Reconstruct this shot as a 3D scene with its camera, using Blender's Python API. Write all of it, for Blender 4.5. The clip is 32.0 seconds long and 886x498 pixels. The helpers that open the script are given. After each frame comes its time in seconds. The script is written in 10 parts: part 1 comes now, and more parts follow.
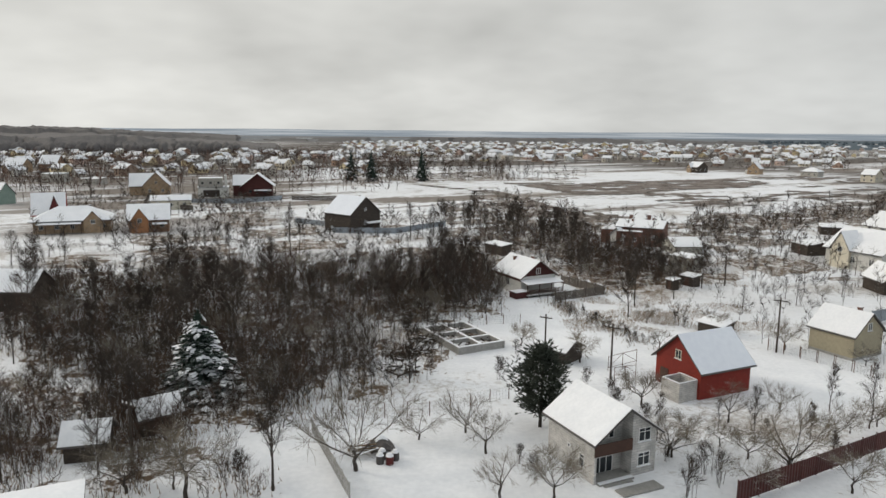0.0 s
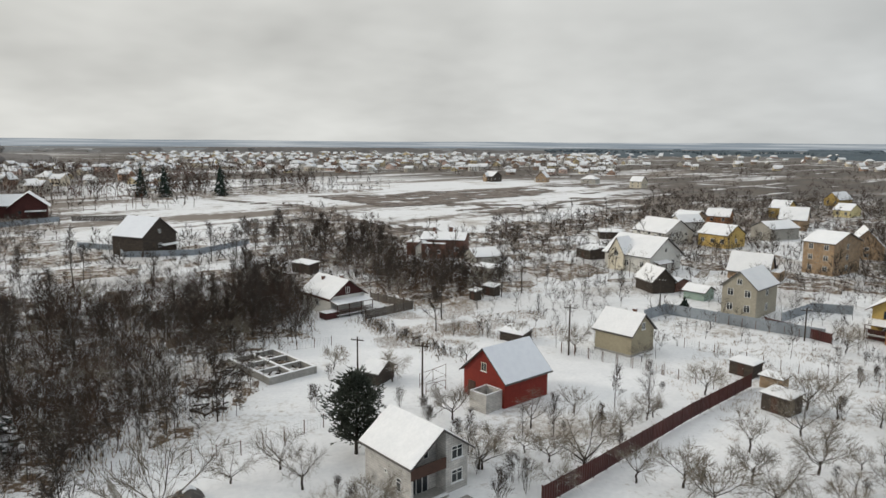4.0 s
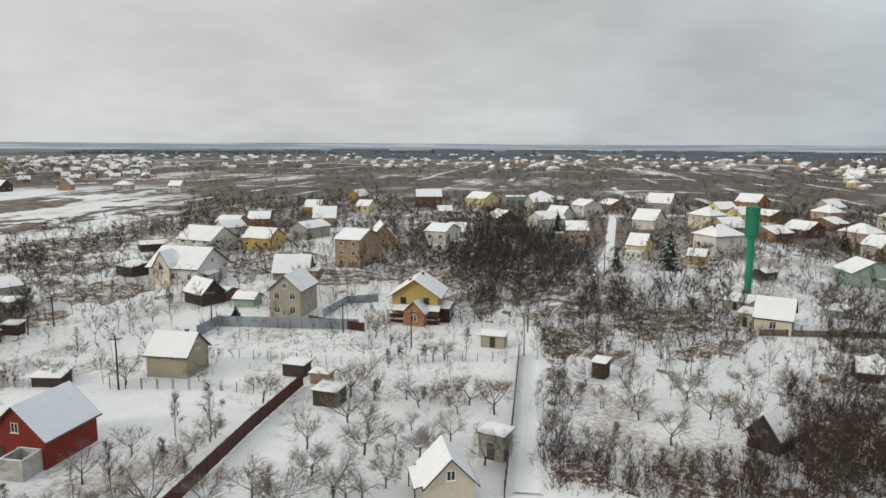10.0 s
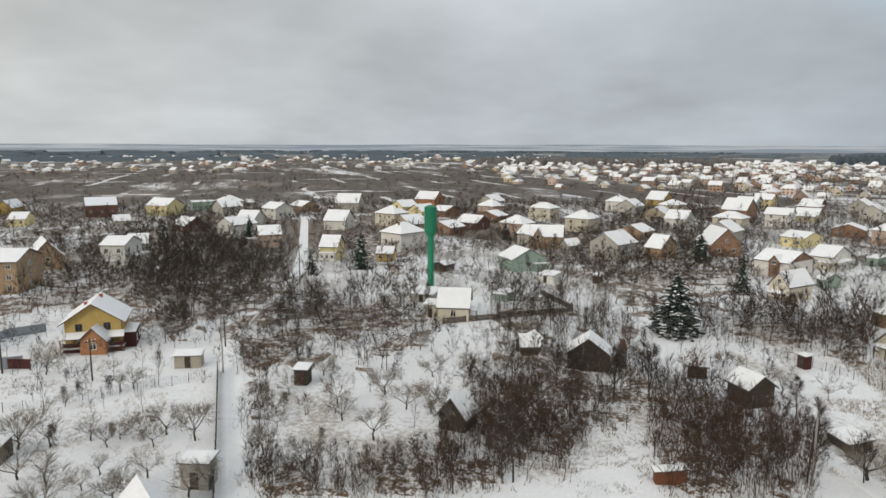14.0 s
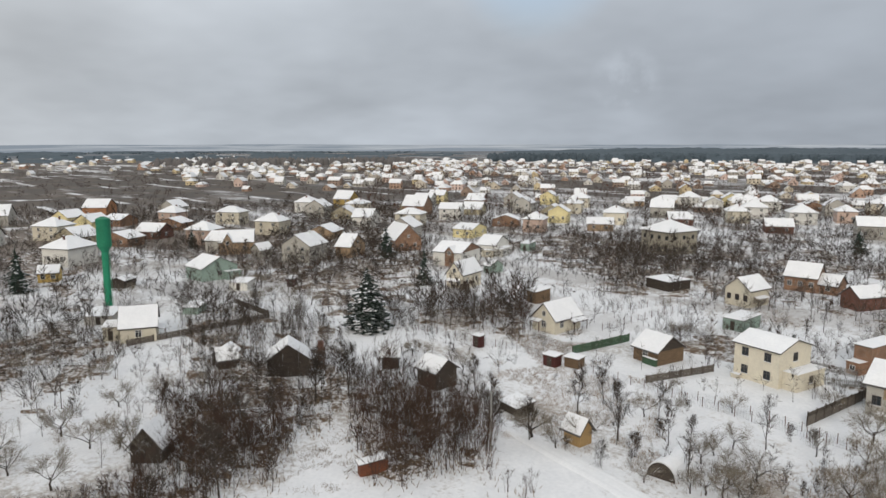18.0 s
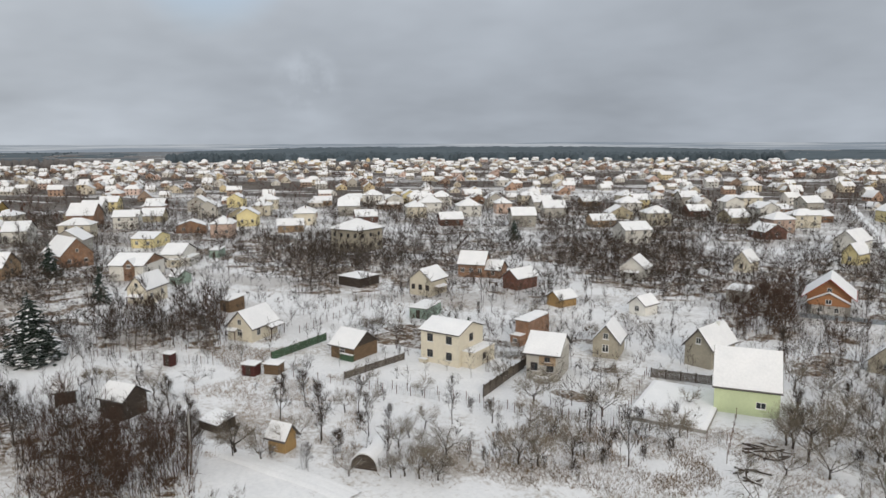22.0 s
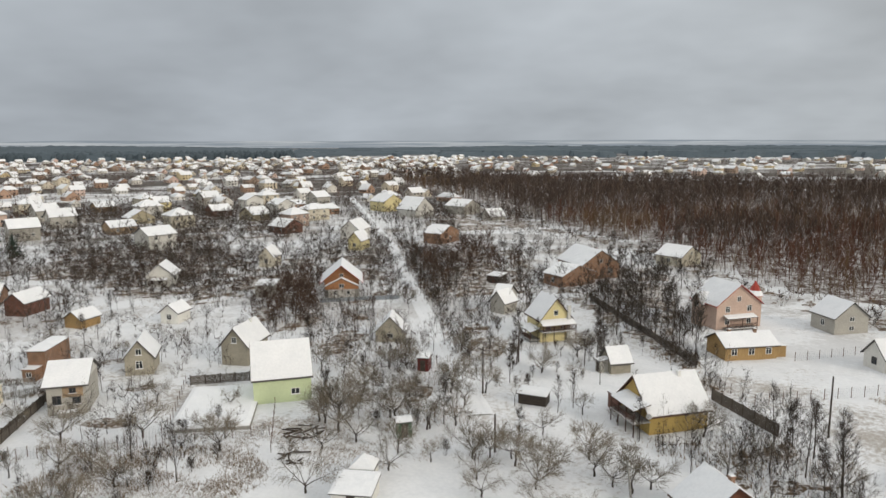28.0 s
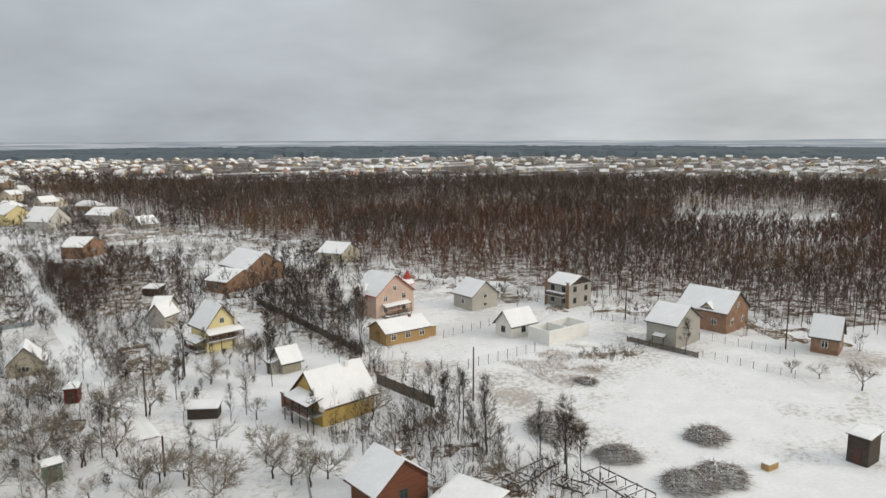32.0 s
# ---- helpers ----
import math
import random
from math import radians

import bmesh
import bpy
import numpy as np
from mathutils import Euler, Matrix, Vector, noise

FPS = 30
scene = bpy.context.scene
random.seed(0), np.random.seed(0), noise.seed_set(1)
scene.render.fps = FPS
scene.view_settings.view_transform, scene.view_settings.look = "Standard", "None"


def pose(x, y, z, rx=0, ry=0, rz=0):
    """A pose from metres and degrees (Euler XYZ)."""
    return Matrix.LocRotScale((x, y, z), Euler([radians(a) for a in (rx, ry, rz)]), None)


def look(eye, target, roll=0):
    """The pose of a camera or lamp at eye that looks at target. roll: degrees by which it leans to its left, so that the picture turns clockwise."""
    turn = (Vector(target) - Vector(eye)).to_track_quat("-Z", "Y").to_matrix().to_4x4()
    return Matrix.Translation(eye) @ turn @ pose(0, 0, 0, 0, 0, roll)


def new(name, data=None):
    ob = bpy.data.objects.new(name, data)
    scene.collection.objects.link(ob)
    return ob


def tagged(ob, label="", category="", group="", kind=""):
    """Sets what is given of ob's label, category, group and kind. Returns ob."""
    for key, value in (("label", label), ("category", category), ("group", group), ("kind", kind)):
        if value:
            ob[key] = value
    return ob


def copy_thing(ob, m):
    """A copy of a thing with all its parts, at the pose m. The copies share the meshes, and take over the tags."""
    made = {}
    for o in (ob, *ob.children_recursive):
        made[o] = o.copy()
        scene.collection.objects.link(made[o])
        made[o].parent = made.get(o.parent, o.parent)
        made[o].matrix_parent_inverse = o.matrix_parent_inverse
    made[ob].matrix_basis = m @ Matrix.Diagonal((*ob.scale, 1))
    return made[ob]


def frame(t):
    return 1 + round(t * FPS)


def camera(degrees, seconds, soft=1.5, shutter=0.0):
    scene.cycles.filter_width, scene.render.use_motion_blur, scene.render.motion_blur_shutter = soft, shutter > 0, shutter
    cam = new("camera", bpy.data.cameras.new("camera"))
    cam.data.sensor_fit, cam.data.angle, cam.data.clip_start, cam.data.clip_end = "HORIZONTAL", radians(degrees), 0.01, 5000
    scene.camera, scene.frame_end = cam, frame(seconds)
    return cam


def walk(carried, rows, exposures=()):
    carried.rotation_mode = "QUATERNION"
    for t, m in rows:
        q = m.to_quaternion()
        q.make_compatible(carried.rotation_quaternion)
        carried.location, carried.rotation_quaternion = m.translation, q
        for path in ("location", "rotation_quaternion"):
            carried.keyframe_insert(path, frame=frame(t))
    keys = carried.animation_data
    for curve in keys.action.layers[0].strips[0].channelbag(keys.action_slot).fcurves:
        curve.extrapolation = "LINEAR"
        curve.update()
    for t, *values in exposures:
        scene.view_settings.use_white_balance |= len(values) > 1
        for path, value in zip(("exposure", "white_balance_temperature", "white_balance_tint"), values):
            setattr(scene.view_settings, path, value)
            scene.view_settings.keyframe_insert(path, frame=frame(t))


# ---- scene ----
cam = camera(64.68, 32.0)


def aim(x, y, z, turn, tilt, lean):
    """A pose from a place, a turn to the right, a tilt upwards and a lean to the left, in degrees."""
    return pose(x, y, z, 90 + tilt, 0, -turn) @ pose(0, 0, 0, 0, 0, lean)


EXPOSURES = ((0, -0.29, 6520, 10), (10, -0.30, 6560, 9), (20, -0.30, 6420, 12), (26, -0.30, 6580, 11), (32, -0.20, 6640, 10))
walk(cam, [
    (0, aim(3.14, -0.79, 29.86, 0.04, -9.56, 0.45)),
    (0.5, aim(3.14, -0.75, 30.09, 1.62, -9.22, 0.48)),
    (1, aim(3.14, -0.70, 30.33, 3.17, -8.74, 0.55)),
    (1.5, aim(3.13, -0.66, 30.56, 4.74, -8.71, 0.52)),
    (2, aim(3.13, -0.62, 30.79, 6.35, -8.68, 0.49)),
    (2.5, aim(3.13, -0.58, 31.03, 8.06, -8.69, 0.43)),
    (4.5, aim(3.11, -0.67, 32.00, 18.93, -8.71, 0.42)),
    (5, aim(3.08, -0.72, 32.22, 21.93, -8.69, 0.43)),
    (5.5, aim(3.04, -0.77, 32.44, 24.95, -8.66, 0.45)),
    (6, aim(3.01, -0.83, 32.66, 27.96, -8.66, 0.41)),
    (6.5, aim(2.97, -0.88, 32.88, 30.98, -8.64, 0.42)),
    (7, aim(2.94, -0.93, 33.10, 33.97, -8.63, 0.37)),
    (7.5, aim(2.94, -0.99, 33.32, 36.95, -8.63, 0.35)),
    (8, aim(2.94, -1.05, 33.54, 39.96, -8.63, 0.35)),
    (8.5, aim(2.94, -1.10, 33.76, 42.99, -8.61, 0.27)),
    (9, aim(2.95, -1.16, 33.98, 46.02, -8.59, 0.26)),
    (9.5, aim(2.95, -1.22, 34.19, 49.08, -8.58, 0.30)),
    (10, aim(2.89, -1.26, 34.40, 52.19, -8.56, 0.28)),
    (10.5, aim(2.84, -1.30, 34.60, 55.33, -8.57, 0.32)),
    (11, aim(2.78, -1.34, 34.81, 58.45, -8.54, 0.26)),
    (11.5, aim(2.73, -1.39, 35.01, 61.58, -8.53, 0.26)),
    (12, aim(2.67, -1.43, 35.21, 64.71, -8.52, 0.19)),
    (12.5, aim(2.60, -1.46, 35.38, 67.84, -8.51, 0.19)),
    (13, aim(2.53, -1.49, 35.54, 70.96, -8.50, 0.16)),
    (13.5, aim(2.45, -1.52, 35.70, 74.09, -8.49, 0.15)),
    (14, aim(2.38, -1.56, 35.86, 77.11, -8.51, 0.13)),
    (14.5, aim(2.31, -1.59, 36.02, 80.24, -8.51, 0.13)),
    (16.5, aim(1.99, -1.57, 36.57, 92.80, -8.45, 0.03)),
    (17, aim(1.91, -1.57, 36.70, 95.95, -8.48, 0.01)),
    (17.5, aim(1.79, -1.57, 36.83, 99.07, -8.50, -0.01)),
    (18, aim(1.67, -1.57, 36.97, 102.19, -8.54, -0.06)),
    (18.5, aim(1.56, -1.57, 37.10, 105.31, -8.56, -0.09)),
    (19, aim(1.44, -1.57, 37.23, 108.42, -8.56, -0.14)),
    (19.5, aim(1.32, -1.57, 37.36, 111.53, -8.56, -0.10)),
    (20, aim(1.20, -1.57, 37.49, 114.65, -8.57, -0.11)),
    (20.5, aim(1.14, -1.52, 37.60, 117.82, -8.59, -0.14)),
    (21, aim(1.08, -1.47, 37.71, 120.97, -8.59, -0.19)),
    (21.5, aim(1.01, -1.42, 37.82, 124.13, -8.63, -0.24)),
    (22, aim(0.95, -1.37, 37.93, 127.25, -8.65, -0.21)),
    (22.5, aim(0.88, -1.32, 38.04, 130.41, -8.67, -0.16)),
    (23, aim(0.82, -1.27, 38.15, 133.54, -8.69, -0.20)),
    (23.5, aim(0.76, -1.23, 38.26, 136.69, -8.70, -0.17)),
    (24, aim(0.69, -1.18, 38.37, 139.81, -8.72, -0.20)),
    (24.5, aim(0.65, -1.12, 38.45, 142.96, -8.74, -0.19)),
    (25, aim(0.60, -1.06, 38.53, 146.12, -8.75, -0.21)),
    (25.5, aim(0.56, -1.01, 38.61, 149.25, -8.78, -0.21)),
    (27.5, aim(0.38, -0.78, 38.93, 161.84, -8.85, -0.17)),
    (28, aim(0.33, -0.73, 39.01, 164.98, -8.88, -0.15)),
    (28.5, aim(0.29, -0.64, 39.03, 168.06, -8.89, -0.15)),
    (29, aim(0.25, -0.54, 39.05, 171.09, -8.91, -0.14)),
    (29.5, aim(0.21, -0.45, 39.08, 174.12, -8.92, -0.12)),
    (30, aim(0.17, -0.36, 39.10, 177.19, -8.92, -0.14)),
    (30.5, aim(0.13, -0.27, 39.13, 182.37, -8.95, -0.15)),
    (31, aim(0.08, -0.18, 39.15, 186.46, -8.94, -0.18)),
    (31.5, aim(0.04, -0.09, 39.18, 188.65, -8.88, -0.20)),
    (32, aim(0.00, -0.00, 39.20, 192.30, -8.86, -0.19)),
], exposures=EXPOSURES)

# ---- light ----
ZENITH = 1.5
CLOUD_TURN, CLOUD_HIGH = -40.0, 20.0  # where the cloud sheet is thinnest
SUN_TURN, SUN_HIGH = -68.0, 25.0      # degrees to the right of +y, and above the horizon


def sky_world():
    w = bpy.data.worlds.new("winter_sky")
    scene.world = w
    w.use_nodes = True
    nt = w.node_tree
    nt.nodes.clear()
    n, l = nt.nodes.new, nt.links.new
    out, mix = n("ShaderNodeOutputWorld"), n("ShaderNodeMixShader")
    clear, cloud = n("ShaderNodeBackground"), n("ShaderNodeBackground")
    sky = n("ShaderNodeTexSky")
    sky.sky_type, sky.sun_disc = "NISHITA", False
    sky.sun_elevation, sky.sun_rotation = radians(SUN_HIGH), radians(SUN_TURN)
    clear.inputs["Strength"].default_value = 0.14
    l(sky.outputs[0], clear.inputs["Color"])
    tc = n("ShaderNodeTexCoord")
    sep = n("ShaderNodeSeparateXYZ")
    l(tc.outputs["Generated"], sep.inputs[0])
    # cloud sheet seen in perspective: direction divided by its height
    up = n("ShaderNodeMath"); up.operation = "ADD"; up.inputs[1].default_value = 0.30
    l(sep.outputs[2], up.inputs[0])
    dv = n("ShaderNodeVectorMath"); dv.operation = "DIVIDE"
    l(tc.outputs["Generated"], dv.inputs[0])
    cmb = n("ShaderNodeCombineXYZ")
    for i in range(3):
        l(up.outputs[0], cmb.inputs[i])
    l(cmb.outputs[0], dv.inputs[1])
    n1 = n("ShaderNodeTexNoise"); n1.inputs["Scale"].default_value = 0.9; n1.inputs["Detail"].default_value = 4; n1.inputs["Roughness"].default_value = 0.55
    n2 = n("ShaderNodeTexNoise"); n2.inputs["Scale"].default_value = 3.3; n2.inputs["Detail"].default_value = 5
    l(dv.outputs[0], n1.inputs["Vector"]); l(dv.outputs[0], n2.inputs["Vector"])
    add = n("ShaderNodeMath"); add.operation = "MULTIPLY_ADD"; add.inputs[1].default_value = 0.16
    l(n2.outputs["Fac"], add.inputs[0]); l(n1.outputs["Fac"], add.inputs[2])
    ramp = n("ShaderNodeMapRange"); ramp.inputs["From Min"].default_value = 0.35; ramp.inputs["From Max"].default_value = 0.81
    ramp.inputs["To Min"].default_value = 0.74; ramp.inputs["To Max"].default_value = 1.22
    l(add.outputs[0], ramp.inputs["Value"])
    # brighter where the cloud sheet is thin
    sun = n("ShaderNodeVectorMath"); sun.operation = "DOT_PRODUCT"
    a, h = radians(CLOUD_TURN), radians(CLOUD_HIGH)
    sun.inputs[1].default_value = (math.sin(a) * math.cos(h), math.cos(a) * math.cos(h), math.sin(h))
    l(tc.outputs["Generated"], sun.inputs[0])
    tint = n("ShaderNodeValToRGB")
    tint.color_ramp.elements[0].position, tint.color_ramp.elements[0].color = 0.02, (0.432, 0.48, 0.532, 1)
    tint.color_ramp.elements[1].position, tint.color_ramp.elements[1].color = 1.0, (0.87, 0.87, 0.83, 1)
    mid = tint.color_ramp.elements.new(0.24); mid.color = (0.612, 0.665, 0.71, 1)
    late = tint.color_ramp.elements.new(0.60); late.color = (0.74, 0.757, 0.748, 1)
    mr = n("ShaderNodeMapRange"); mr.inputs["From Min"].default_value = -1; mr.inputs["From Max"].default_value = 1
    l(sun.outputs["Value"], mr.inputs["Value"]); l(mr.outputs[0], tint.inputs[0])
    mul = n("ShaderNodeVectorMath"); mul.operation = "SCALE"
    l(tint.outputs[0], mul.inputs[0]); l(ramp.outputs[0], mul.inputs["Scale"])
    # an overcast sky is brightest overhead
    high = n("ShaderNodeMapRange"); high.interpolation_type = "SMOOTHSTEP"
    high.inputs["From Min"].default_value, high.inputs["From Max"].default_value = 0.16, 0.85
    high.inputs["To Min"].default_value, high.inputs["To Max"].default_value = 1.0, ZENITH
    l(sep.outputs[2], high.inputs["Value"])
    lift = n("ShaderNodeVectorMath"); lift.operation = "SCALE"
    l(mul.outputs[0], lift.inputs[0]); l(high.outputs[0], lift.inputs["Scale"])
    def towards(turn, high, near, far):
        """1 towards a direction of the sky, falling to 0 between two angles from it."""
        d, r = n("ShaderNodeVectorMath"), n("ShaderNodeMapRange")
        d.operation, r.interpolation_type = "DOT_PRODUCT", "SMOOTHSTEP"
        p, q = radians(turn), radians(high)
        d.inputs[1].default_value = (math.sin(p) * math.cos(q), math.cos(p) * math.cos(q), math.sin(q))
        l(tc.outputs["Generated"], d.inputs[0])
        r.inputs["From Min"].default_value, r.inputs["From Max"].default_value = math.cos(radians(far)), math.cos(radians(near))
        l(d.outputs["Value"], r.inputs["Value"])
        return r.outputs[0]

    puff = n("ShaderNodeMath"); puff.operation = "MULTIPLY_ADD"; puff.inputs[1].default_value, puff.inputs[2].default_value = 0.22, 1.0
    wisp = n("ShaderNodeMath"); wisp.operation = "MULTIPLY"
    fray = n("ShaderNodeMapRange"); fray.inputs["From Min"].default_value, fray.inputs["From Max"].default_value = 0.44, 0.62
    n3 = n("ShaderNodeTexNoise"); n3.inputs["Scale"].default_value, n3.inputs["Detail"].default_value = 22, 5
    l(tc.outputs["Generated"], n3.inputs["Vector"]); l(n3.outputs["Fac"], fray.inputs["Value"])
    l(towards(116.6, 4.8, 0.2, 3.0), wisp.inputs[0]); l(fray.outputs[0], wisp.inputs[1]); l(wisp.outputs[0], puff.inputs[0]); l(puff.outputs[0], cloud.inputs["Strength"])
    l(lift.outputs[0], cloud.inputs["Color"])
    # the sheet is torn open in one place, pale blue behind it
    torn = n("ShaderNodeMapRange"); torn.inputs["From Min"].default_value, torn.inputs["From Max"].default_value = 0.50, 0.36
    l(n2.outputs["Fac"], torn.inputs["Value"])
    gap = n("ShaderNodeMath"); gap.operation = "MULTIPLY_ADD"; gap.inputs[1].default_value = 0.5; gap.inputs[2].default_value = 0.5
    l(torn.outputs[0], gap.inputs[0])
    hole = n("ShaderNodeMath"); hole.operation = "MULTIPLY"
    l(gap.outputs[0], hole.inputs[0]); l(towards(109.4, 15.0, 2.0, 7.5), hole.inputs[1])
    cover = n("ShaderNodeMath"); cover.operation = "MULTIPLY_ADD"; cover.inputs[1].default_value, cover.inputs[2].default_value = -0.85, 1.0
    l(hole.outputs[0], cover.inputs[0]); l(cover.outputs[0], mix.inputs[0])
    l(clear.outputs[0], mix.inputs[1]); l(cloud.outputs[0], mix.inputs[2]); l(mix.outputs[0], out.inputs[0])


sky_world()
sun_data = bpy.data.lights.new("sun", "SUN")
sun_data.energy, sun_data.angle, sun_data.color = 1.65, radians(11), (1.0, 0.90, 0.76)
a, h = radians(SUN_TURN), radians(SUN_HIGH)
new("sun", sun_data).matrix_world = look((200 * math.sin(a) * math.cos(h), 200 * math.cos(a) * math.cos(h), 200 * math.sin(h)), (0, 0, 0))

# ---- materials ----
MATS = {}


def mat(name, base, rough=0.85, other=None, scale=3.0, fine=40.0, bump=0.15, metal=0.0, snowy=0.0, vary=0.12, stretch=None, spec=0.3, local=False, soft=0.14, shift=0.0):
    """Two colours mixed by noise at a coarse and a fine scale, with bump. snowy: how much snow lies on faces that look up."""
    if name in MATS:
        return MATS[name]
    m = MATS[name] = bpy.data.materials.new(name)
    m.use_nodes = True
    nt = m.node_tree
    n, l = nt.nodes.new, nt.links.new
    bsdf = nt.nodes["Principled BSDF"]
    bsdf.inputs["Roughness"].default_value, bsdf.inputs["Metallic"].default_value = rough, metal
    bsdf.inputs["Specular IOR Level"].default_value = spec
    tc, geo = n("ShaderNodeTexCoord"), n("ShaderNodeNewGeometry")
    vec = tc.outputs["Object"] if local else geo.outputs["Position"]
    if stretch:
        mp = n("ShaderNodeMapping"); mp.inputs["Scale"].default_value = stretch
        l(vec, mp.inputs[0]); vec = mp.outputs[0]
    a, b = n("ShaderNodeTexNoise"), n("ShaderNodeTexNoise")
    a.inputs["Scale"].default_value, a.inputs["Detail"].default_value = scale / 10, 4
    b.inputs["Scale"].default_value, b.inputs["Detail"].default_value = fine / 10, 3
    l(vec, a.inputs["Vector"]); l(vec, b.inputs["Vector"])
    other = other or tuple(c * 0.72 for c in base)
    mixc = n("ShaderNodeMix"); mixc.data_type = "RGBA"
    mixc.inputs[6].default_value, mixc.inputs[7].default_value = (*base, 1), (*other, 1)
    f = n("ShaderNodeMath"); f.operation = "MULTIPLY_ADD"; f.inputs[1].default_value = 0.5
    l(b.outputs["Fac"], f.inputs[0])
    g = n("ShaderNodeMath"); g.operation = "MULTIPLY"; g.inputs[1].default_value = 0.5
    l(a.outputs["Fac"], g.inputs[0]); l(g.outputs[0], f.inputs[2])
    r = n("ShaderNodeMapRange"); r.inputs["From Min"].default_value, r.inputs["From Max"].default_value = 0.5 + shift - soft, 0.5 + shift + soft
    l(f.outputs[0], r.inputs["Value"]); l(r.outputs[0], mixc.inputs[0])
    info = n("ShaderNodeObjectInfo")
    v = n("ShaderNodeMapRange"); v.inputs["To Min"].default_value, v.inputs["To Max"].default_value = 1 - vary, 1 + vary
    l(info.outputs["Random"], v.inputs["Value"])
    sc = n("ShaderNodeVectorMath"); sc.operation = "SCALE"
    l(mixc.outputs[2], sc.inputs[0]); l(v.outputs[0], sc.inputs["Scale"])
    col = sc.outputs[0]
    if snowy:
        nz = n("ShaderNodeSeparateXYZ"); l(geo.outputs["Normal"], nz.inputs[0])
        w = n("ShaderNodeMath"); w.operation = "MULTIPLY_ADD"; w.inputs[1].default_value = 0.8
        l(b.outputs["Fac"], w.inputs[0]); l(nz.outputs[2], w.inputs[2])
        k = n("ShaderNodeMapRange"); k.inputs["From Min"].default_value, k.inputs["From Max"].default_value = 1.35 - snowy, 1.55 - snowy
        l(w.outputs[0], k.inputs["Value"])
        sm = n("ShaderNodeMix"); sm.data_type = "RGBA"; sm.inputs[7].default_value = (0.82, 0.84, 0.87, 1)
        l(k.outputs[0], sm.inputs[0]); l(col, sm.inputs[6]); col = sm.outputs[2]
    l(col, bsdf.inputs["Base Color"])
    bp = n("ShaderNodeBump"); bp.inputs["Strength"].default_value = bump; bp.inputs["Distance"].default_value = 0.05
    l(f.outputs[0], bp.inputs["Height"]); l(bp.outputs[0], bsdf.inputs["Normal"])
    return m


def brick_mat(name, c1, c2, mortar, w=0.5, h=0.22, gap=0.02, patch=0.25):
    """Courses of bricks or blocks with recessed joints, laid by the length of the wall and the height."""
    if name in MATS:
        return MATS[name]
    m = mat(name, c1)
    nt = m.node_tree
    n, l = nt.nodes.new, nt.links.new
    bsdf = nt.nodes["Principled BSDF"]
    tc, geo = n("ShaderNodeTexCoord"), n("ShaderNodeNewGeometry")
    sep = n("ShaderNodeSeparateXYZ"); l(tc.outputs["Object"], sep.inputs[0])
    s = n("ShaderNodeMath"); s.operation = "ADD"; l(sep.outputs[0], s.inputs[0]); l(sep.outputs[1], s.inputs[1])
    c = n("ShaderNodeCombineXYZ"); l(s.outputs[0], c.inputs[0]); l(sep.outputs[2], c.inputs[1])
    b = n("ShaderNodeTexBrick")
    b.inputs["Color1"].default_value, b.inputs["Color2"].default_value, b.inputs["Mortar"].default_value = (*c1, 1), (*c2, 1), (*mortar, 1)
    b.inputs["Scale"].default_value, b.inputs["Mortar Size"].default_value = 1.0, gap
    b.inputs["Brick Width"].default_value, b.inputs["Row Height"].default_value = w, h
    l(c.outputs[0], b.inputs["Vector"])
    no = n("ShaderNodeTexNoise"); no.inputs["Scale"].default_value, no.inputs["Detail"].default_value = 0.9, 5
    l(geo.outputs["Position"], no.inputs["Vector"])
    r = n("ShaderNodeMapRange"); r.inputs["From Min"].default_value, r.inputs["From Max"].default_value = 0.3, 0.7
    r.inputs["To Min"].default_value, r.inputs["To Max"].default_value = 1 - patch, 1 + patch
    l(no.outputs["Fac"], r.inputs["Value"])
    sc = n("ShaderNodeVectorMath"); sc.operation = "SCALE"; l(b.outputs["Color"], sc.inputs[0]); l(r.outputs[0], sc.inputs["Scale"])
    l(sc.outputs[0], bsdf.inputs["Base Color"])
    bp = n("ShaderNodeBump"); bp.inputs["Strength"].default_value, bp.inputs["Distance"].default_value = 0.5, 0.02; bp.invert = True
    l(b.outputs["Fac"], bp.inputs["Height"]); l(bp.outputs[0], bsdf.inputs["Normal"])
    return m


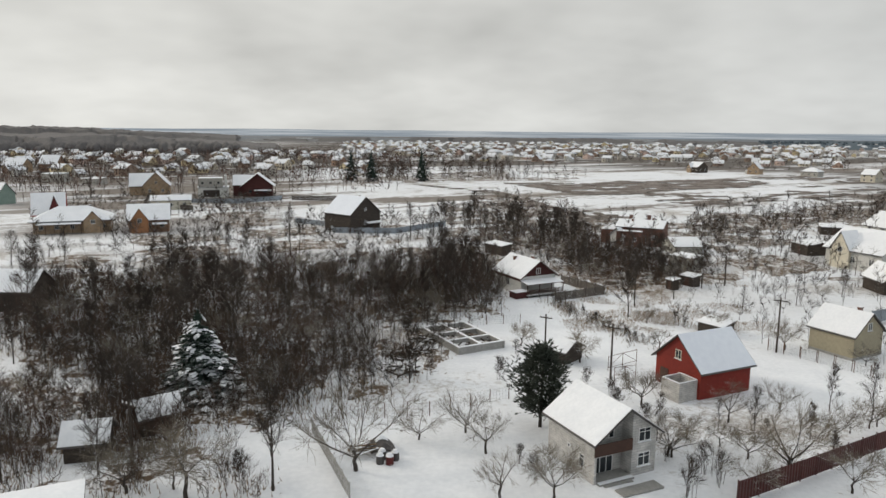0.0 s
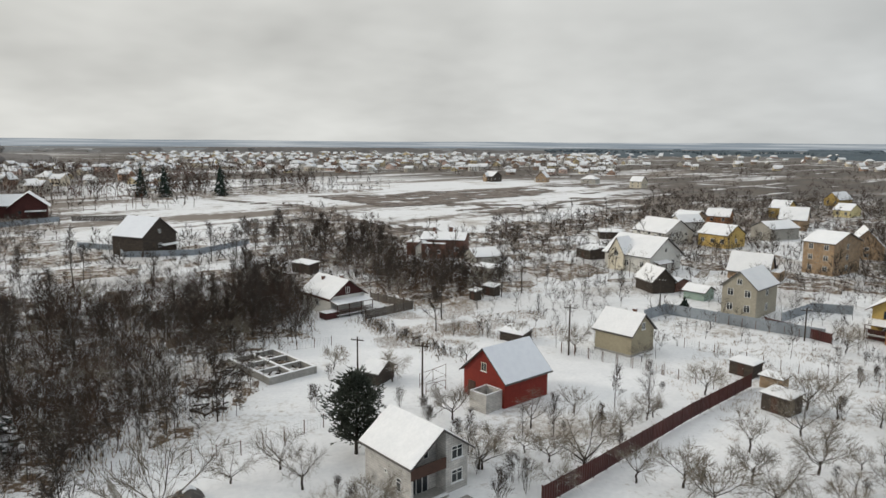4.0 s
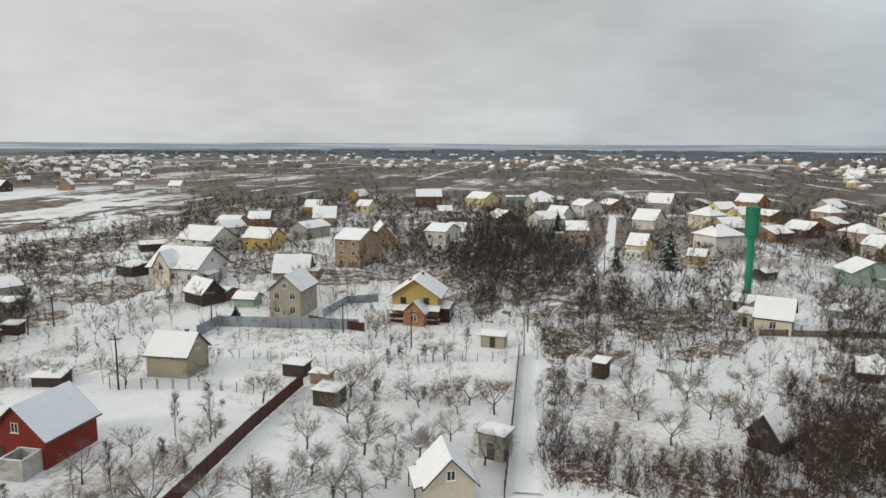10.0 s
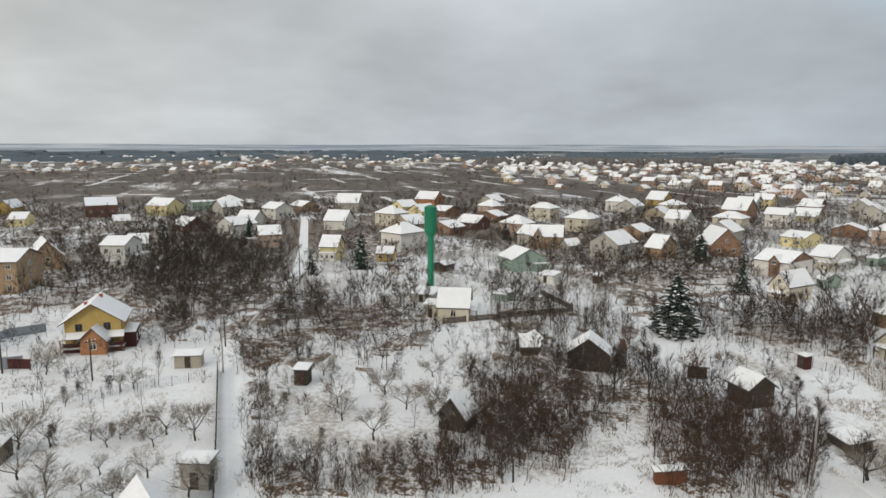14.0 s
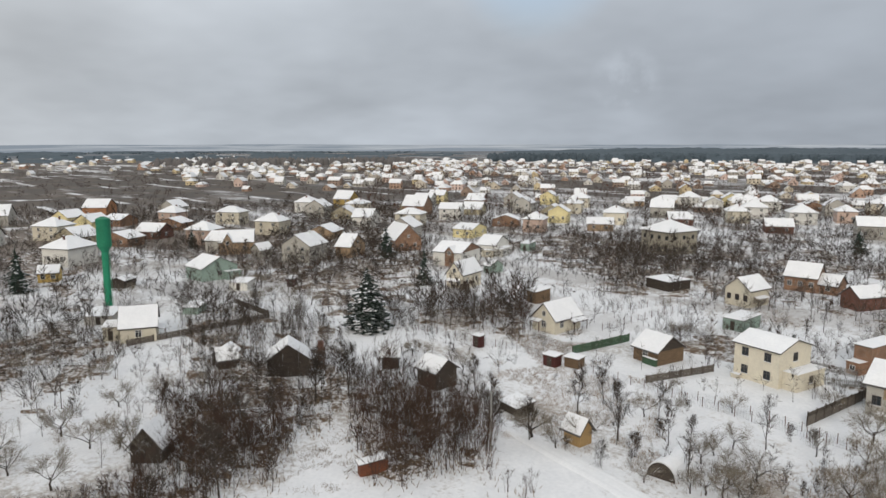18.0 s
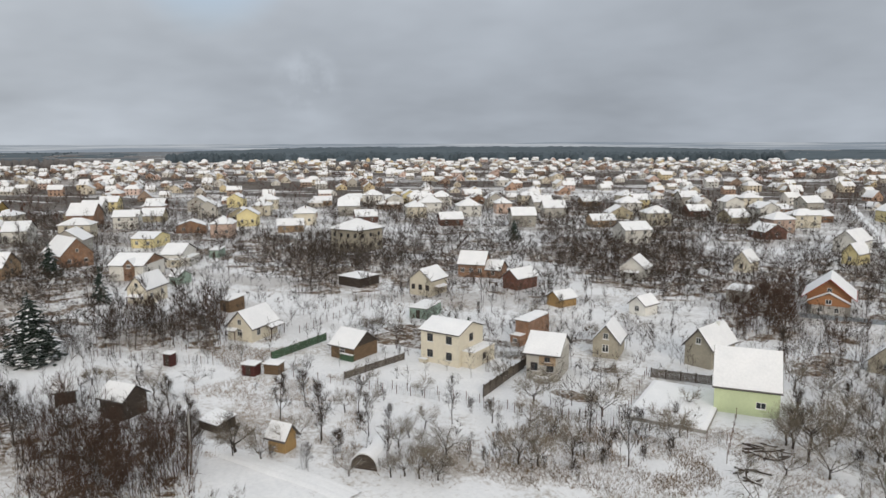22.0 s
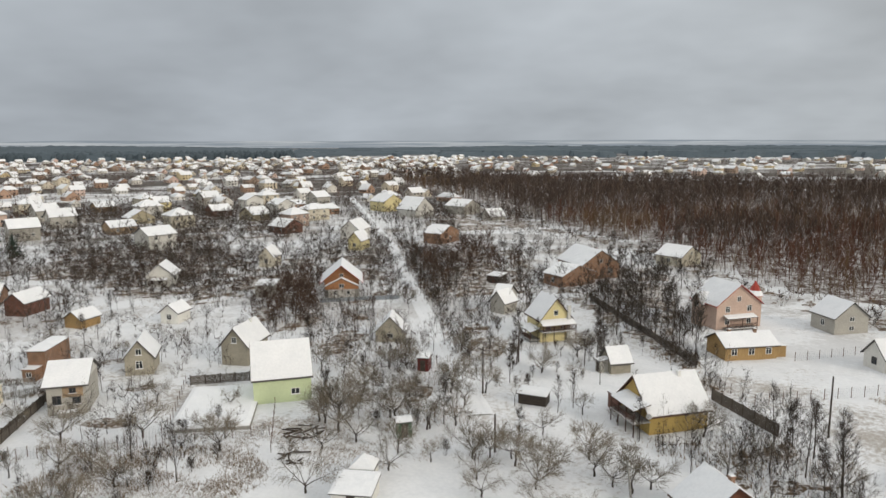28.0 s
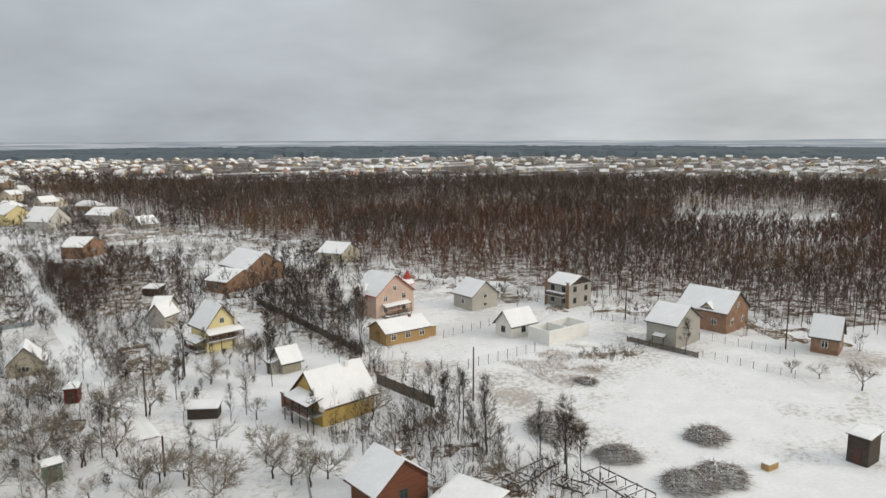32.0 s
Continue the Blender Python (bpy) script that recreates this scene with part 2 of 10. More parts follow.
SNOW = mat("snow", (0.79, 0.80, 0.82), 0.75, (0.71, 0.725, 0.75), 4, 30, 0.25, vary=0.03)
SNOW_THIN = mat("thin_snow_on_sheet_roof", (0.74, 0.77, 0.82), 0.6, (0.68, 0.71, 0.77), 2, 14, 0.12, vary=0.05)
WALLS = dict(
    block=brick_mat("aerated_block", (0.52, 0.50, 0.47), (0.44, 0.43, 0.41), (0.30, 0.29, 0.28), 0.6, 0.24, 0.02),
    red=mat("red_render", (0.225, 0.030, 0.019), 0.8, (0.165, 0.023, 0.016), 3, 30),
    beige=mat("beige_render", (0.40, 0.355, 0.25), 0.9, (0.32, 0.285, 0.205), 4, 30),
    grey=mat("grey_render", (0.42, 0.40, 0.36), 0.9, (0.33, 0.32, 0.29), 4, 30),
    olive=mat("olive_grey_render", (0.36, 0.33, 0.265), 0.9, (0.27, 0.25, 0.205), 4, 30),
    dark_olive=mat("weathered_olive_render", (0.19, 0.17, 0.125), 0.9, (0.12, 0.11, 0.085), 4, 30),
    white=mat("white_render", (0.68, 0.67, 0.63), 0.9, (0.56, 0.55, 0.52), 4, 30),
    cream=mat("cream_render", (0.62, 0.575, 0.465), 0.9, (0.52, 0.48, 0.395), 4, 30),
    yellow=mat("yellow_render", (0.50, 0.36, 0.125), 0.85, (0.41, 0.29, 0.10), 4, 30),
    pale_yellow=mat("pale_yellow_render", (0.68, 0.60, 0.33), 0.85, (0.58, 0.50, 0.28), 4, 30),
    pink=mat("pink_render", (0.50, 0.375, 0.31), 0.85, (0.40, 0.30, 0.25), 4, 30),
    lime=mat("pale_green_render", (0.60, 0.68, 0.43), 0.85, (0.54, 0.62, 0.39), 4, 30),
    green=mat("green_paint", (0.055, 0.105, 0.06), 0.7, (0.04, 0.075, 0.045), 6, 40),
    mint=mat("mint_boards", (0.30, 0.38, 0.33), 0.85, (0.22, 0.30, 0.26), 5, 30),
    wood=mat("weathered_boards", (0.078, 0.062, 0.050), 0.9, (0.034, 0.028, 0.024), 8, 60, 0.4, stretch=(1, 1, 6)),
    orange_wood=mat("orange_boards", (0.35, 0.175, 0.085), 0.7, (0.27, 0.125, 0.06), 8, 60, 0.3, stretch=(1, 1, 6)),
    ochre_wood=mat("ochre_boards", (0.38, 0.255, 0.115), 0.75, (0.28, 0.18, 0.08), 8, 60, 0.3, stretch=(6, 6, 1)),
    brown_wood=mat("brown_boards", (0.17, 0.115, 0.07), 0.85, (0.10, 0.068, 0.042), 8, 60, 0.3, stretch=(1, 1, 6)),
    dark_red=mat("dark_red_sheet", (0.125, 0.020, 0.018), 0.55, (0.09, 0.016, 0.014), 4, 30),
    rust_wood=mat("rust_brown_boards", (0.17, 0.062, 0.032), 0.8, (0.10, 0.040, 0.024), 8, 60, 0.3, stretch=(1, 1, 6)),
    maroon=mat("maroon_boards", (0.078, 0.022, 0.019), 0.7, (0.052, 0.016, 0.014), 6, 40),
    brick=brick_mat("orange_brick", (0.28, 0.155, 0.090), (0.21, 0.11, 0.065), (0.28, 0.245, 0.215), 0.26, 0.078, 0.008),
    dark_brick=brick_mat("dark_red_brick", (0.17, 0.075, 0.05), (0.12, 0.052, 0.037), (0.16, 0.13, 0.12), 0.26, 0.078, 0.008),
    pale_brick=brick_mat("pale_brick", (0.50, 0.43, 0.33), (0.42, 0.36, 0.28), (0.38, 0.35, 0.31), 0.26, 0.12, 0.01),
    tan_brick=brick_mat("tan_brick", (0.36, 0.25, 0.15), (0.30, 0.20, 0.12), (0.30, 0.26, 0.21), 0.26, 0.09, 0.01),
)
ROOF_DARK = mat("dark_roof_sheet", (0.06, 0.055, 0.055), 0.6, (0.10, 0.09, 0.085), 4, 30)
ROOF_BROWN = mat("brown_roof_edge", (0.085, 0.043, 0.031), 0.7, (0.058, 0.033, 0.025), 4, 30)
ROOF_RED = mat("red_tile_roof", (0.36, 0.05, 0.035), 0.65, (0.26, 0.04, 0.03), 4, 30)
WHITE_PAINT = mat("white_paint", (0.76, 0.76, 0.74), 0.5, (0.66, 0.66, 0.64), 6, 30)
CONCRETE = mat("concrete", (0.34, 0.33, 0.31), 0.9, (0.24, 0.235, 0.22), 6, 40, 0.3)
STEEL = mat("galvanised_steel", (0.34, 0.36, 0.38), 0.5, (0.25, 0.265, 0.28), 5, 30, metal=0.6)
RUST = mat("rusty_steel", (0.13, 0.06, 0.035), 0.85, (0.08, 0.045, 0.03), 6, 40)
FENCE_RED = mat("burgundy_steel_sheet", (0.080, 0.022, 0.018), 0.5, (0.058, 0.017, 0.015), 3, 20)
FENCE_GREY = mat("blue_grey_concrete", (0.30, 0.33, 0.36), 0.85, (0.23, 0.26, 0.29), 4, 30)
TOWER_GREEN = mat("green_tank_paint", (0.02, 0.22, 0.12), 0.5, (0.016, 0.17, 0.095), 3, 20)
BOARD_GREY = mat("greyed_fence_boards", (0.15, 0.13, 0.112), 0.9, (0.08, 0.07, 0.06), 8, 50, 0.3, stretch=(1, 1, 6))
POLE_WOOD = mat("tarred_pole", (0.07, 0.055, 0.045), 0.9, (0.045, 0.036, 0.03), 6, 50)
BARK = mat("bark", (0.072, 0.059, 0.05), 0.95, (0.036, 0.03, 0.026), 8, 60, 0.4, snowy=0.32)
TWIG = mat("twigs", (0.058, 0.045, 0.036), 0.95, (0.031, 0.025, 0.020), 8, 60, 0.0, snowy=0.04)
# twigs again, paler: sun on orchard crowns put into the colour, plus snow
TWIG_LIT = mat("sunlit_orchard_twigs", (0.24, 0.208, 0.165), 0.95, (0.125, 0.108, 0.085), 8, 60, 0.0, snowy=0.16)
TWIG_RED = mat("red_brown_twigs", (0.080, 0.049, 0.035), 0.95, (0.041, 0.027, 0.020), 3, 40, 0.0, snowy=-0.05)
TWIG_TAN = mat("dry_stems", (0.25, 0.175, 0.105), 0.95, (0.16, 0.112, 0.068), 6, 40, 0.0)
BIRCH = mat("birch_bark", (0.33, 0.29, 0.25), 0.9, (0.17, 0.14, 0.12), 10, 60, 0.0)
NEEDLES = mat("fir_needles", (0.026, 0.042, 0.030), 0.9, (0.014, 0.025, 0.020), 6, 60, 0.0, snowy=-0.05)
NEEDLES_BARE = mat("pine_needles", (0.052, 0.060, 0.044), 0.9, (0.024, 0.031, 0.024), 6, 60, 0.0, snowy=0.0)

LITTER = mat("litter_and_snow", (0.115, 0.080, 0.052), 0.95, (0.70, 0.70, 0.71), 6, 26, 0.4, vary=0.0, soft=0.05, shift=0.02)
HEATH = mat("matted_dry_weeds", (0.125, 0.086, 0.056), 0.95, (0.66, 0.66, 0.66), 4, 18, 0.5, vary=0.0, soft=0.07, shift=0.03)


def glass_mat():
    m = bpy.data.materials.new("window_glass")
    m.use_nodes = True
    b = m.node_tree.nodes["Principled BSDF"]
    b.inputs["Base Color"].default_value = (0.022, 0.026, 0.03, 1)
    b.inputs["Roughness"].default_value = 0.08
    return m


GLASS = glass_mat()

# ---- building blocks ----
def link_mesh(name, verts, faces, material, parent=None, at=None):
    me = bpy.data.meshes.new(name)
    me.from_pydata([tuple(v) for v in verts], [], faces)
    me.materials.append(material)
    ob = new(name, me)
    if at is not None:
        ob.matrix_basis = at
    ob.parent = parent
    return ob


def part(name, bm, material, parent, label="", at=None):
    me = bpy.data.meshes.new(name)
    bm.to_mesh(me)
    bm.free()
    me.materials.append(material)
    ob = new(name, me)
    if at is not None:
        ob.matrix_basis = at
    ob.parent = parent
    return tagged(ob, label)


def share(name, me, parent, at=None, label=""):
    ob = new(name, me)
    if at is not None:
        ob.matrix_basis = at
    ob.parent = parent
    return tagged(ob, label)


def empty(name, x, y, z, rz, label, category, group=""):
    ob = new(name)
    ob.empty_display_size = 0.1
    ob.matrix_basis = pose(x, y, z, 0, 0, rz)
    return tagged(ob, label, category, group)


def box(bm, x0, x1, y0, y1, z0, z1, bevel=0.0):
    vs = [bm.verts.new(p) for p in ((x0, y0, z0), (x1, y0, z0), (x1, y1, z0), (x0, y1, z0), (x0, y0, z1), (x1, y0, z1), (x1, y1, z1), (x0, y1, z1))]
    fs = [bm.faces.new([vs[i] for i in f]) for f in ((0, 3, 2, 1), (4, 5, 6, 7), (0, 1, 5, 4), (1, 2, 6, 5), (2, 3, 7, 6), (3, 0, 4, 7))]
    if bevel:
        es = {e for f in fs for e in f.edges}
        bmesh.ops.bevel(bm, geom=list(es), offset=bevel, segments=1, affect="EDGES")
    return bm


def boxes(*dims, bevel=0.0):
    bm = bmesh.new()
    for d in dims:
        box(bm, *d, bevel=bevel)
    return bm


def tube(bm, p, q, r0, r1, n=6, cap=True):
    p, q = Vector(p), Vector(q)
    t = (q - p).normalized()
    u = t.orthogonal().normalized()
    v = t.cross(u)
    a = [bm.verts.new(p + (u * math.cos(2 * math.pi * i / n) + v * math.sin(2 * math.pi * i / n)) * r0) for i in range(n)]
    b = [bm.verts.new(q + (u * math.cos(2 * math.pi * i / n) + v * math.sin(2 * math.pi * i / n)) * r1) for i in range(n)]
    for i in range(n):
        bm.faces.new((a[i], a[(i + 1) % n], b[(i + 1) % n], b[i]))
    if cap:
        bm.faces.new(b)
        bm.faces.new(a[::-1])
    return bm


def rough_sheet(x0, x1, y0, y1, z, thick, step, bump, seed):
    """A snow cover with an uneven top, rounded towards its rim."""
    nx, ny = max(2, int((x1 - x0) / step)), max(2, int((y1 - y0) / step))
    bm = bmesh.new()
    top = []
    for j in range(ny + 1):
        row = []
        for i in range(nx + 1):
            x, y = x0 + (x1 - x0) * i / nx, y0 + (y1 - y0) * j / ny
            rim = i in (0, nx) or j in (0, ny)
            k = noise.noise((x * 1.3 + seed, y * 1.3, seed * 0.7)) * bump
            row.append(bm.verts.new((x, y, z(x, y) + (thick * 0.35 if rim else thick + k))))
        top.append(row)
    for j in range(ny):
        for i in range(nx):
            bm.faces.new((top[j][i], top[j][i + 1], top[j + 1][i + 1], top[j + 1][i]))
    rim = [top[0][i] for i in range(nx + 1)] + [top[j][nx] for j in range(1, ny + 1)] + [top[ny][i] for i in range(nx - 1, -1, -1)] + [top[j][0] for j in range(ny - 1, 0, -1)]
    low = [bm.verts.new((v.co.x, v.co.y, z(v.co.x, v.co.y) + 0.004)) for v in rim]
    for i in range(len(rim)):
        k = (i + 1) % len(rim)
        bm.faces.new((rim[k], rim[i], low[i], low[k]))
    return bm


def lattice(xs, zs, y0, y1, flat=False):
    """One connected frame: bands of xs and zs as (start, end, solid); a cell is filled where its column or row is solid."""
    bm, got = bmesh.new(), {}

    def vert(x, z, y):
        k = (round(x, 4), round(z, 4), y)
        if k not in got:
            got[k] = bm.verts.new((x, y, z))
        return got[k]

    cell = {(i, j) for i, a in enumerate(xs) for j, b in enumerate(zs) if a[2] or b[2]}
    for i, j in cell:
        (x0, x1, _), (z0, z1, _) = xs[i], zs[j]
        q = ((x0, z0), (x1, z0), (x1, z1), (x0, z1))
        bm.faces.new([vert(x, z, y0) for x, z in q])
        if flat:
            continue
        bm.faces.new([vert(x, z, y1) for x, z in q[::-1]])
        for (di, dj), (p, r) in (((0, -1), (0, 1)), ((1, 0), (1, 2)), ((0, 1), (2, 3)), ((-1, 0), (3, 0))):
            if (i + di, j + dj) not in cell:
                bm.faces.new((vert(*q[r], y0), vert(*q[p], y0), vert(*q[p], y1), vert(*q[r], y1)))
    return bm


def bands(cuts, total):
    """Solid bands (start, end) within 0..total, with the gaps between them."""
    out, at = [], 0.0
    for a, b in cuts:
        if a > at + 1e-5:
            out.append((at, a, False))
        out.append((a, b, True))
        at = b
    if total > at + 1e-5:
        out.append((at, total, False))
    return out


WINDOWS = {}


def window_meshes(w, h, mull, colour):
    key = (round(w, 2), round(h, 2), mull, colour)
    if key not in WINDOWS:
        f = 0.07
        xs = bands([(0, f)] + [(w * i / mull - f / 2, w * i / mull + f / 2) for i in range(1, mull)] + [(w - f, w)], w)
        zs = bands([(0, f)] + ([(h * 0.68, h * 0.68 + f * 0.8)] if h > 1.1 else []) + [(h - f, h)], h)
        frame_bm = lattice([(p - w / 2, q - w / 2, k) for p, q, k in xs], zs, -0.05, 0.03)
        out = []
        for nm, dims, mt in (("window", None, MATS[colour]), ("pane", [(-w / 2 + 0.03, w / 2 - 0.03, -0.02, 0.0, 0.03, h - 0.03)], GLASS), ("sill", [(-w / 2 - 0.08, w / 2 + 0.08, -0.14, 0.02, -0.06, 0.0)], SNOW)):
            bm = boxes(*dims) if dims else frame_bm
            me = bpy.data.meshes.new(nm)
            bm.to_mesh(me)
            bm.free()
            me.materials.append(mt)
            out.append(me)
        WINDOWS[key] = out
    return WINDOWS[key]


def add_window(parent, at, w=1.1, h=1.3, mull=2, colour="white_paint", sill=True):
    a, b, c = window_meshes(w, h, mull, colour)
    ob = share("window", a, parent, at)
    share("pane", b, ob)
    if sill:
        share("sill", c, ob)
    return ob


def add_door(parent, at, w=0.95, h=2.05, material=None):
    bm = boxes((-w / 2, w / 2, -0.06, 0.02, 0.0, h), (-w / 2 + 0.12, w / 2 - 0.12, -0.075, -0.05, 0.15, h * 0.45), (-w / 2 + 0.12, w / 2 - 0.12, -0.075, -0.05, h * 0.52, h - 0.15))
    ob = part("door", bm, material or ROOF_BROWN, parent, at=at)
    part("handle", boxes((w / 2 - 0.16, w / 2 - 0.1, -0.12, -0.07, 0.98, 1.1)), STEEL, ob)
    return ob


def face_pose(face, w, d, along, z):
    """A pose on a wall: along runs from its left end as one looks at it."""
    return {"f": pose(along - w / 2, -d / 2, z), "b": pose(w / 2 - along, d / 2, z, 0, 0, 180), "r": pose(w / 2, along - d / 2, z, 0, 0, 90), "l": pose(-w / 2, d / 2 - along, z, 0, 0, -90)}[face]


def shell(w, d, eave, ridge, along_x):
    """Outer walls with two gables, hollow, with an inner face."""
    bm = bmesh.new()
    if along_x:
        prof = [(-d / 2, -0.4), (d / 2, -0.4), (d / 2, eave), (0, ridge), (-d / 2, eave)]
        place = lambda s, p: (s * w / 2, p[0], p[1])
    else:
        prof = [(-w / 2, -0.4), (w / 2, -0.4), (w / 2, eave), (0, ridge), (-w / 2, eave)]
        place = lambda s, p: (p[0], -s * d / 2, p[1])
    a = [bm.verts.new(place(1, p)) for p in prof]
    b = [bm.verts.new(place(-1, p)) for p in prof]
    bm.faces.new(a)
    bm.faces.new(b[::-1])
    for i in range(5):
        bm.faces.new((a[(i + 1) % 5], a[i], b[i], b[(i + 1) % 5]))
    return bm


def slope_slab(length, run, rise, over_e, over_g, thick):
    """One roof slope: from the eave (low, at y = -run) up to the ridge at y = 0, with overhangs."""
    k = rise / run
    y0, z0 = -run - over_e, -k * over_e
    n = Vector((0, -k, 1)).normalized() * thick
    x = length / 2 + over_g
    pts = [(-x, y0, z0), (x, y0, z0), (x, 0, rise), (-x, 0, rise)]
    bm = bmesh.new()
    lo = [bm.verts.new(p) for p in pts]
    hi = [bm.verts.new((p[0], p[1] + n.y if p[1] < 0 else 0, p[2] + n.z if p[1] < 0 else p[2] + thick * math.sqrt(1 + k * k))) for p in pts]
    bm.faces.new(lo[::-1])
    bm.faces.new(hi)
    for i in range(4):
        bm.faces.new((lo[i], lo[(i + 1) % 4], hi[(i + 1) % 4], hi[i]))
    return bm


def snow_slab(length, run, rise, over_e, over_g, lift, thick, seed):
    k = rise / run
    lift *= math.sqrt(1 + k * k)
    x = length / 2 + over_g - 0.04
    return rough_sheet(-x, x, -run - over_e + 0.05, -0.0, lambda xx, yy: rise + k * yy + lift, thick, 0.8, thick * 0.5, seed)


SEED = [0]
TAKEN = []          # (x, y, radius) of built things that plants keep clear of


def hip_bm(w, d, z, rise, thick):
    """A hipped roof: four slopes that meet in a short ridge."""
    bm = bmesh.new()
    k = max(w, d) / 2 - min(w, d) / 2
    rx, ry = (k, 0.0) if w > d else (0.0, k)
    lo = [bm.verts.new((sx * w / 2, sy * d / 2, z)) for sx, sy in ((-1, -1), (1, -1), (1, 1), (-1, 1))]
    hi = [bm.verts.new((sx * w / 2, sy * d / 2, z + thick)) for sx, sy in ((-1, -1), (1, -1), (1, 1), (-1, 1))]
    a, b = bm.verts.new((-rx, -ry, z + thick + rise)), bm.verts.new((rx + 0.01, ry + 0.01, z + thick + rise))
    bm.faces.new(lo[::-1])
    for i in range(4):
        bm.faces.new((lo[i], lo[(i + 1) % 4], hi[(i + 1) % 4], hi[i]))
    tops = ((0, 1, b, a), (1, 2, b), (2, 3, a, b), (3, 0, a)) if w > d else ((0, 1, a), (1, 2, b, a), (2, 3, b), (3, 0, a, b))
    for q in tops:
        bm.faces.new([hi[i] if isinstance(i, int) else i for i in q])
    return bm


def house(x, y, rz, w, d, eave, ridge, wall="white", along="x", label="", name="house", category="house", roof=None, snow=SNOW, snow_d=0.14, over=(0.45, 0.4), wins="", chimneys="", plinth=None, group="", z=0.0, panel=None, win_colour="white_paint", hip=False):
    """A gabled house: w along its own x, d along y, the front looks to -y. wins: face, along, sill height, width, height."""
    SEED[0] += 1
    sd = SEED[0]
    h = empty(name, x, y, z, rz, label, category, group)
    ax = along == "x"
    part("wall", shell(w, d, eave, eave + 0.02 if hip else ridge, ax), WALLS[wall], h)
    if plinth:
        part("plinth", boxes((-w / 2 - 0.05, w / 2 + 0.05, -d / 2 - 0.05, d / 2 + 0.05, -0.4, plinth)), CONCRETE, h)
    if panel:
        g = (d if ax else w) / 2 + 0.02
        for s in (1, -1):
            bm = bmesh.new()
            q = (w if ax else d) / 2 + 0.025
            pr = [(-g, eave), (g, eave), (0, ridge)]
            for off in (0.0, 0.03):
                pts = [((s * (q - 0.03 + off), p[0], p[1] + 0.01) if ax else (p[0], s * (q - 0.03 + off), p[1] + 0.01)) for p in pr]
                bm.faces.new([bm.verts.new(p) for p in pts])
            part("gable", bm, WALLS[panel], h)
    run, length = (d / 2, w) if ax else (w / 2, d)
    rise = ridge - eave
    if hip:
        r = part("roof", hip_bm(w + over[0] * 2, d + over[0] * 2, eave + 0.03, ridge - eave, 0.12), roof or ROOF_DARK, h)
        part("snow_cover", hip_bm(w + over[0] * 2 - 0.1, d + over[0] * 2 - 0.1, eave + 0.155, ridge - eave, snow_d), snow or SNOW, r)
    for s in (() if hip else (0, 1)):
        at = pose(0, 0, eave + 0.02, 0, 0, 180 * s + (0 if ax else 90))
        r = part("roof_slope", slope_slab(length, run, rise, over[0], over[1], 0.12), roof or ROOF_DARK, h, at=at)
        if snow:
            part("snow_cover", snow_slab(length, run, rise, over[0], over[1], 0.125, snow_d, sd * 7.3 + s), snow, r)
    near = math.hypot(x, y) < 130
    for spec in wins.split():
        face, cols, last = spec[0], int(spec[1]), spec[2:]
        span = w if face in "fb" else d
        if last == "g":
            hh = min(1.1, (ridge - eave) * 0.42)
            add_window(h, face_pose(face, w, d, span / 2, eave + (ridge - eave) * 0.12), hh * 0.85, hh, 2, win_colour, near)
            continue
        if last == "e":
            add_window(h, face_pose(face, w, d, span * 0.72, 1.1), 1.3, 0.95, 2, win_colour, near)
            continue
        rows = int(last[1])
        floor = max(eave / rows, 1.9)
        for j in range(rows):
            for i in range(cols):
                ww, hh = min(1.15, span / cols * 0.5), min(1.35, floor * 0.5)
                if floor * j + floor * 0.36 + hh < eave + (0.0 if (face in "fb") == ax else (ridge - eave) * 0.3):
                    add_window(h, face_pose(face, w, d, span * (i + 0.5) / cols, floor * j + floor * 0.34), ww, hh, 2, win_colour, near)
    for k, spec in enumerate(chimneys.split()):
        cm = {"b": WALLS["dark_brick"], "r": ROOF_RED, "w": WHITE_PAINT, "t": WALLS["brick"], "d": ROOF_DARK}[spec[1]]
        q = (length * (0.22 if k == 0 else -0.2), run * (0.12 if k == 0 else -0.3))
        cx, cy = q if ax else (q[1], q[0])
        base, cs, cz = ridge - abs(q[1]) / run * rise, 0.24, 0.75
        c = part("chimney", boxes((cx - cs, cx + cs, cy - cs, cy + cs, base - 0.4, base + cz), (cx - cs - 0.07, cx + cs + 0.07, cy - cs - 0.07, cy + cs + 0.07, base + cz, base + cz + 0.1)), cm, h)
        part("snow_cap", boxes((cx - cs - 0.04, cx + cs + 0.04, cy - cs - 0.04, cy + cs + 0.04, base + cz + 0.1, base + cz + 0.22), bevel=0.04), SNOW, c)
    TAKEN.append((x, y, math.hypot(w, d) / 2 * 0.9))
    return h


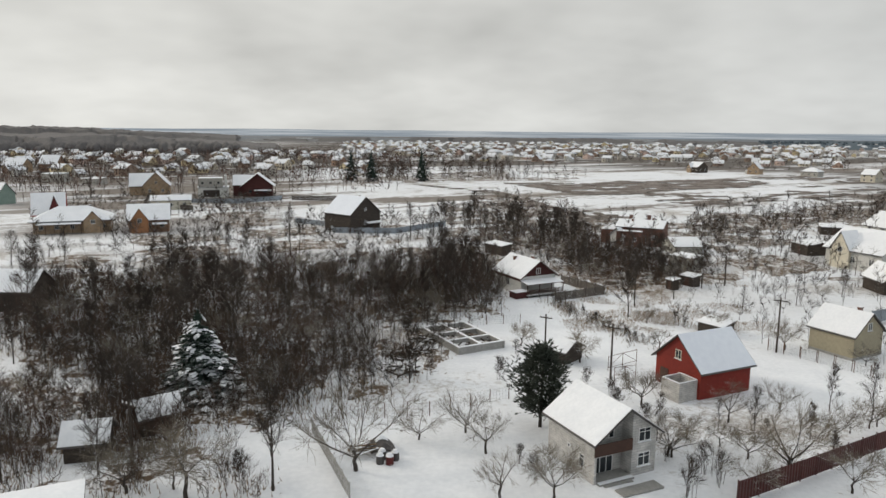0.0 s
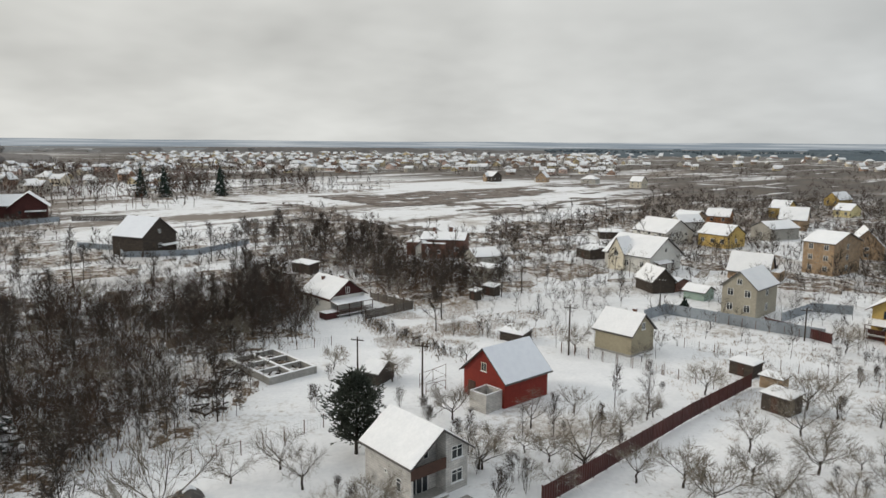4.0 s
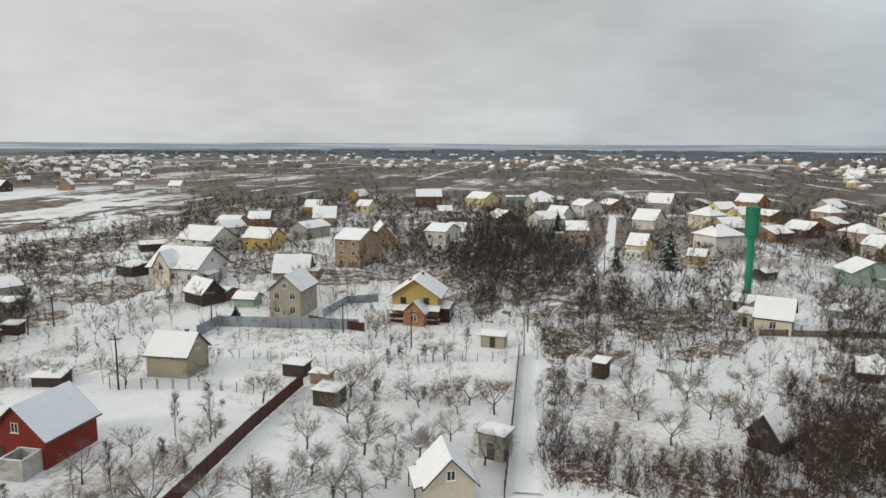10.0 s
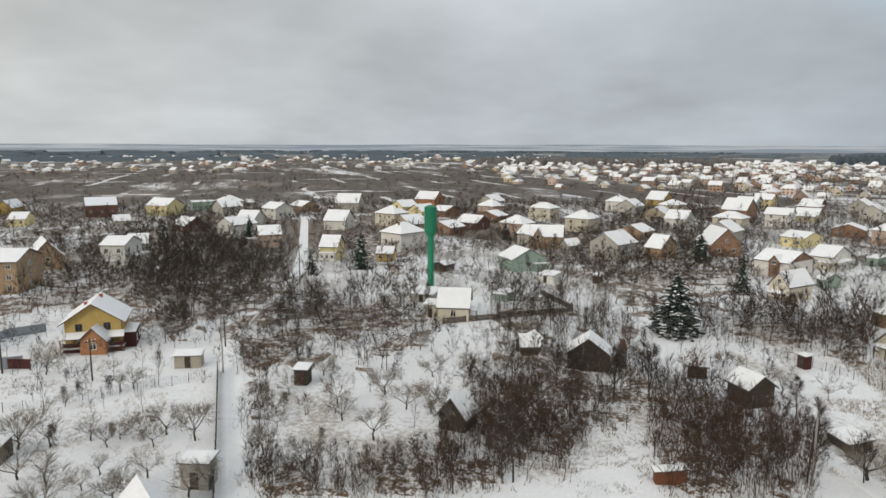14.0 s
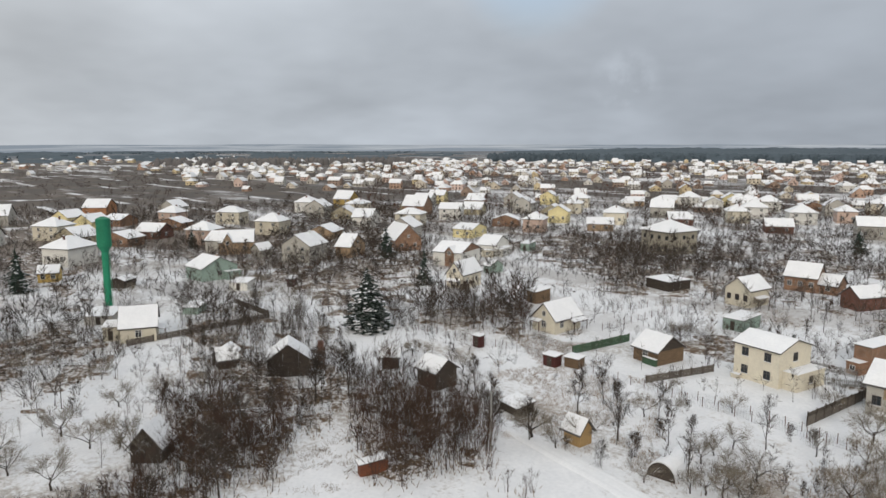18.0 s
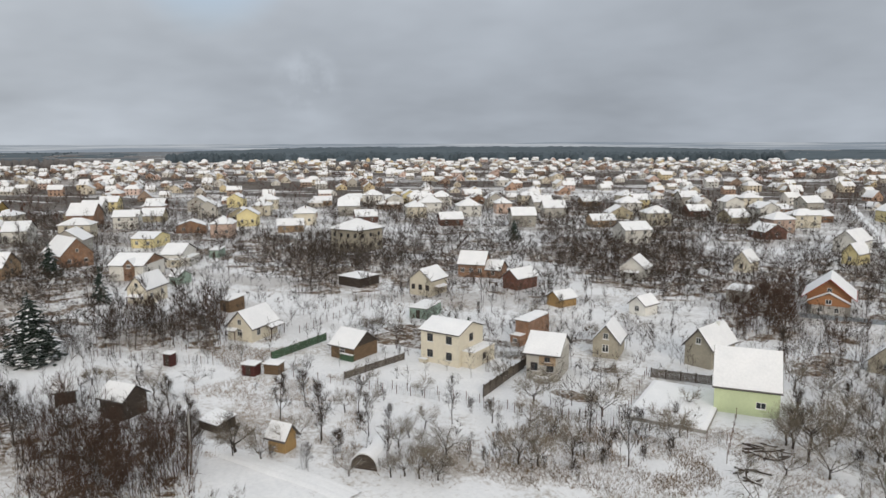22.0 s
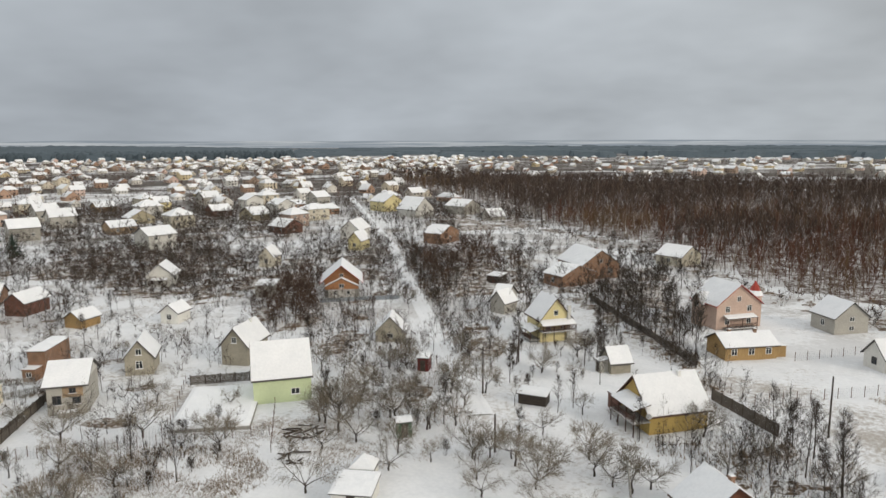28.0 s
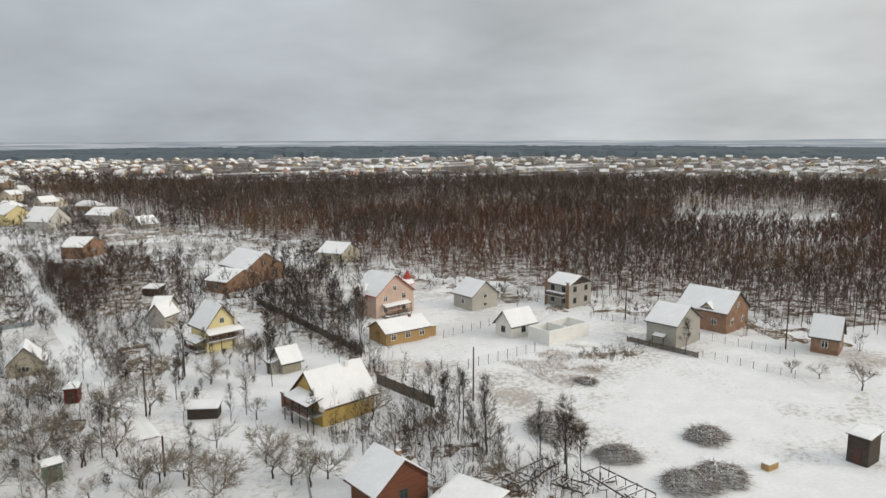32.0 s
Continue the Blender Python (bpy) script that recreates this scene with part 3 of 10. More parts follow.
def shed(x, y, rz, w, d, h0, h1, wall="wood", label="", name="shed", category="shed", snow_d=0.2, door=True, group="", z=0.0, over=0.25):
    """A lean-to shed: h0 high at the front, h1 at the back."""
    SEED[0] += 1
    s = empty(name, x, y, z, rz, label, category, group)
    bm = bmesh.new()
    pr = [(-d / 2, -0.3), (d / 2, -0.3), (d / 2, h1), (-d / 2, h0)]
    a = [bm.verts.new((w / 2, p[0], p[1])) for p in pr]
    b = [bm.verts.new((-w / 2, p[0], p[1])) for p in pr]
    bm.faces.new(a), bm.faces.new(b[::-1])
    for i in range(4):
        bm.faces.new((a[(i + 1) % 4], a[i], b[i], b[(i + 1) % 4]))
    part("wall", bm, WALLS[wall], s)
    k = (h1 - h0) / d
    bm = bmesh.new()
    e = over
    pts = [(-w / 2 - e, -d / 2 - e), (w / 2 + e, -d / 2 - e), (w / 2 + e, d / 2 + e), (-w / 2 - e, d / 2 + e)]
    zz = lambda yy: h0 + k * (yy + d / 2)
    lo = [bm.verts.new((p[0], p[1], zz(p[1]) + 0.01)) for p in pts]
    hi = [bm.verts.new((p[0], p[1], zz(p[1]) + 0.09)) for p in pts]
    bm.faces.new(lo[::-1]), bm.faces.new(hi)
    for i in range(4):
        bm.faces.new((lo[i], lo[(i + 1) % 4], hi[(i + 1) % 4], hi[i]))
    r = part("roof", bm, ROOF_DARK, s)
    part("snow_cover", rough_sheet(-w / 2 - e + 0.03, w / 2 + e - 0.03, -d / 2 - e + 0.03, d / 2 + e - 0.03, lambda xx, yy: zz(yy) + 0.095, snow_d, 0.4, snow_d * 0.4, SEED[0] * 3.1), SNOW, r)
    if door and h0 > 1.6:
        add_door(s, face_pose("f", w, d, w * 0.5, 0.05), min(0.9, w * 0.5), min(1.85, h0 - 0.2), WALLS["wood"] if wall != "wood" else ROOF_BROWN)
    TAKEN.append((x, y, math.hypot(w, d) / 2 * 0.9))
    return s


# Additions to a house. Each works on one face: x along the wall from its left end, -y outwards.
def on_face(face, w, d):
    return face_pose(face, w, d, 0.0, 0.0)


def wing(h, face, w, d, mid, width, out, base, eave, ridge, wall, win=True, deep=2.2, snow=SNOW, win_colour="white_paint"):
    """A gable that stands out of a wall or a roof."""
    at = face_pose(face, w, d, mid, 0)
    bm = bmesh.new()
    prof = [(-width / 2, base), (width / 2, base), (width / 2, eave), (0, ridge), (-width / 2, eave)]
    a, b = [bm.verts.new((p[0], -out, p[1])) for p in prof], [bm.verts.new((p[0], deep, p[1])) for p in prof]
    bm.faces.new(a), bm.faces.new(b[::-1])
    for i in range(5):
        bm.faces.new((a[(i + 1) % 5], a[i], b[i], b[(i + 1) % 5]))
    g = part("gable_wing", bm, WALLS[wall], h, at=at)
    for s in (0, 1):
        q = pose(0, (deep - out) / 2, eave + 0.02, 0, 0, 90 + 180 * s)
        part("roof_slope", slope_slab(deep + out, width / 2, ridge - eave, 0.3, 0.25, 0.1), ROOF_DARK, g, at=q)
        part("snow_cover", snow_slab(deep + out, width / 2, ridge - eave, 0.3, 0.25, 0.105, 0.14, s + width * 3.3 + mid), snow, g, at=q)
    if win:
        hh = min(1.2, (ridge - base) * 0.4)
        add_window(g, pose(0, -out, max(base + 0.3, eave - hh * 0.6)), min(1.2, width * 0.4), hh, 2, win_colour)
    return g


def canopy(h, face, w, d, a0, a1, out, z0, z1, posts=3, floor=0.0, rail=False, wall=None):
    """A lean-to roof with snow on posts, over a deck; z0 at the wall, z1 at its outer edge."""
    at = on_face(face, w, d)
    c = part("canopy", hung(a0, a1, out, z0, z1, 0.09), ROOF_BROWN, h, at=at)
    k = (z0 - z1) / out
    part("snow_cover", rough_sheet(a0 + 0.03, a1 - 0.03, -out + 0.03, -0.02, lambda xx, yy: z0 + k * yy + 0.095, 0.16, 0.5, 0.06, a0 + z0), SNOW, c)
    for i in range(posts):
        xx = a0 + 0.1 + (a1 - a0 - 0.2) * i / max(1, posts - 1)
        part("post", boxes((xx - 0.06, xx + 0.06, -out + 0.08, -out + 0.2, -0.3, z1 + 0.02)), ROOF_BROWN, h, at=at)
    if floor:
        f = part("deck", boxes((a0, a1, -out, -0.01, floor - 0.16, floor)), CONCRETE, h, at=at)
        part("snow_strip", boxes((a0 + 0.02, a1 - 0.02, -out + 0.02, -out + 0.45, floor, floor + 0.07)), SNOW, f)
    if rail:
        n = max(4, int((a1 - a0) / 0.18))
        bm = lattice(bands([((a1 - a0) * (i + 0.3) / n, (a1 - a0) * (i + 0.6) / n) for i in range(n)], a1 - a0), bands([(0, 0.06), (0.84, 0.9)], 0.9), -0.02, 0.02)
        part("railing", bm, ROOF_BROWN, h, at=at @ pose(a0, -out + 0.05, floor + 0.05))
    if wall:
        part("skirt", boxes((a0 + 0.05, a1 - 0.05, -out + 0.22, -0.02, -0.3, max(0.8, floor - 0.17))), WALLS[wall], h, at=at)
    return c


def hung(a0, a1, out, z0, z1, t):
    bm = bmesh.new()
    pts = [(a0, -out, z1), (a1, -out, z1), (a1, 0, z0), (a0, 0, z0)]
    lo, hi = [bm.verts.new(p) for p in pts], [bm.verts.new((p[0], p[1], p[2] + t)) for p in pts]
    bm.faces.new(lo[::-1]), bm.faces.new(hi)
    for i in range(4):
        bm.faces.new((lo[i], lo[(i + 1) % 4], hi[(i + 1) % 4], hi[i]))
    return bm


def block(h, face, w, d, a0, a1, out, z1, wall, win=0, z0=-0.3, inward=0.0, snow=True, win_colour="white_paint"):
    """A flat-topped annex against a wall, with snow on top."""
    at = on_face(face, w, d)
    o = part("annex", boxes((a0, a1, -out, inward - 0.01, z0, z1), (a0 - 0.1, a1 + 0.1, -out - 0.1, inward - 0.02, z1, z1 + 0.12)), WALLS[wall], h, at=at)
    if snow:
        part("snow_cover", rough_sheet(a0 - 0.06, a1 + 0.06, -out - 0.06, inward - 0.03, lambda xx, yy: z1 + 0.125, 0.18, 0.5, 0.06, a0 + z1), SNOW, o)
    for i in range(win):
        add_window(o, pose(a0 + (a1 - a0) * (i + 0.5) / win, -out, max(z0, 0) + (z1 - max(z0, 0)) * 0.35), 0.9, min(1.1, (z1 - max(z0, 0)) * 0.45), 2, win_colour)
    return o


def stack_on(h, x, y, z0, z1, wall, half=0.28):
    """A chimney breast that stands by a wall."""
    c = part("chimney", boxes((x - half, x + half, y - half, y + half, z0, z1), (x - half - 0.08, x + half + 0.08, y - half - 0.08, y + half + 0.08, z1, z1 + 0.12)), WALLS[wall], h)
    part("snow_cap", boxes((x - half - 0.05, x + half + 0.05, y - half - 0.05, y + half + 0.05, z1 + 0.12, z1 + 0.26), bevel=0.05), SNOW, c)


def turret(h, x, y, r, z, top):
    o = part("turret", tube(bmesh.new(), (x, y, -0.3), (x, y, z), r, r, 8), WALLS["pink"], h)
    part("cone_roof", tube(bmesh.new(), (x, y, z + 0.01), (x, y, top), r * 1.2, 0.03, 8), ROOF_RED, o)
    part("snow_patch", tube(bmesh.new(), (x, y, z + 0.1), (x, y, z + (top - z) * 0.35), r * 1.19, r * 0.83, 8, False), SNOW, o)


def block_house(x, y, rz, w, d, e, r):
    """The block house: one half of its gable stands back behind a balcony."""
    SEED[0] += 1
    h = empty("house", x, y, 0, rz, "grey aerated block house with dark balcony and snowy roof", "house")
    back, mid = 1.4, 0.1 * d
    WB = WALLS["block"]
    part("wall", shell(w - back, d, e, r, True), WB, h, at=pose(-back / 2, 0, 0))
    bm = bmesh.new()
    k = (r - e) / (d / 2)
    prof = [(mid, -0.4), (d / 2, -0.4), (d / 2, e), (mid, r - k * mid)]
    a, b = [bm.verts.new((w / 2, *p)) for p in prof], [bm.verts.new((w / 2 - back, *p)) for p in prof]
    bm.faces.new(a), bm.faces.new(b[::-1])
    for i in range(4):
        bm.faces.new((a[(i + 1) % 4], a[i], b[i], b[(i + 1) % 4]))
    part("bay_wall", bm, WB, h)
    part("side_wall", boxes((w / 2 - back, w / 2, -d / 2, -d / 2 + 0.25, -0.4, e - 0.15)), WB, h)
    deck = part("balcony", boxes((w / 2 - back, w / 2 - 0.02, -d / 2 + 0.25, mid, 2.55, 2.75)), CONCRETE, h)
    part("parapet", boxes((w / 2 - 0.02, w / 2 + 0.06, -d / 2 - 0.03, mid + 0.04, 2.45, 3.55), bevel=0.02), ROOF_BROWN, deck, "dark brown balcony parapet")
    part("post", boxes((w / 2 - 0.2, w / 2 - 0.04, -d / 2 + 0.1, -d / 2 + 0.26, -0.3, 2.5)), ROOF_BROWN, h)
    for s in (0, 1):
        at = pose(0, 0, e + 0.02, 0, 0, 180 * s)
        q = part("roof_slope", slope_slab(w, d / 2, r - e, 0.45, 0.55, 0.14), ROOF_DARK, h, at=at)
        part("snow_cover", snow_slab(w, d / 2, r - e, 0.45, 0.55, 0.145, 0.15, 3.3 + s), SNOW, q)
    yb, xb = d / 2 - (d / 2 - mid) / 2, w / 2
    for z in (0.75, 3.05):
        add_window(h, pose(xb, yb, z, 0, 0, 90), 1.35, 1.25, 2)
    rx = w / 2 - back
    add_window(h, pose(rx, -d * 0.2, 0.05, 0, 0, 90), 2.1, 2.2, 3, sill=False)
    add_window(h, pose(rx, -d * 0.08, 3.2, 0, 0, 90), 0.6, 1.3, 1, sill=False)
    add_window(h, pose(-w / 2 + w * 0.75, -d / 2, 0.85), 0.75, 1.25, 1)
    add_window(h, pose(-w / 2 + w * 0.47, -d / 2, 1.9), 0.4, 0.4, 1, sill=False)
    st = part("doorstep", boxes((w / 2 - back, w / 2 + 0.5, -d / 2 + 0.3, mid, -0.2, 0.12), (w / 2 + 0.5, w / 2 + 0.9, -d / 2 + 0.6, mid - 0.4, -0.2, 0.0)), CONCRETE, h)
    part("snow_cover", rough_sheet(w / 2 + 0.05, w / 2 + 0.5, -d / 2 + 0.32, mid - 0.02, lambda p, q: 0.124, 0.08, 0.3, 0.03, 8), SNOW, st)
    part("path_slab", boxes((w / 2 + 1.6, w / 2 + 2.9, -d / 2 + 1.0, mid + 1.2, -0.2, 0.13)), CONCRETE, h)
    TAKEN.append((x, y, 5.0))
    return h


def utility_pole(x, y, h=8.0, arm=True, lean=0.0, rz=60, strut=None, material=None, label="dark tarred wooden utility pole with insulators standing in snow"):
    p = empty("utility_pole", x, y, 0, rz, label, "utility pole", "utility poles")
    m = material or POLE_WOOD
    part("pole", tube(bmesh.new(), (0, 0, -0.5), (lean, 0, h), 0.14, 0.10, 8), m, p)
    if arm:
        c = part("crossarm", boxes((lean - 0.06, lean + 0.06, -0.9, 0.9, h - 0.55, h - 0.42)), m, p)
        for yy in (-0.8, -0.3, 0.3, 0.8):
            part("insulator", tube(bmesh.new(), (lean, yy, h - 0.42), (lean, yy, h - 0.2), 0.06, 0.045, 6), WHITE_PAINT, c)
    if strut:
        part("strut", tube(bmesh.new(), (strut[0], strut[1], -0.4), (lean, 0, h * 0.8), 0.11, 0.09, 8), m, p)
    return p


FENCE_ME = {}


def fence(points, kind="mesh", h=1.5, step=2.4, label="", z=0.0):
    """A fence along a line of ground points: posts, and between them sheets, boards or wires."""
    lab = {"sheet": "tall burgundy corrugated steel fence along the plot", "mesh": "wire mesh fence on thin steel posts in snow", "slab": "blue-grey precast concrete panel fence", "board": "weathered dark board fence with gaps", "green": "dark green board fence along a garden", "picket": "light grey picket fence around a yard"}[kind]
    f = empty("fence", points[0][0], points[0][1], z, 0, label or lab, "fence")
    o = Vector((points[0][0], points[0][1], 0))
    pm, fm = {"sheet": (FENCE_RED, FENCE_RED), "mesh": (RUST, STEEL), "slab": (FENCE_GREY, FENCE_GREY), "board": (POLE_WOOD, BOARD_GREY), "green": (POLE_WOOD, WALLS["green"]), "picket": (CONCRETE, CONCRETE)}[kind]
    for p, q in zip(points, points[1:]):
        p, q = Vector((*p, 0)) - o, Vector((*q, 0)) - o
        n = max(1, round((q - p).length / step))
        rz = math.degrees(math.atan2(q.y - p.y, q.x - p.x))
        s = (q - p).length / n
        key = (kind, round(s, 1), round(h, 1))
        if key not in FENCE_ME:
            if kind == "sheet":
                bm, k = bmesh.new(), 28
                rows = [[bm.verts.new((s * i / k, 0.018 * (1 if i % 4 < 2 else -1) + t, z)) for i in range(k + 1)] for z, t in ((0.06, 0), (h, 0), (h, 0.012), (0.06, 0.012))]
                for p0, p1 in zip(rows, rows[1:] + rows[:1]):
                    for i in range(k):
                        bm.faces.new((p0[i], p0[i + 1], p1[i + 1], p1[i]))
            elif kind == "mesh":
                bm = lattice(bands([(s * i / 6, s * i / 6 + 0.016) for i in range(6)], s), bands([(0.06 + (h - 0.1) * i / 4, 0.075 + (h - 0.1) * i / 4) for i in range(5)], h), 0.0, 0.01, True)
            elif kind == "slab":
                bm = bmesh.new()
                prof = [(-0.04, 0.0)] + [q for i in range(4) for q in ((-0.04, h * i / 4 + 0.03), (-0.05, h * i / 4 + 0.05), (-0.05, h * (i + 1) / 4 - 0.03), (-0.035, h * (i + 1) / 4 - 0.01))] + [(0.04, h), (0.04, 0.0)]
                ends = [[bm.verts.new((x, *p)) for p in prof] for x in (0.05, s - 0.05)]
                for i in range(len(prof)):
                    j = (i + 1) % len(prof)
                    bm.faces.new((ends[0][i], ends[1][i], ends[1][j], ends[0][j]))
                bm.faces.new(ends[0]), bm.faces.new(ends[1][::-1])
            else:
                g = 0.24 if kind == "picket" else 0.19
                k = max(3, int(s / g))
                fill = 0.5 if kind == "picket" else 0.84
                bm = lattice(bands([(s * (i + 0.5 - fill / 2) / k, s * (i + 0.5 + fill / 2) / k) for i in range(k)], s), bands([(0.3, 0.38), (h - 0.35, h - 0.27)], h), -0.012, 0.012)
                for v in bm.verts:
                    if v.co.z > h - 0.01:
                        v.co.z += 0.10 * noise.noise((int(v.co.x / s * k) * 1.7, h, 0))
            pan = bpy.data.meshes.new("panel")
            bm.to_mesh(pan), bm.free()
            pan.materials.append(fm)
            r = 0.06 if kind in ("slab", "board") else 0.035
            bm = boxes((-r, r, -r, r, -0.4, h + 0.1))
            box(bm, -r - 0.02, r + 0.02, -r - 0.02, r + 0.02, h + 0.1, h + 0.14)
            post = bpy.data.meshes.new("post")
            bm.to_mesh(post), bm.free()
            post.materials.append(pm)
            FENCE_ME[key] = (pan, post)
        pan, post = FENCE_ME[key]
        for i in range(n):
            c = p.lerp(q, i / n)
            share("panel", pan, f, pose(c.x, c.y, 0, 0, 0, rz))
            share("post", post, f, pose(c.x, c.y, 0, 0, 0, rz))
    e = Vector((*points[-1], 0)) - o
    share("post", post, f, pose(e.x, e.y, 0, 0, 0, rz))
    return f


# ---- plants ----
def spike(V, F, p, q, r):
    """A thin twig that runs out to a point."""
    t = (q - p).normalized()
    u = t.orthogonal().normalized()
    v = t.cross(u)
    i = len(V)
    V.extend((p + u * r, p - u * 0.5 * r + v * 0.87 * r, p - u * 0.5 * r - v * 0.87 * r, q))
    F.extend(((i, i + 1, i + 3), (i + 1, i + 2, i + 3), (i + 2, i, i + 3)))


def hair(V, F, p, q, r):
    """The finest twig, thinner than can be told apart."""
    u = (q - p).cross(Vector((0.31, 0.77, 0.55))).normalized() * r
    i = len(V)
    V.extend((p + u, p - u, q))
    F.append((i, i + 1, i + 2))


def limb(V, F, pts, rads, n=5):
    """A bent, tapered limb through the points."""
    rings = []
    for k, (p, r) in enumerate(zip(pts, rads)):
        t = (pts[min(k + 1, len(pts) - 1)] - pts[max(k - 1, 0)]).normalized()
        u = t.cross(Vector((0.3, 0.9, 0.2))).normalized()
        v = t.cross(u)
        rings.append(len(V))
        V.extend(p + (u * math.cos(6.2832 * i / n) + v * math.sin(6.2832 * i / n)) * r for i in range(n))
    for a, b in zip(rings, rings[1:]):
        F.extend((a + i, a + (i + 1) % n, b + (i + 1) % n, b + i) for i in range(n))


def sway(rng, k):
    return Vector((rng.uniform(-k, k), rng.uniform(-k, k), rng.uniform(-k, k)))


def arm(rng, p, d, length, bend, steps=3):
    """The points of a limb that sets out along d and bends up (or down) as it goes."""
    pts = [p]
    for k in range(steps):
        d = (d + Vector((0, 0, bend / steps)) + sway(rng, 0.22)).normalized()
        pts.append(pts[-1] + d * length / steps)
    return pts, d


def bare_tree(rng, h, bole, limbs, reach, rise, bend, splits, twigs, r0, tw, twig=0.8, leader=True, side=2, full=True, stems=1, lift=0.3):
    """A leafless tree: trunk and limbs in one mesh, boughs and twigs in another.
    bole: height of the lowest limb; rise: how steeply limbs set out; bend: how they curve."""
    TV, TF, CV, CF = [], [], [], []
    for s in range(stems):
        a0 = rng.uniform(0, 6.283)
        lean = Vector((math.cos(a0), math.sin(a0), 0)) * (0.06 if stems == 1 else rng.uniform(0.1, 0.3))
        top = h * (0.9 if leader else 0.0) + (0 if leader else bole * 1.15)
        pts = [Vector((0, 0, -0.3)) + lean * 0.4 * s]
        for k in range(1, 5):
            z = top * k / 4
            pts.append(Vector((lean.x * z + rng.uniform(-0.12, 0.12), lean.y * z + rng.uniform(-0.12, 0.12), z)))
        end = 0.12 if leader else 0.62
        if full:
            limb(TV, TF, pts, [r0 * (1 + (end - 1) * k / 4) for k in range(5)], 6)
        else:
            spike(TV, TF, pts[0], pts[4], r0)
        for i in range(limbs):
            k = (i + rng.random()) / limbs
            z = bole + (top - bole) * k * 0.95 if leader else bole * (0.75 + 0.4 * k)
            f = min(3.99, max(0.0, z / top * 4))
            p = pts[int(f)].lerp(pts[int(f) + 1], f % 1)
            b = a0 + i * 2.4 + rng.uniform(-0.4, 0.4)
            taper = (1.1 - 0.75 * k) if leader else rng.uniform(0.85, 1.15)
            length = reach * taper * rng.uniform(0.8, 1.15)
            q, d = arm(rng, p, Vector((math.cos(b), math.sin(b), rise * (0.8 + 0.5 * k))).normalized(), length, bend)
            rl = r0 * (0.42 if leader else 0.5) * (1.0 - 0.4 * k)
            if full:
                limb(TV, TF, q, [rl, rl * 0.75, rl * 0.5, rl * 0.22], 4)
            else:
                spike(TV, TF, q[0], q[2], rl)
                spike(CV, CF, q[2], q[3], rl * 0.5)
            for j in range(splits):
                u = 0.9 + 2.05 * (j + rng.random()) / splits
                m = q[int(u)].lerp(q[min(3, int(u) + 1)], u % 1)
                dd = (q[min(3, int(u) + 1)] - q[int(u)]).normalized()
                sl = length * (0.62 - 0.13 * u) * rng.uniform(0.7, 1.2)
                v = (dd * 0.8 + sway(rng, 0.85) + Vector((0, 0, lift))).normalized()
                e = m + v * sl
                spike(CV, CF, m, e, max(tw * 1.3, rl * 0.32))
                for _ in range(twigs):
                    c = m.lerp(e, rng.uniform(0.25, 1.0))
                    w = (v * 0.8 + sway(rng, 0.75) + Vector((0, 0, lift))).normalized()
                    t = c + w * twig * rng.uniform(0.6, 1.3)
                    hair(CV, CF, c, t, tw)
                    for _ in range(side):
                        n = c.lerp(t, rng.uniform(0.2, 0.7))
                        hair(CV, CF, n, n + (w + sway(rng, 0.7)).normalized() * twig * rng.uniform(0.4, 0.8), tw * 0.8)
            for _ in range(2):
                hair(CV, CF, q[3] - d * 0.2, q[3] + (d + sway(rng, 0.4)) * twig, tw)
    return TV, TF, CV, CF


def tree_meshes(seed, bark, twig_material, **kw):
    TV, TF, CV, CF = bare_tree(random.Random(seed), **kw)
    out = []
    for nm, v, f, m in (("trunk", TV, TF, bark), ("crown", CV, CF, twig_material)):
        me = bpy.data.meshes.new(nm)
        me.from_pydata([tuple(p) for p in v], [], f)
        me.materials.append(m)
        out.append(me)
    return out


TREES = {
    "apple": [tree_meshes(10 + i, BARK, TWIG_LIT, h=4.6, bole=(0.9, 1.3, 1.1)[i % 3], limbs=(6, 5, 7)[i % 3], reach=(3.1, 2.7, 2.8)[i % 3], rise=(0.7, 0.9, 0.55)[i % 3], bend=(0.3, 0.1, 0.5)[i % 3], splits=9, twigs=8, r0=0.13, tw=0.0145, twig=1.0, leader=False, lift=0.08) for i in range(8)],
    "tall": [tree_meshes(30 + i, BARK, TWIG, h=9.6, bole=1.9, limbs=12, reach=3.0, rise=0.9, bend=0.7, splits=6, twigs=6, r0=0.14, tw=0.02, twig=1.05, lift=0.2) for i in range(6)],
    "slim": [tree_meshes(50 + i, BARK, TWIG, h=7.6, bole=1.2, limbs=11, reach=2.0, rise=1.5, bend=0.6, splits=5, twigs=5, r0=0.08, tw=0.017, twig=0.8) for i in range(5)],
    "sapling": [tree_meshes(70 + i, BARK, TWIG_LIT, h=4.2, bole=0.6, limbs=8, reach=1.2, rise=1.3, bend=0.4, splits=3, twigs=4, r0=0.04, tw=0.012, twig=0.5) for i in range(4)],
    "bush": [tree_meshes(90 + i, TWIG, TWIG, h=2.5, bole=0.25, limbs=5, reach=0.9, rise=1.6, bend=0.2, splits=2, twigs=5, r0=0.022, tw=0.011, twig=0.5, stems=7, side=1, full=False) for i in range(4)],
    "red_bush": [tree_meshes(110 + i, TWIG_RED, TWIG_RED, h=3.0, bole=0.3, limbs=5, reach=1.1, rise=1.5, bend=0.2, splits=2, twigs=5, r0=0.024, tw=0.013, twig=0.6, stems=6, side=1, full=False) for i in range(4)],
}


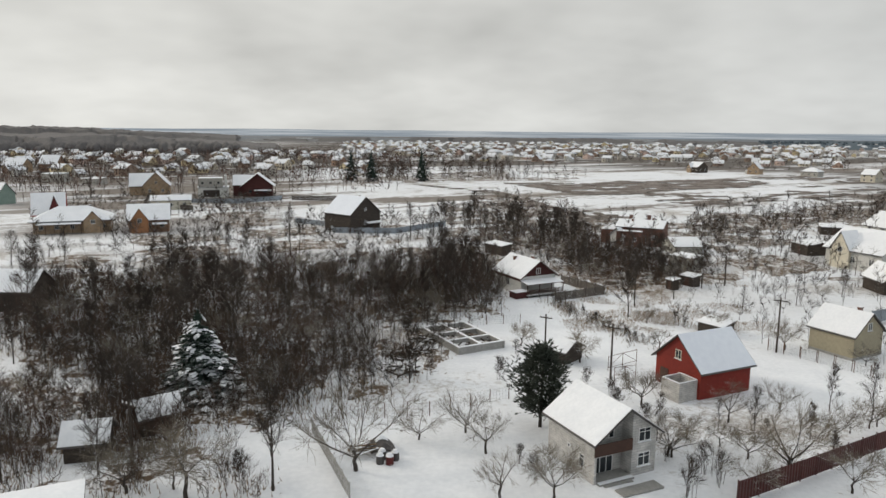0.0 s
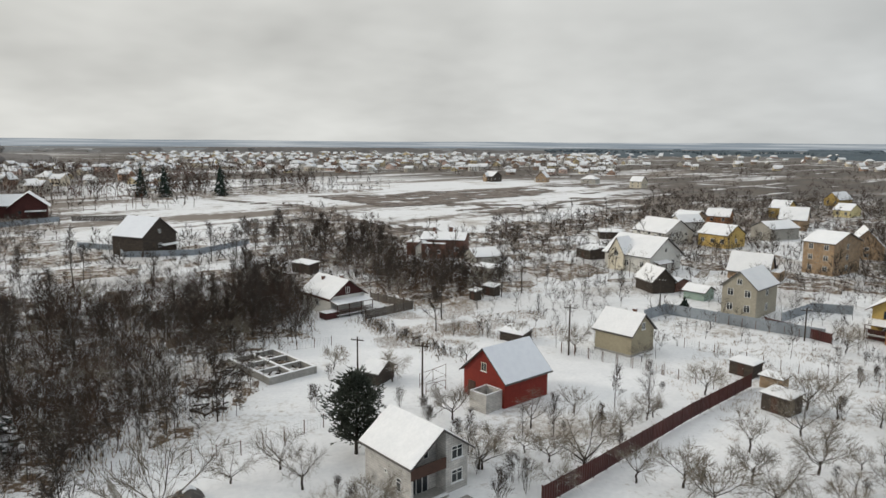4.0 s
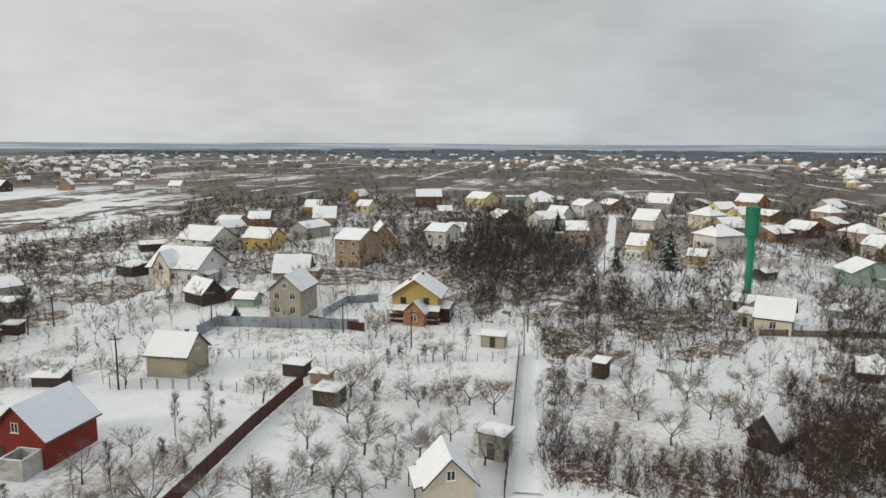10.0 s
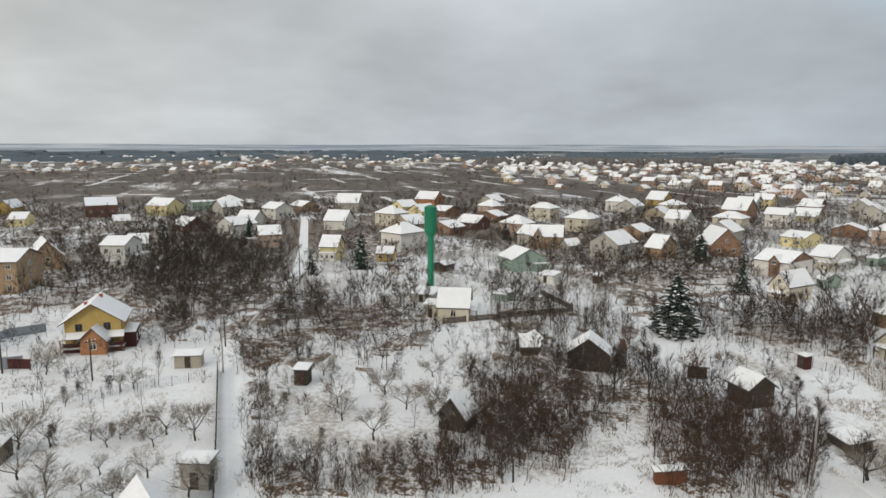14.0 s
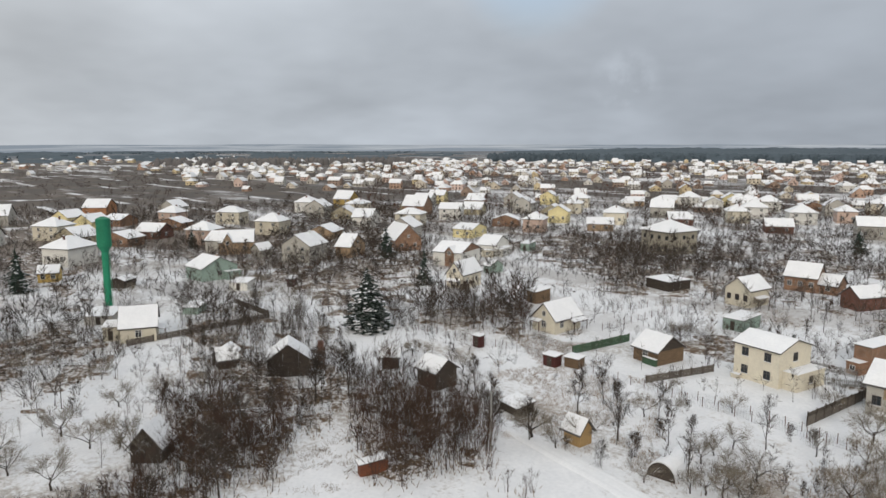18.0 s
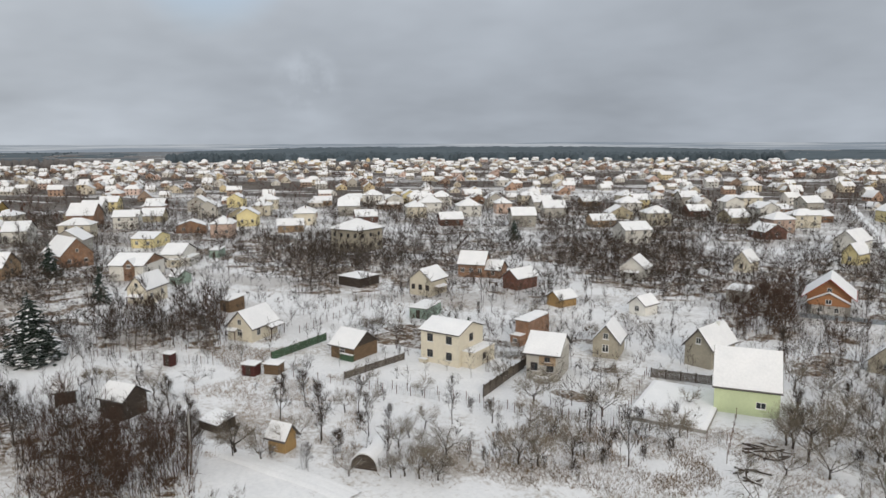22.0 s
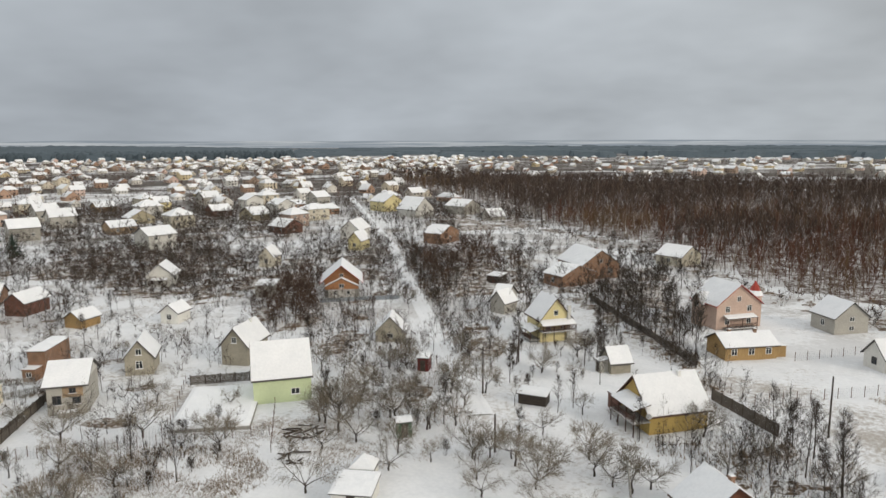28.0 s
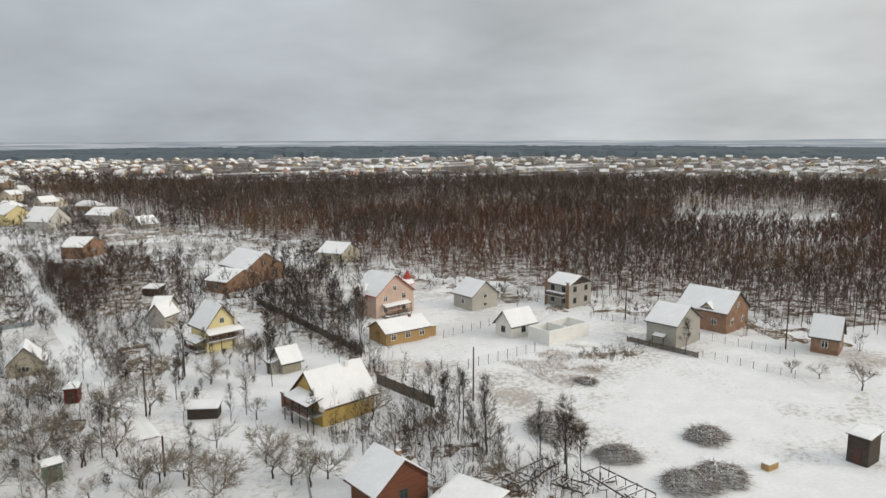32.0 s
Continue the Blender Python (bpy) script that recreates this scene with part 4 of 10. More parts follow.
def light_plant(seed, **kw):
    """A plant for dense stands, in one piece."""
    TV, TF, CV, CF = bare_tree(random.Random(seed), full=False, **kw)
    V = TV + CV
    F = list(TF) + [tuple(i + len(TV) for i in f) for f in CF]
    return np.array([tuple(p) for p in V], np.float32), np.array(F, np.int32)


_slim = dict(h=8.0, bole=1.2, limbs=9, reach=2.4, rise=1.3, bend=0.5, splits=2, twigs=3, twig=1.3, side=0)
_round = dict(h=6.4, bole=1.3, limbs=7, reach=3.0, rise=0.95, bend=0.5, splits=3, twigs=3, twig=1.3, side=0, leader=False, lift=0.15)
_scrub = dict(h=2.3, bole=0.2, limbs=2, reach=1.5, rise=1.1, bend=0.2, splits=1, twigs=2, twig=0.9, side=0, stems=5)
LIGHT = {
    "slim": (dict(_slim, twigs=4, twig=1.5), 0.06, 0.022, TWIG), "brown_slim": (dict(_slim, h=6.0, reach=2.0, stems=2, limbs=5, twig=1.5), 0.04, 0.025, TWIG_RED),
    "round": (dict(_round, twigs=4, twig=1.5), 0.10, 0.022, TWIG),
    "sapling": (dict(_slim, h=4.8, reach=1.5, limbs=7, twig=0.9, bole=0.5), 0.045, 0.024, TWIG),
    "bush": (dict(_scrub, h=2.4, reach=1.1, rise=1.6, twigs=3, twig=1.0), 0.032, 0.022, TWIG), "red_bush": (dict(_scrub, h=2.9, reach=1.4, rise=1.6, twigs=3, twig=1.1), 0.034, 0.025, TWIG_RED),
    "scrub": (_scrub, 0.034, 0.027, TWIG), "red_scrub": (_scrub, 0.036, 0.03, TWIG_RED),
    "far_scrub": (dict(_scrub, stems=3, h=2.6, reach=1.9, twigs=3, twig=1.2), 0.06, 0.05, TWIG), "far_red_scrub": (dict(_scrub, stems=3, h=2.6, reach=1.9, twigs=3, twig=1.2), 0.06, 0.05, TWIG_RED),
    "far_slim": (dict(_slim, limbs=6, twig=1.7), 0.09, 0.055, TWIG), "far_brown": (dict(_slim, h=6.4, limbs=6, twig=1.7), 0.08, 0.055, TWIG_RED), "far_round": (dict(_round, limbs=6, splits=2, twig=1.7), 0.11, 0.055, TWIG),
}
LIGHT = {k: ([light_plant(200 + i, r0=r, tw=tw, **kw) for i in range(8)], m) for k, (kw, r, tw, m) in LIGHT.items()}
TREE_WORDS = {
    "apple": ("fruit_tree", "bare low fruit tree with a spreading snow-dusted crown", "tree", "bare orchard trees"),
    "tall": ("tree", "tall bare deciduous tree with dense grey twigs", "tree", "tall bare trees"),
    "slim": ("tree", "slim bare tree with steep thin branches", "tree", "slim bare trees"),
    "sapling": ("sapling", "thin bare sapling standing in snow", "tree", "bare saplings"),
    "bush": ("shrub", "bare grey many-stemmed shrub in snow", "shrub", "bare shrubs"),
    "red_bush": ("shrub", "leafless red-brown thicket shrub", "shrub", "red-brown shrubs"),
}
COUNT = {}


def plant(kind, x, y, s=1.0, rz=0.0, z=0.0):
    words = TREE_WORDS[kind]
    i = COUNT[kind] = COUNT.get(kind, 0) + 1
    t = empty(words[0], x, y, z, rz, *words[1:])
    t.scale = (s, s, s)
    trunk, crown = TREES[kind][i % len(TREES[kind])]
    share("trunk", trunk, t)
    share("crown", crown, t)
    return t


def inside(p, poly):
    x, y = p
    c = False
    for (x0, y0), (x1, y1) in zip(poly, poly[1:] + poly[:1]):
        if (y0 > y) != (y1 > y) and x < (x1 - x0) * (y - y0) / (y1 - y0) + x0:
            c = not c
    return c


def free(x, y, r):
    return all((x - a) ** 2 + (y - b) ** 2 > (c + r) ** 2 for a, b, c in TAKEN)


def spots(poly, n, seed, gap, keep=0.6):
    rng = random.Random(seed)
    xs, ys = [p[0] for p in poly], [p[1] for p in poly]
    got = []
    for _ in range(n * 30):
        p = (rng.uniform(min(xs), max(xs)), rng.uniform(min(ys), max(ys)))
        if inside(p, poly) and free(*p, keep) and all((p[0] - q[0]) ** 2 + (p[1] - q[1]) ** 2 > gap * gap for q in got):
            got.append(p)
            if len(got) == n:
                break
    return got, rng


def scatter(kinds, poly, n, seed, gap=2.0, size=(0.75, 1.2), keep=0.8):
    """Single trees and shrubs, each a thing of its own, over a plot."""
    got, rng = spots(poly, n, seed, gap, keep)
    for x, y in got:
        plant(rng.choice(kinds), x, y, rng.uniform(*size), rng.uniform(0, 360))


def stuff_mesh(name, chunks, materials, label, category):
    """One object of kind stuff out of (vertices, triangles, material index) chunks."""
    vs, fs, ms, o = [], [], [], 0
    for v, f, m in chunks:
        vs.append(v), fs.append(f + o), ms.append(np.full(len(f), m, np.int32))
        o += len(v)
    v, f, m = np.concatenate(vs), np.concatenate(fs), np.concatenate(ms)
    me = bpy.data.meshes.new(name)
    me.vertices.add(len(v)), me.loops.add(len(f) * 3), me.polygons.add(len(f))
    me.vertices.foreach_set("co", v.astype(np.float32).ravel())
    me.loops.foreach_set("vertex_index", f.astype(np.int32).ravel())
    me.polygons.foreach_set("loop_start", np.arange(0, len(f) * 3, 3, dtype=np.int32))
    me.polygons.foreach_set("material_index", m)
    for x in materials:
        me.materials.append(x)
    me.update()
    return tagged(new(name, me), label, category, kind="stuff")


def spin(v, s, a, x, y, z=0.0, sz=None):
    c, d = math.cos(a), math.sin(a)
    return np.stack([(v[:, 0] * c - v[:, 1] * d) * s + x, (v[:, 0] * d + v[:, 1] * c) * s + y, v[:, 2] * (sz or s) + z], 1)


def litter(poly, seed, step=1.7):
    """Matted stems and leaf litter with patchy snow under a stand, an uneven sheet just above the ground."""
    xs, ys = [p[0] for p in poly], [p[1] for p in poly]
    V, F, at = [], [], {}
    for i in range(int(min(xs) / step) - 1, int(max(xs) / step) + 1):
        for j in range(int(min(ys) / step) - 1, int(max(ys) / step) + 1):
            if not inside(((i + 0.5) * step, (j + 0.5) * step), poly) or noise.noise((i * step / 7, j * step / 7, seed)) < -0.12:
                continue
            q = []
            for p in ((i, j), (i + 1, j), (i + 1, j + 1), (i, j + 1)):
                if p not in at:
                    at[p] = len(V)
                    x, y = p[0] * step, p[1] * step
                    V.append((x + 0.8 * noise.noise((x, y, 1)), y + 0.8 * noise.noise((x, y, 2)), 0.17 + 0.05 * noise.noise((x / 2, y / 2, 3))))
                q.append(at[p])
            F.append(q)
    seen = [0] * len(V)
    for q in F:
        for i in q:
            seen[i] += 1
    V = [(x, y, z if k == 4 else -0.3) for (x, y, z), k in zip(V, seen)]
    if F:
        tagged(link_mesh("litter", V, F, HEATH if math.hypot(sum(xs) / len(xs), sum(ys) / len(ys)) > 105 else LITTER), "matted brown stems and leaf litter with patchy snow", "ground", kind="structure")


def dry_grass(poly, n, seed):
    """Tufts of tan grass that stand out of the snow."""
    got, rng = spots(poly, n, seed, 0.5, 0.3)
    V, F = [], []
    for x, y in got:
        if noise.noise((x / 6, y / 6, seed)) < -0.1:
            continue
        for _ in range(11):
            p = Vector((x + rng.gauss(0, 0.35), y + rng.gauss(0, 0.35), -0.1))
            spike(V, F, p, p + Vector((rng.uniform(-0.4, 0.4), rng.uniform(-0.4, 0.4), rng.uniform(0.2, 0.6))), 0.024)
    stuff_mesh("dry_grass", [(np.array([tuple(p) for p in V], np.float32), np.array(F, np.int32), 0)], [TWIG_TAN], "tufts of dry tan grass breaking through snow", "grass")


FAR_KIND = {"scrub": "far_scrub", "bush": "far_scrub", "red_scrub": "far_red_scrub", "red_bush": "far_red_scrub", "slim": "far_slim", "sapling": "far_slim", "round": "far_round", "brown_slim": "far_brown"}


def thicket(kinds, poly, n, seed, size=(0.7, 1.3), gap=0.9, label="dense bare thicket of grey twigs and saplings in snow", name="thicket", keep=0.5, matted=True):
    """A stand that nobody could count: one object."""
    got, rng = spots(poly, n, seed, gap, keep)
    ch = []
    for x, y in got:
        if noise.noise((x / 7.5, y / 7.5, seed)) < -0.24:
            continue
        x, y = x + rng.gauss(0, 0.9), y + rng.gauss(0, 0.9)
        i = rng.randrange(len(kinds))
        k = kinds[i]
        if math.hypot(x, y) > 150:
            k = FAR_KIND.get(k, k)
        v, f = rng.choice(LIGHT[k][0])
        s = rng.uniform(*size)
        ch.append((spin(v, s, rng.uniform(0, 6.28), x, y, 0, s * rng.uniform(0.85, 1.2)), f, i))
        V, F = [], []
        for _ in range(6):
            p = Vector((x + rng.gauss(0, 0.9), y + rng.gauss(0, 0.9), -0.05))
            spike(V, F, p, p + Vector((rng.uniform(-0.4, 0.4), rng.uniform(-0.4, 0.4), rng.uniform(0.25, 0.8))), 0.05)
        ch.append((np.array([tuple(p) for p in V], np.float32), np.array(F, np.int32), len(kinds)))
    mats = [LIGHT[k][1] for k in kinds] + [TWIG_TAN]
    if matted:
        litter(poly, seed)
    return stuff_mesh(name, ch, mats, label, "thicket")


def clump(V, F, p, q, w, drop):
    """A spray of needles from p to q."""
    wv = (q - p).cross(Vector((0, 0, 1))).normalized() * w
    i, m = len(V), p.lerp(q, 0.55)
    V.extend((p - wv * 0.4, m + wv, q, m - wv, m - Vector((0, 0, drop))))
    F.extend(((i, i + 3, i + 2, i + 1), (i, i + 1, i + 4), (i + 1, i + 2, i + 4), (i + 2, i + 3, i + 4), (i + 3, i, i + 4)))


def conifer(name, x, y, h, r, seed, material=None, bare=0.0, label="tall dense fir tree with snow on its boughs", tiers=0, snow=0.12):
    """A trunk and tiers of drooping boughs, each a fan of small needle clumps."""
    rng = random.Random(seed)
    near = math.hypot(x, y) < 165
    tiers = tiers or (24 if near else 12)
    t = empty(name, x, y, 0, 0, label, "tree", "conifers")
    part("trunk", tube(bmesh.new(), (0, 0, -0.4), (0, 0, h * 0.95), 0.02 * h, 0.01, 7, False), BARK, t)
    V, F, SV, SF = [], [], [], []
    for k in range(tiers):
        u = k / (tiers - 1)
        z = h * (bare + (1 - bare) * (0.05 + 0.94 * u))
        reach = r * (1 - u ** 1.35) ** 0.85 * (0.82 + 0.18 * min(1.0, u * 6)) + 0.12
        for b in range(int((6 if near else 5) + (11 if near else 8) * (1 - u))):
            a = rng.uniform(0, 6.283)
            rr = reach * rng.uniform(0.7, 1.12)
            d = Vector((math.cos(a), math.sin(a), 0))
            side = Vector((-d.y, d.x, 0))
            zz = z + rng.uniform(-0.5, 0.5) * h / tiers
            for j in range(6):
                f = (j + rng.random()) / 6
                p = d * rr * f + Vector((0, 0, zz - 0.30 * rr * f * f + rng.uniform(-0.12, 0.12)))
                for s in (-1, 1, 0):
                    q = p + side * s * rr * 0.34 * (1.1 - f) * rng.uniform(0.6, 1.2) + d * rr * 0.22 * rng.uniform(0.7, 1.2) - Vector((0, 0, rng.uniform(0.05, 0.3)))
                    clump(V, F, p, q, 0.085 * rr + 0.06, 0.05 * rr + 0.12)
                    if f > 0.35 and rng.random() < snow * (1.7 if noise.noise((p.x * 0.7 + x, p.y * 0.7, p.z * 0.9)) > 0.0 else 0.15):
                        up = Vector((0, 0, 0.07))
                        clump(SV, SF, p.lerp(q, -0.1) + up, q.lerp(p, -0.2) + up, 0.11 * rr + 0.05, 0.03)
    # unseen cone added inside the crown, so that light does not pass through
    i = len(V)
    n = 14
    for k in range(n):
        a = 6.2832 * k / n
        q = r * (0.62 if k % 2 else 0.42)
        V.append(Vector((math.cos(a) * q, math.sin(a) * q, h * (bare + 0.10))))
    V.append(Vector((0, 0, h * 0.9)))
    F.extend((i + k, i + (k + 1) % n, i + n) for k in range(n))
    link_mesh("crown", V, F, material or NEEDLES, t)
    if SV:
        tagged(link_mesh("snow_load", SV, SF, SNOW, t), "lumps of snow on the boughs", kind="stuff")
    k = 1 - 3.5 / math.hypot(x, y)
    TAKEN.extend(((x, y, r * 0.8), (x * k, y * k, r * 0.7)))
    return t


def pine(x, y, h, r, seed):
    """A bare lower trunk, a few limbs and a rounded crown of needle tufts."""
    rng = random.Random(seed)
    t = empty("pine_tree", x, y, 0, 0, "dark green pine tree with rounded crown and bare trunk", "tree", "conifers")
    part("trunk", tube(bmesh.new(), (0, 0, -0.4), (0.15, 0, h * 0.92), 0.2, 0.05, 8, False), BARK, t)
    V, F, LV, LF = [], [], [], []
    for k in range(60):
        u = k / 59
        a = k * 2.4 + rng.uniform(-0.4, 0.4)
        z = h * (0.16 + 0.80 * u)
        rr = r * math.sqrt(max(0.05, 1 - (1.9 * u - 0.75) ** 2)) * rng.uniform(0.75, 1.1)
        d = Vector((math.cos(a), math.sin(a), 0))
        e = Vector((0, 0, z)) + d * rr + Vector((0, 0, rr * 0.3))
        spike(LV, LF, Vector((0, 0, z)), e, 0.05)
        for j in range(34):
            c = Vector((0, 0, z)).lerp(e, rng.uniform(0.3, 1.08)) + Vector((rng.gauss(0, 0.42), rng.gauss(0, 0.42), rng.gauss(0, 0.32)))
            for _ in range(3):
                clump(V, F, c, c + (d * 0.5 + Vector((rng.uniform(-1, 1), rng.uniform(-1, 1), rng.uniform(-0.2, 0.9)))) * 0.5, 0.075, 0.08)
    link_mesh("boughs", LV, LF, BARK, t)
    link_mesh("crown", V, F, NEEDLES_BARE, t)
    TAKEN.append((x, y, r * 0.6))


BRUSH = mat("cut_branches", (0.15, 0.108, 0.078), 0.95, (0.075, 0.055, 0.042), 8, 60, 0.0, snowy=0.28)


def brush_pile(x, y, r, h, n, seed):
    """A heap of cut branches."""
    rng = random.Random(seed)
    V, F = [], []
    for _ in range(n):
        a, k = rng.uniform(0, 6.283), math.sqrt(rng.random())
        rr = r * 0.85 * (1 + 0.4 * noise.noise((math.cos(a) * 1.5, math.sin(a) * 1.5, seed * 3.7)))
        p = Vector((math.cos(a) * rr * k, math.sin(a) * rr * k, h * math.sqrt(max(0, 1 - k * k)) * rng.uniform(0.3, 1.0)))
        b = a + rng.gauss(0, 1.2)
        q = p + Vector((math.cos(b), math.sin(b), rng.uniform(-0.45, 0.3))) * rng.uniform(0.7, 2.0)
        q.z = max(0.02, q.z)
        spike(V, F, p - (q - p) * 0.4, q, rng.uniform(0.015, 0.045))
    o = link_mesh("brush_pile", V, F, BRUSH, None, pose(x, y, 0))
    TAKEN.append((x, y, r))
    return tagged(o, "heap of cut brown branches lying on snow", "brush pile", kind="stuff")


def lane(points, width, name, label):
    """A snowy track with two worn ruts, lying just above the ground."""
    V, F = [], []
    cross = ((-0.5, -0.25), (-0.30, 0.03), (-0.22, -0.035), (-0.14, -0.03), (0, 0.035), (0.14, -0.03), (0.22, -0.035), (0.30, 0.03), (0.5, -0.25))
    line = []
    for p, q in zip(points, points[1:]):
        p, q = Vector((*p, 0)), Vector((*q, 0))
        k = max(1, int((q - p).length / 2.0))
        line += [p.lerp(q, i / k) for i in range(k)]
    line.append(Vector((*points[-1], 0)))
    for i, p in enumerate(line):
        t = (line[min(i + 1, len(line) - 1)] - line[max(i - 1, 0)]).normalized()
        s = Vector((t.y, -t.x, 0))
        w = width * (1 + 0.12 * noise.noise((p.x / 6, p.y / 6, 1)))
        V += [tuple(p + s * c * w + Vector((0, 0, 0.15 + z + 0.02 * noise.noise((p.x, p.y, c * 9))))) for c, z in cross]
        if i:
            a, b = (i - 1) * 9, i * 9
            F += [(a + j, a + j + 1, b + j + 1, b + j) for j in range(8)]
        if i % 2 == 0:
            TAKEN.append((p.x, p.y, width * 0.42))
    o = link_mesh(name, V, F, SNOW)
    for f in o.data.polygons:
        f.use_smooth = True
    return tagged(o, label, "road", kind="structure")

# ---- ground ----
def ground_mat():
    m = mat("snowy_ground", (0.75, 0.76, 0.78), 0.8, (0.65, 0.665, 0.69), 3, 18, 0.4, vary=0.0)
    nt = m.node_tree
    n, l = nt.nodes.new, nt.links.new
    bsdf = nt.nodes["Principled BSDF"]
    snow = bsdf.inputs["Base Color"].links[0].from_socket
    geo = n("ShaderNodeNewGeometry")
    rot = n("ShaderNodeMapping"); rot.inputs["Rotation"].default_value = (0, 0, radians(-29)); l(geo.outputs["Position"], rot.inputs[0])

    def noise_at(scale, detail, stretch=(1, 1, 1), rough=0.6):
        mp = n("ShaderNodeMapping"); mp.inputs["Scale"].default_value = stretch; l(rot.outputs[0], mp.inputs[0])
        t = n("ShaderNodeTexNoise"); t.inputs["Scale"].default_value, t.inputs["Detail"].default_value, t.inputs["Roughness"].default_value = scale, detail, rough
        l(mp.outputs[0], t.inputs["Vector"])
        return t.outputs["Fac"]

    def calc(op, a, b, c=None):
        k = n("ShaderNodeMath"); k.operation = op
        for i, v in enumerate((a, b, c)):
            if v is None:
                continue
            if isinstance(v, (int, float)):
                k.inputs[i].default_value = v
            else:
                l(v, k.inputs[i])
        return k.outputs[0]

    def ramp(v, a, b, c=0.0, d=1.0):
        k = n("ShaderNodeMapRange"); k.interpolation_type = "SMOOTHSTEP"
        k.inputs[1].default_value, k.inputs[2].default_value, k.inputs[3].default_value, k.inputs[4].default_value = a, b, c, d
        l(v, k.inputs[0])
        return k.outputs[0]

    def blend(f, a, b):
        k = n("ShaderNodeMix"); k.data_type = "RGBA"; l(f, k.inputs[0]); l(a, k.inputs[6])
        if isinstance(b, tuple):
            k.inputs[7].default_value = (*b, 1)
        else:
            l(b, k.inputs[7])
        return k.outputs[2]

    sep = n("ShaderNodeSeparateXYZ"); l(geo.outputs["Position"], sep.inputs[0])
    far = calc("SQRT", calc("ADD", calc("MULTIPLY", sep.outputs[0], sep.outputs[0]), calc("MULTIPLY", sep.outputs[1], sep.outputs[1])), 0)
    # dry grass that breaks through the snow: small tufts, denser where the coarse noise is high
    tuft = ramp(calc("ADD", calc("MULTIPLY", noise_at(1.1, 6, rough=0.75), 0.6), calc("MULTIPLY", noise_at(0.035, 3), 0.9)), 0.785, 0.95)
    col = blend(calc("MULTIPLY", tuft, 0.65), snow, (0.20, 0.15, 0.095))
    side = ramp(calc("DIVIDE", calc("ADD", calc("MULTIPLY", sep.outputs[0], 0.55), calc("MULTIPLY", sep.outputs[1], 0.83)), calc("ADD", far, 1)), 0.25, 0.5)
    # open fields: long dark strips of stubble and ploughed earth
    field = calc("MULTIPLY", ramp(calc("DIVIDE", calc("ADD", calc("MULTIPLY", sep.outputs[0], 0.174), calc("MULTIPLY", sep.outputs[1], 0.985)), calc("ADD", far, 1)), 0.90, 0.95), calc("MULTIPLY", ramp(far, 190, 240), ramp(far, 560, 680, 1.0, 0.0)))
    # snowed-up field tracks run through the heath as thin white lines
    rs = n("ShaderNodeSeparateXYZ"); l(rot.outputs[0], rs.inputs[0])
    wob = calc("MULTIPLY", noise_at(0.02, 2), 0.25)
    line = calc("MAXIMUM", ramp(calc("FRACT", calc("ADD", calc("DIVIDE", rs.outputs[1], 44), wob), 0), 0.86, 0.90), ramp(calc("FRACT", calc("ADD", calc("DIVIDE", rs.outputs[0], 190), wob), 0), 0.95, 0.965))
    bare = calc("SUBTRACT", 1.0, calc("MULTIPLY", line, ramp(noise_at(0.012, 3), 0.50, 0.58)))
    strip = ramp(calc("SUBTRACT", calc("ADD", calc("MULTIPLY", noise_at(0.011, 6, (0.4, 1.9, 1), 0.66), 0.8), calc("MULTIPLY", noise_at(0.25, 4), 0.2)), calc("MULTIPLY", field, 0.05)), 0.455, 0.515)
    col = blend(calc("MULTIPLY", strip, calc("MULTIPLY", ramp(far, 190, 260), calc("MULTIPLY", calc("MULTIPLY", side, bare), 0.88))), col, (0.115, 0.085, 0.06))
    scrub = ramp(noise_at(0.006, 5, (0.6, 1.6, 1), 0.65), 0.38, 0.50)
    col = blend(calc("MULTIPLY", calc("MULTIPLY", calc("MULTIPLY", scrub, bare), calc("SUBTRACT", 1.0, field)), ramp(far, 330, 520)), col, (0.075, 0.064, 0.056))
    # matted weeds on waste ground between the plots
    weed = ramp(calc("ADD", calc("MULTIPLY", noise_at(0.045, 4, (0.7, 1.2, 1), 0.6), 0.7), calc("MULTIPLY", noise_at(0.7, 5, rough=0.7), 0.3)), 0.47, 0.56)
    col = blend(calc("MULTIPLY", weed, calc("MULTIPLY", calc("MULTIPLY", ramp(far, 105, 190), calc("SUBTRACT", 1.0, field)), 0.42)), col, (0.13, 0.10, 0.075))
    # blue-grey distance haze put into the colour of far ground, in patches
    hazy_hill = ramp(noise_at(0.0022, 5, (0.5, 1.5, 1), 0.6), 0.40, 0.52)
    col = blend(calc("MULTIPLY", hazy_hill, ramp(far, 1500, 2300)), col, (0.12, 0.135, 0.15))
    l(col, bsdf.inputs["Base Color"])
    return m


def far_rise(x, y):
    """Low hills towards the horizon."""
    r = math.hypot(x, y)
    k = max(0.0, (r - 900) / 3900)
    return 30 * k * k * (0.9 + 0.3 * noise.noise((x / 900, y / 900, 3)))


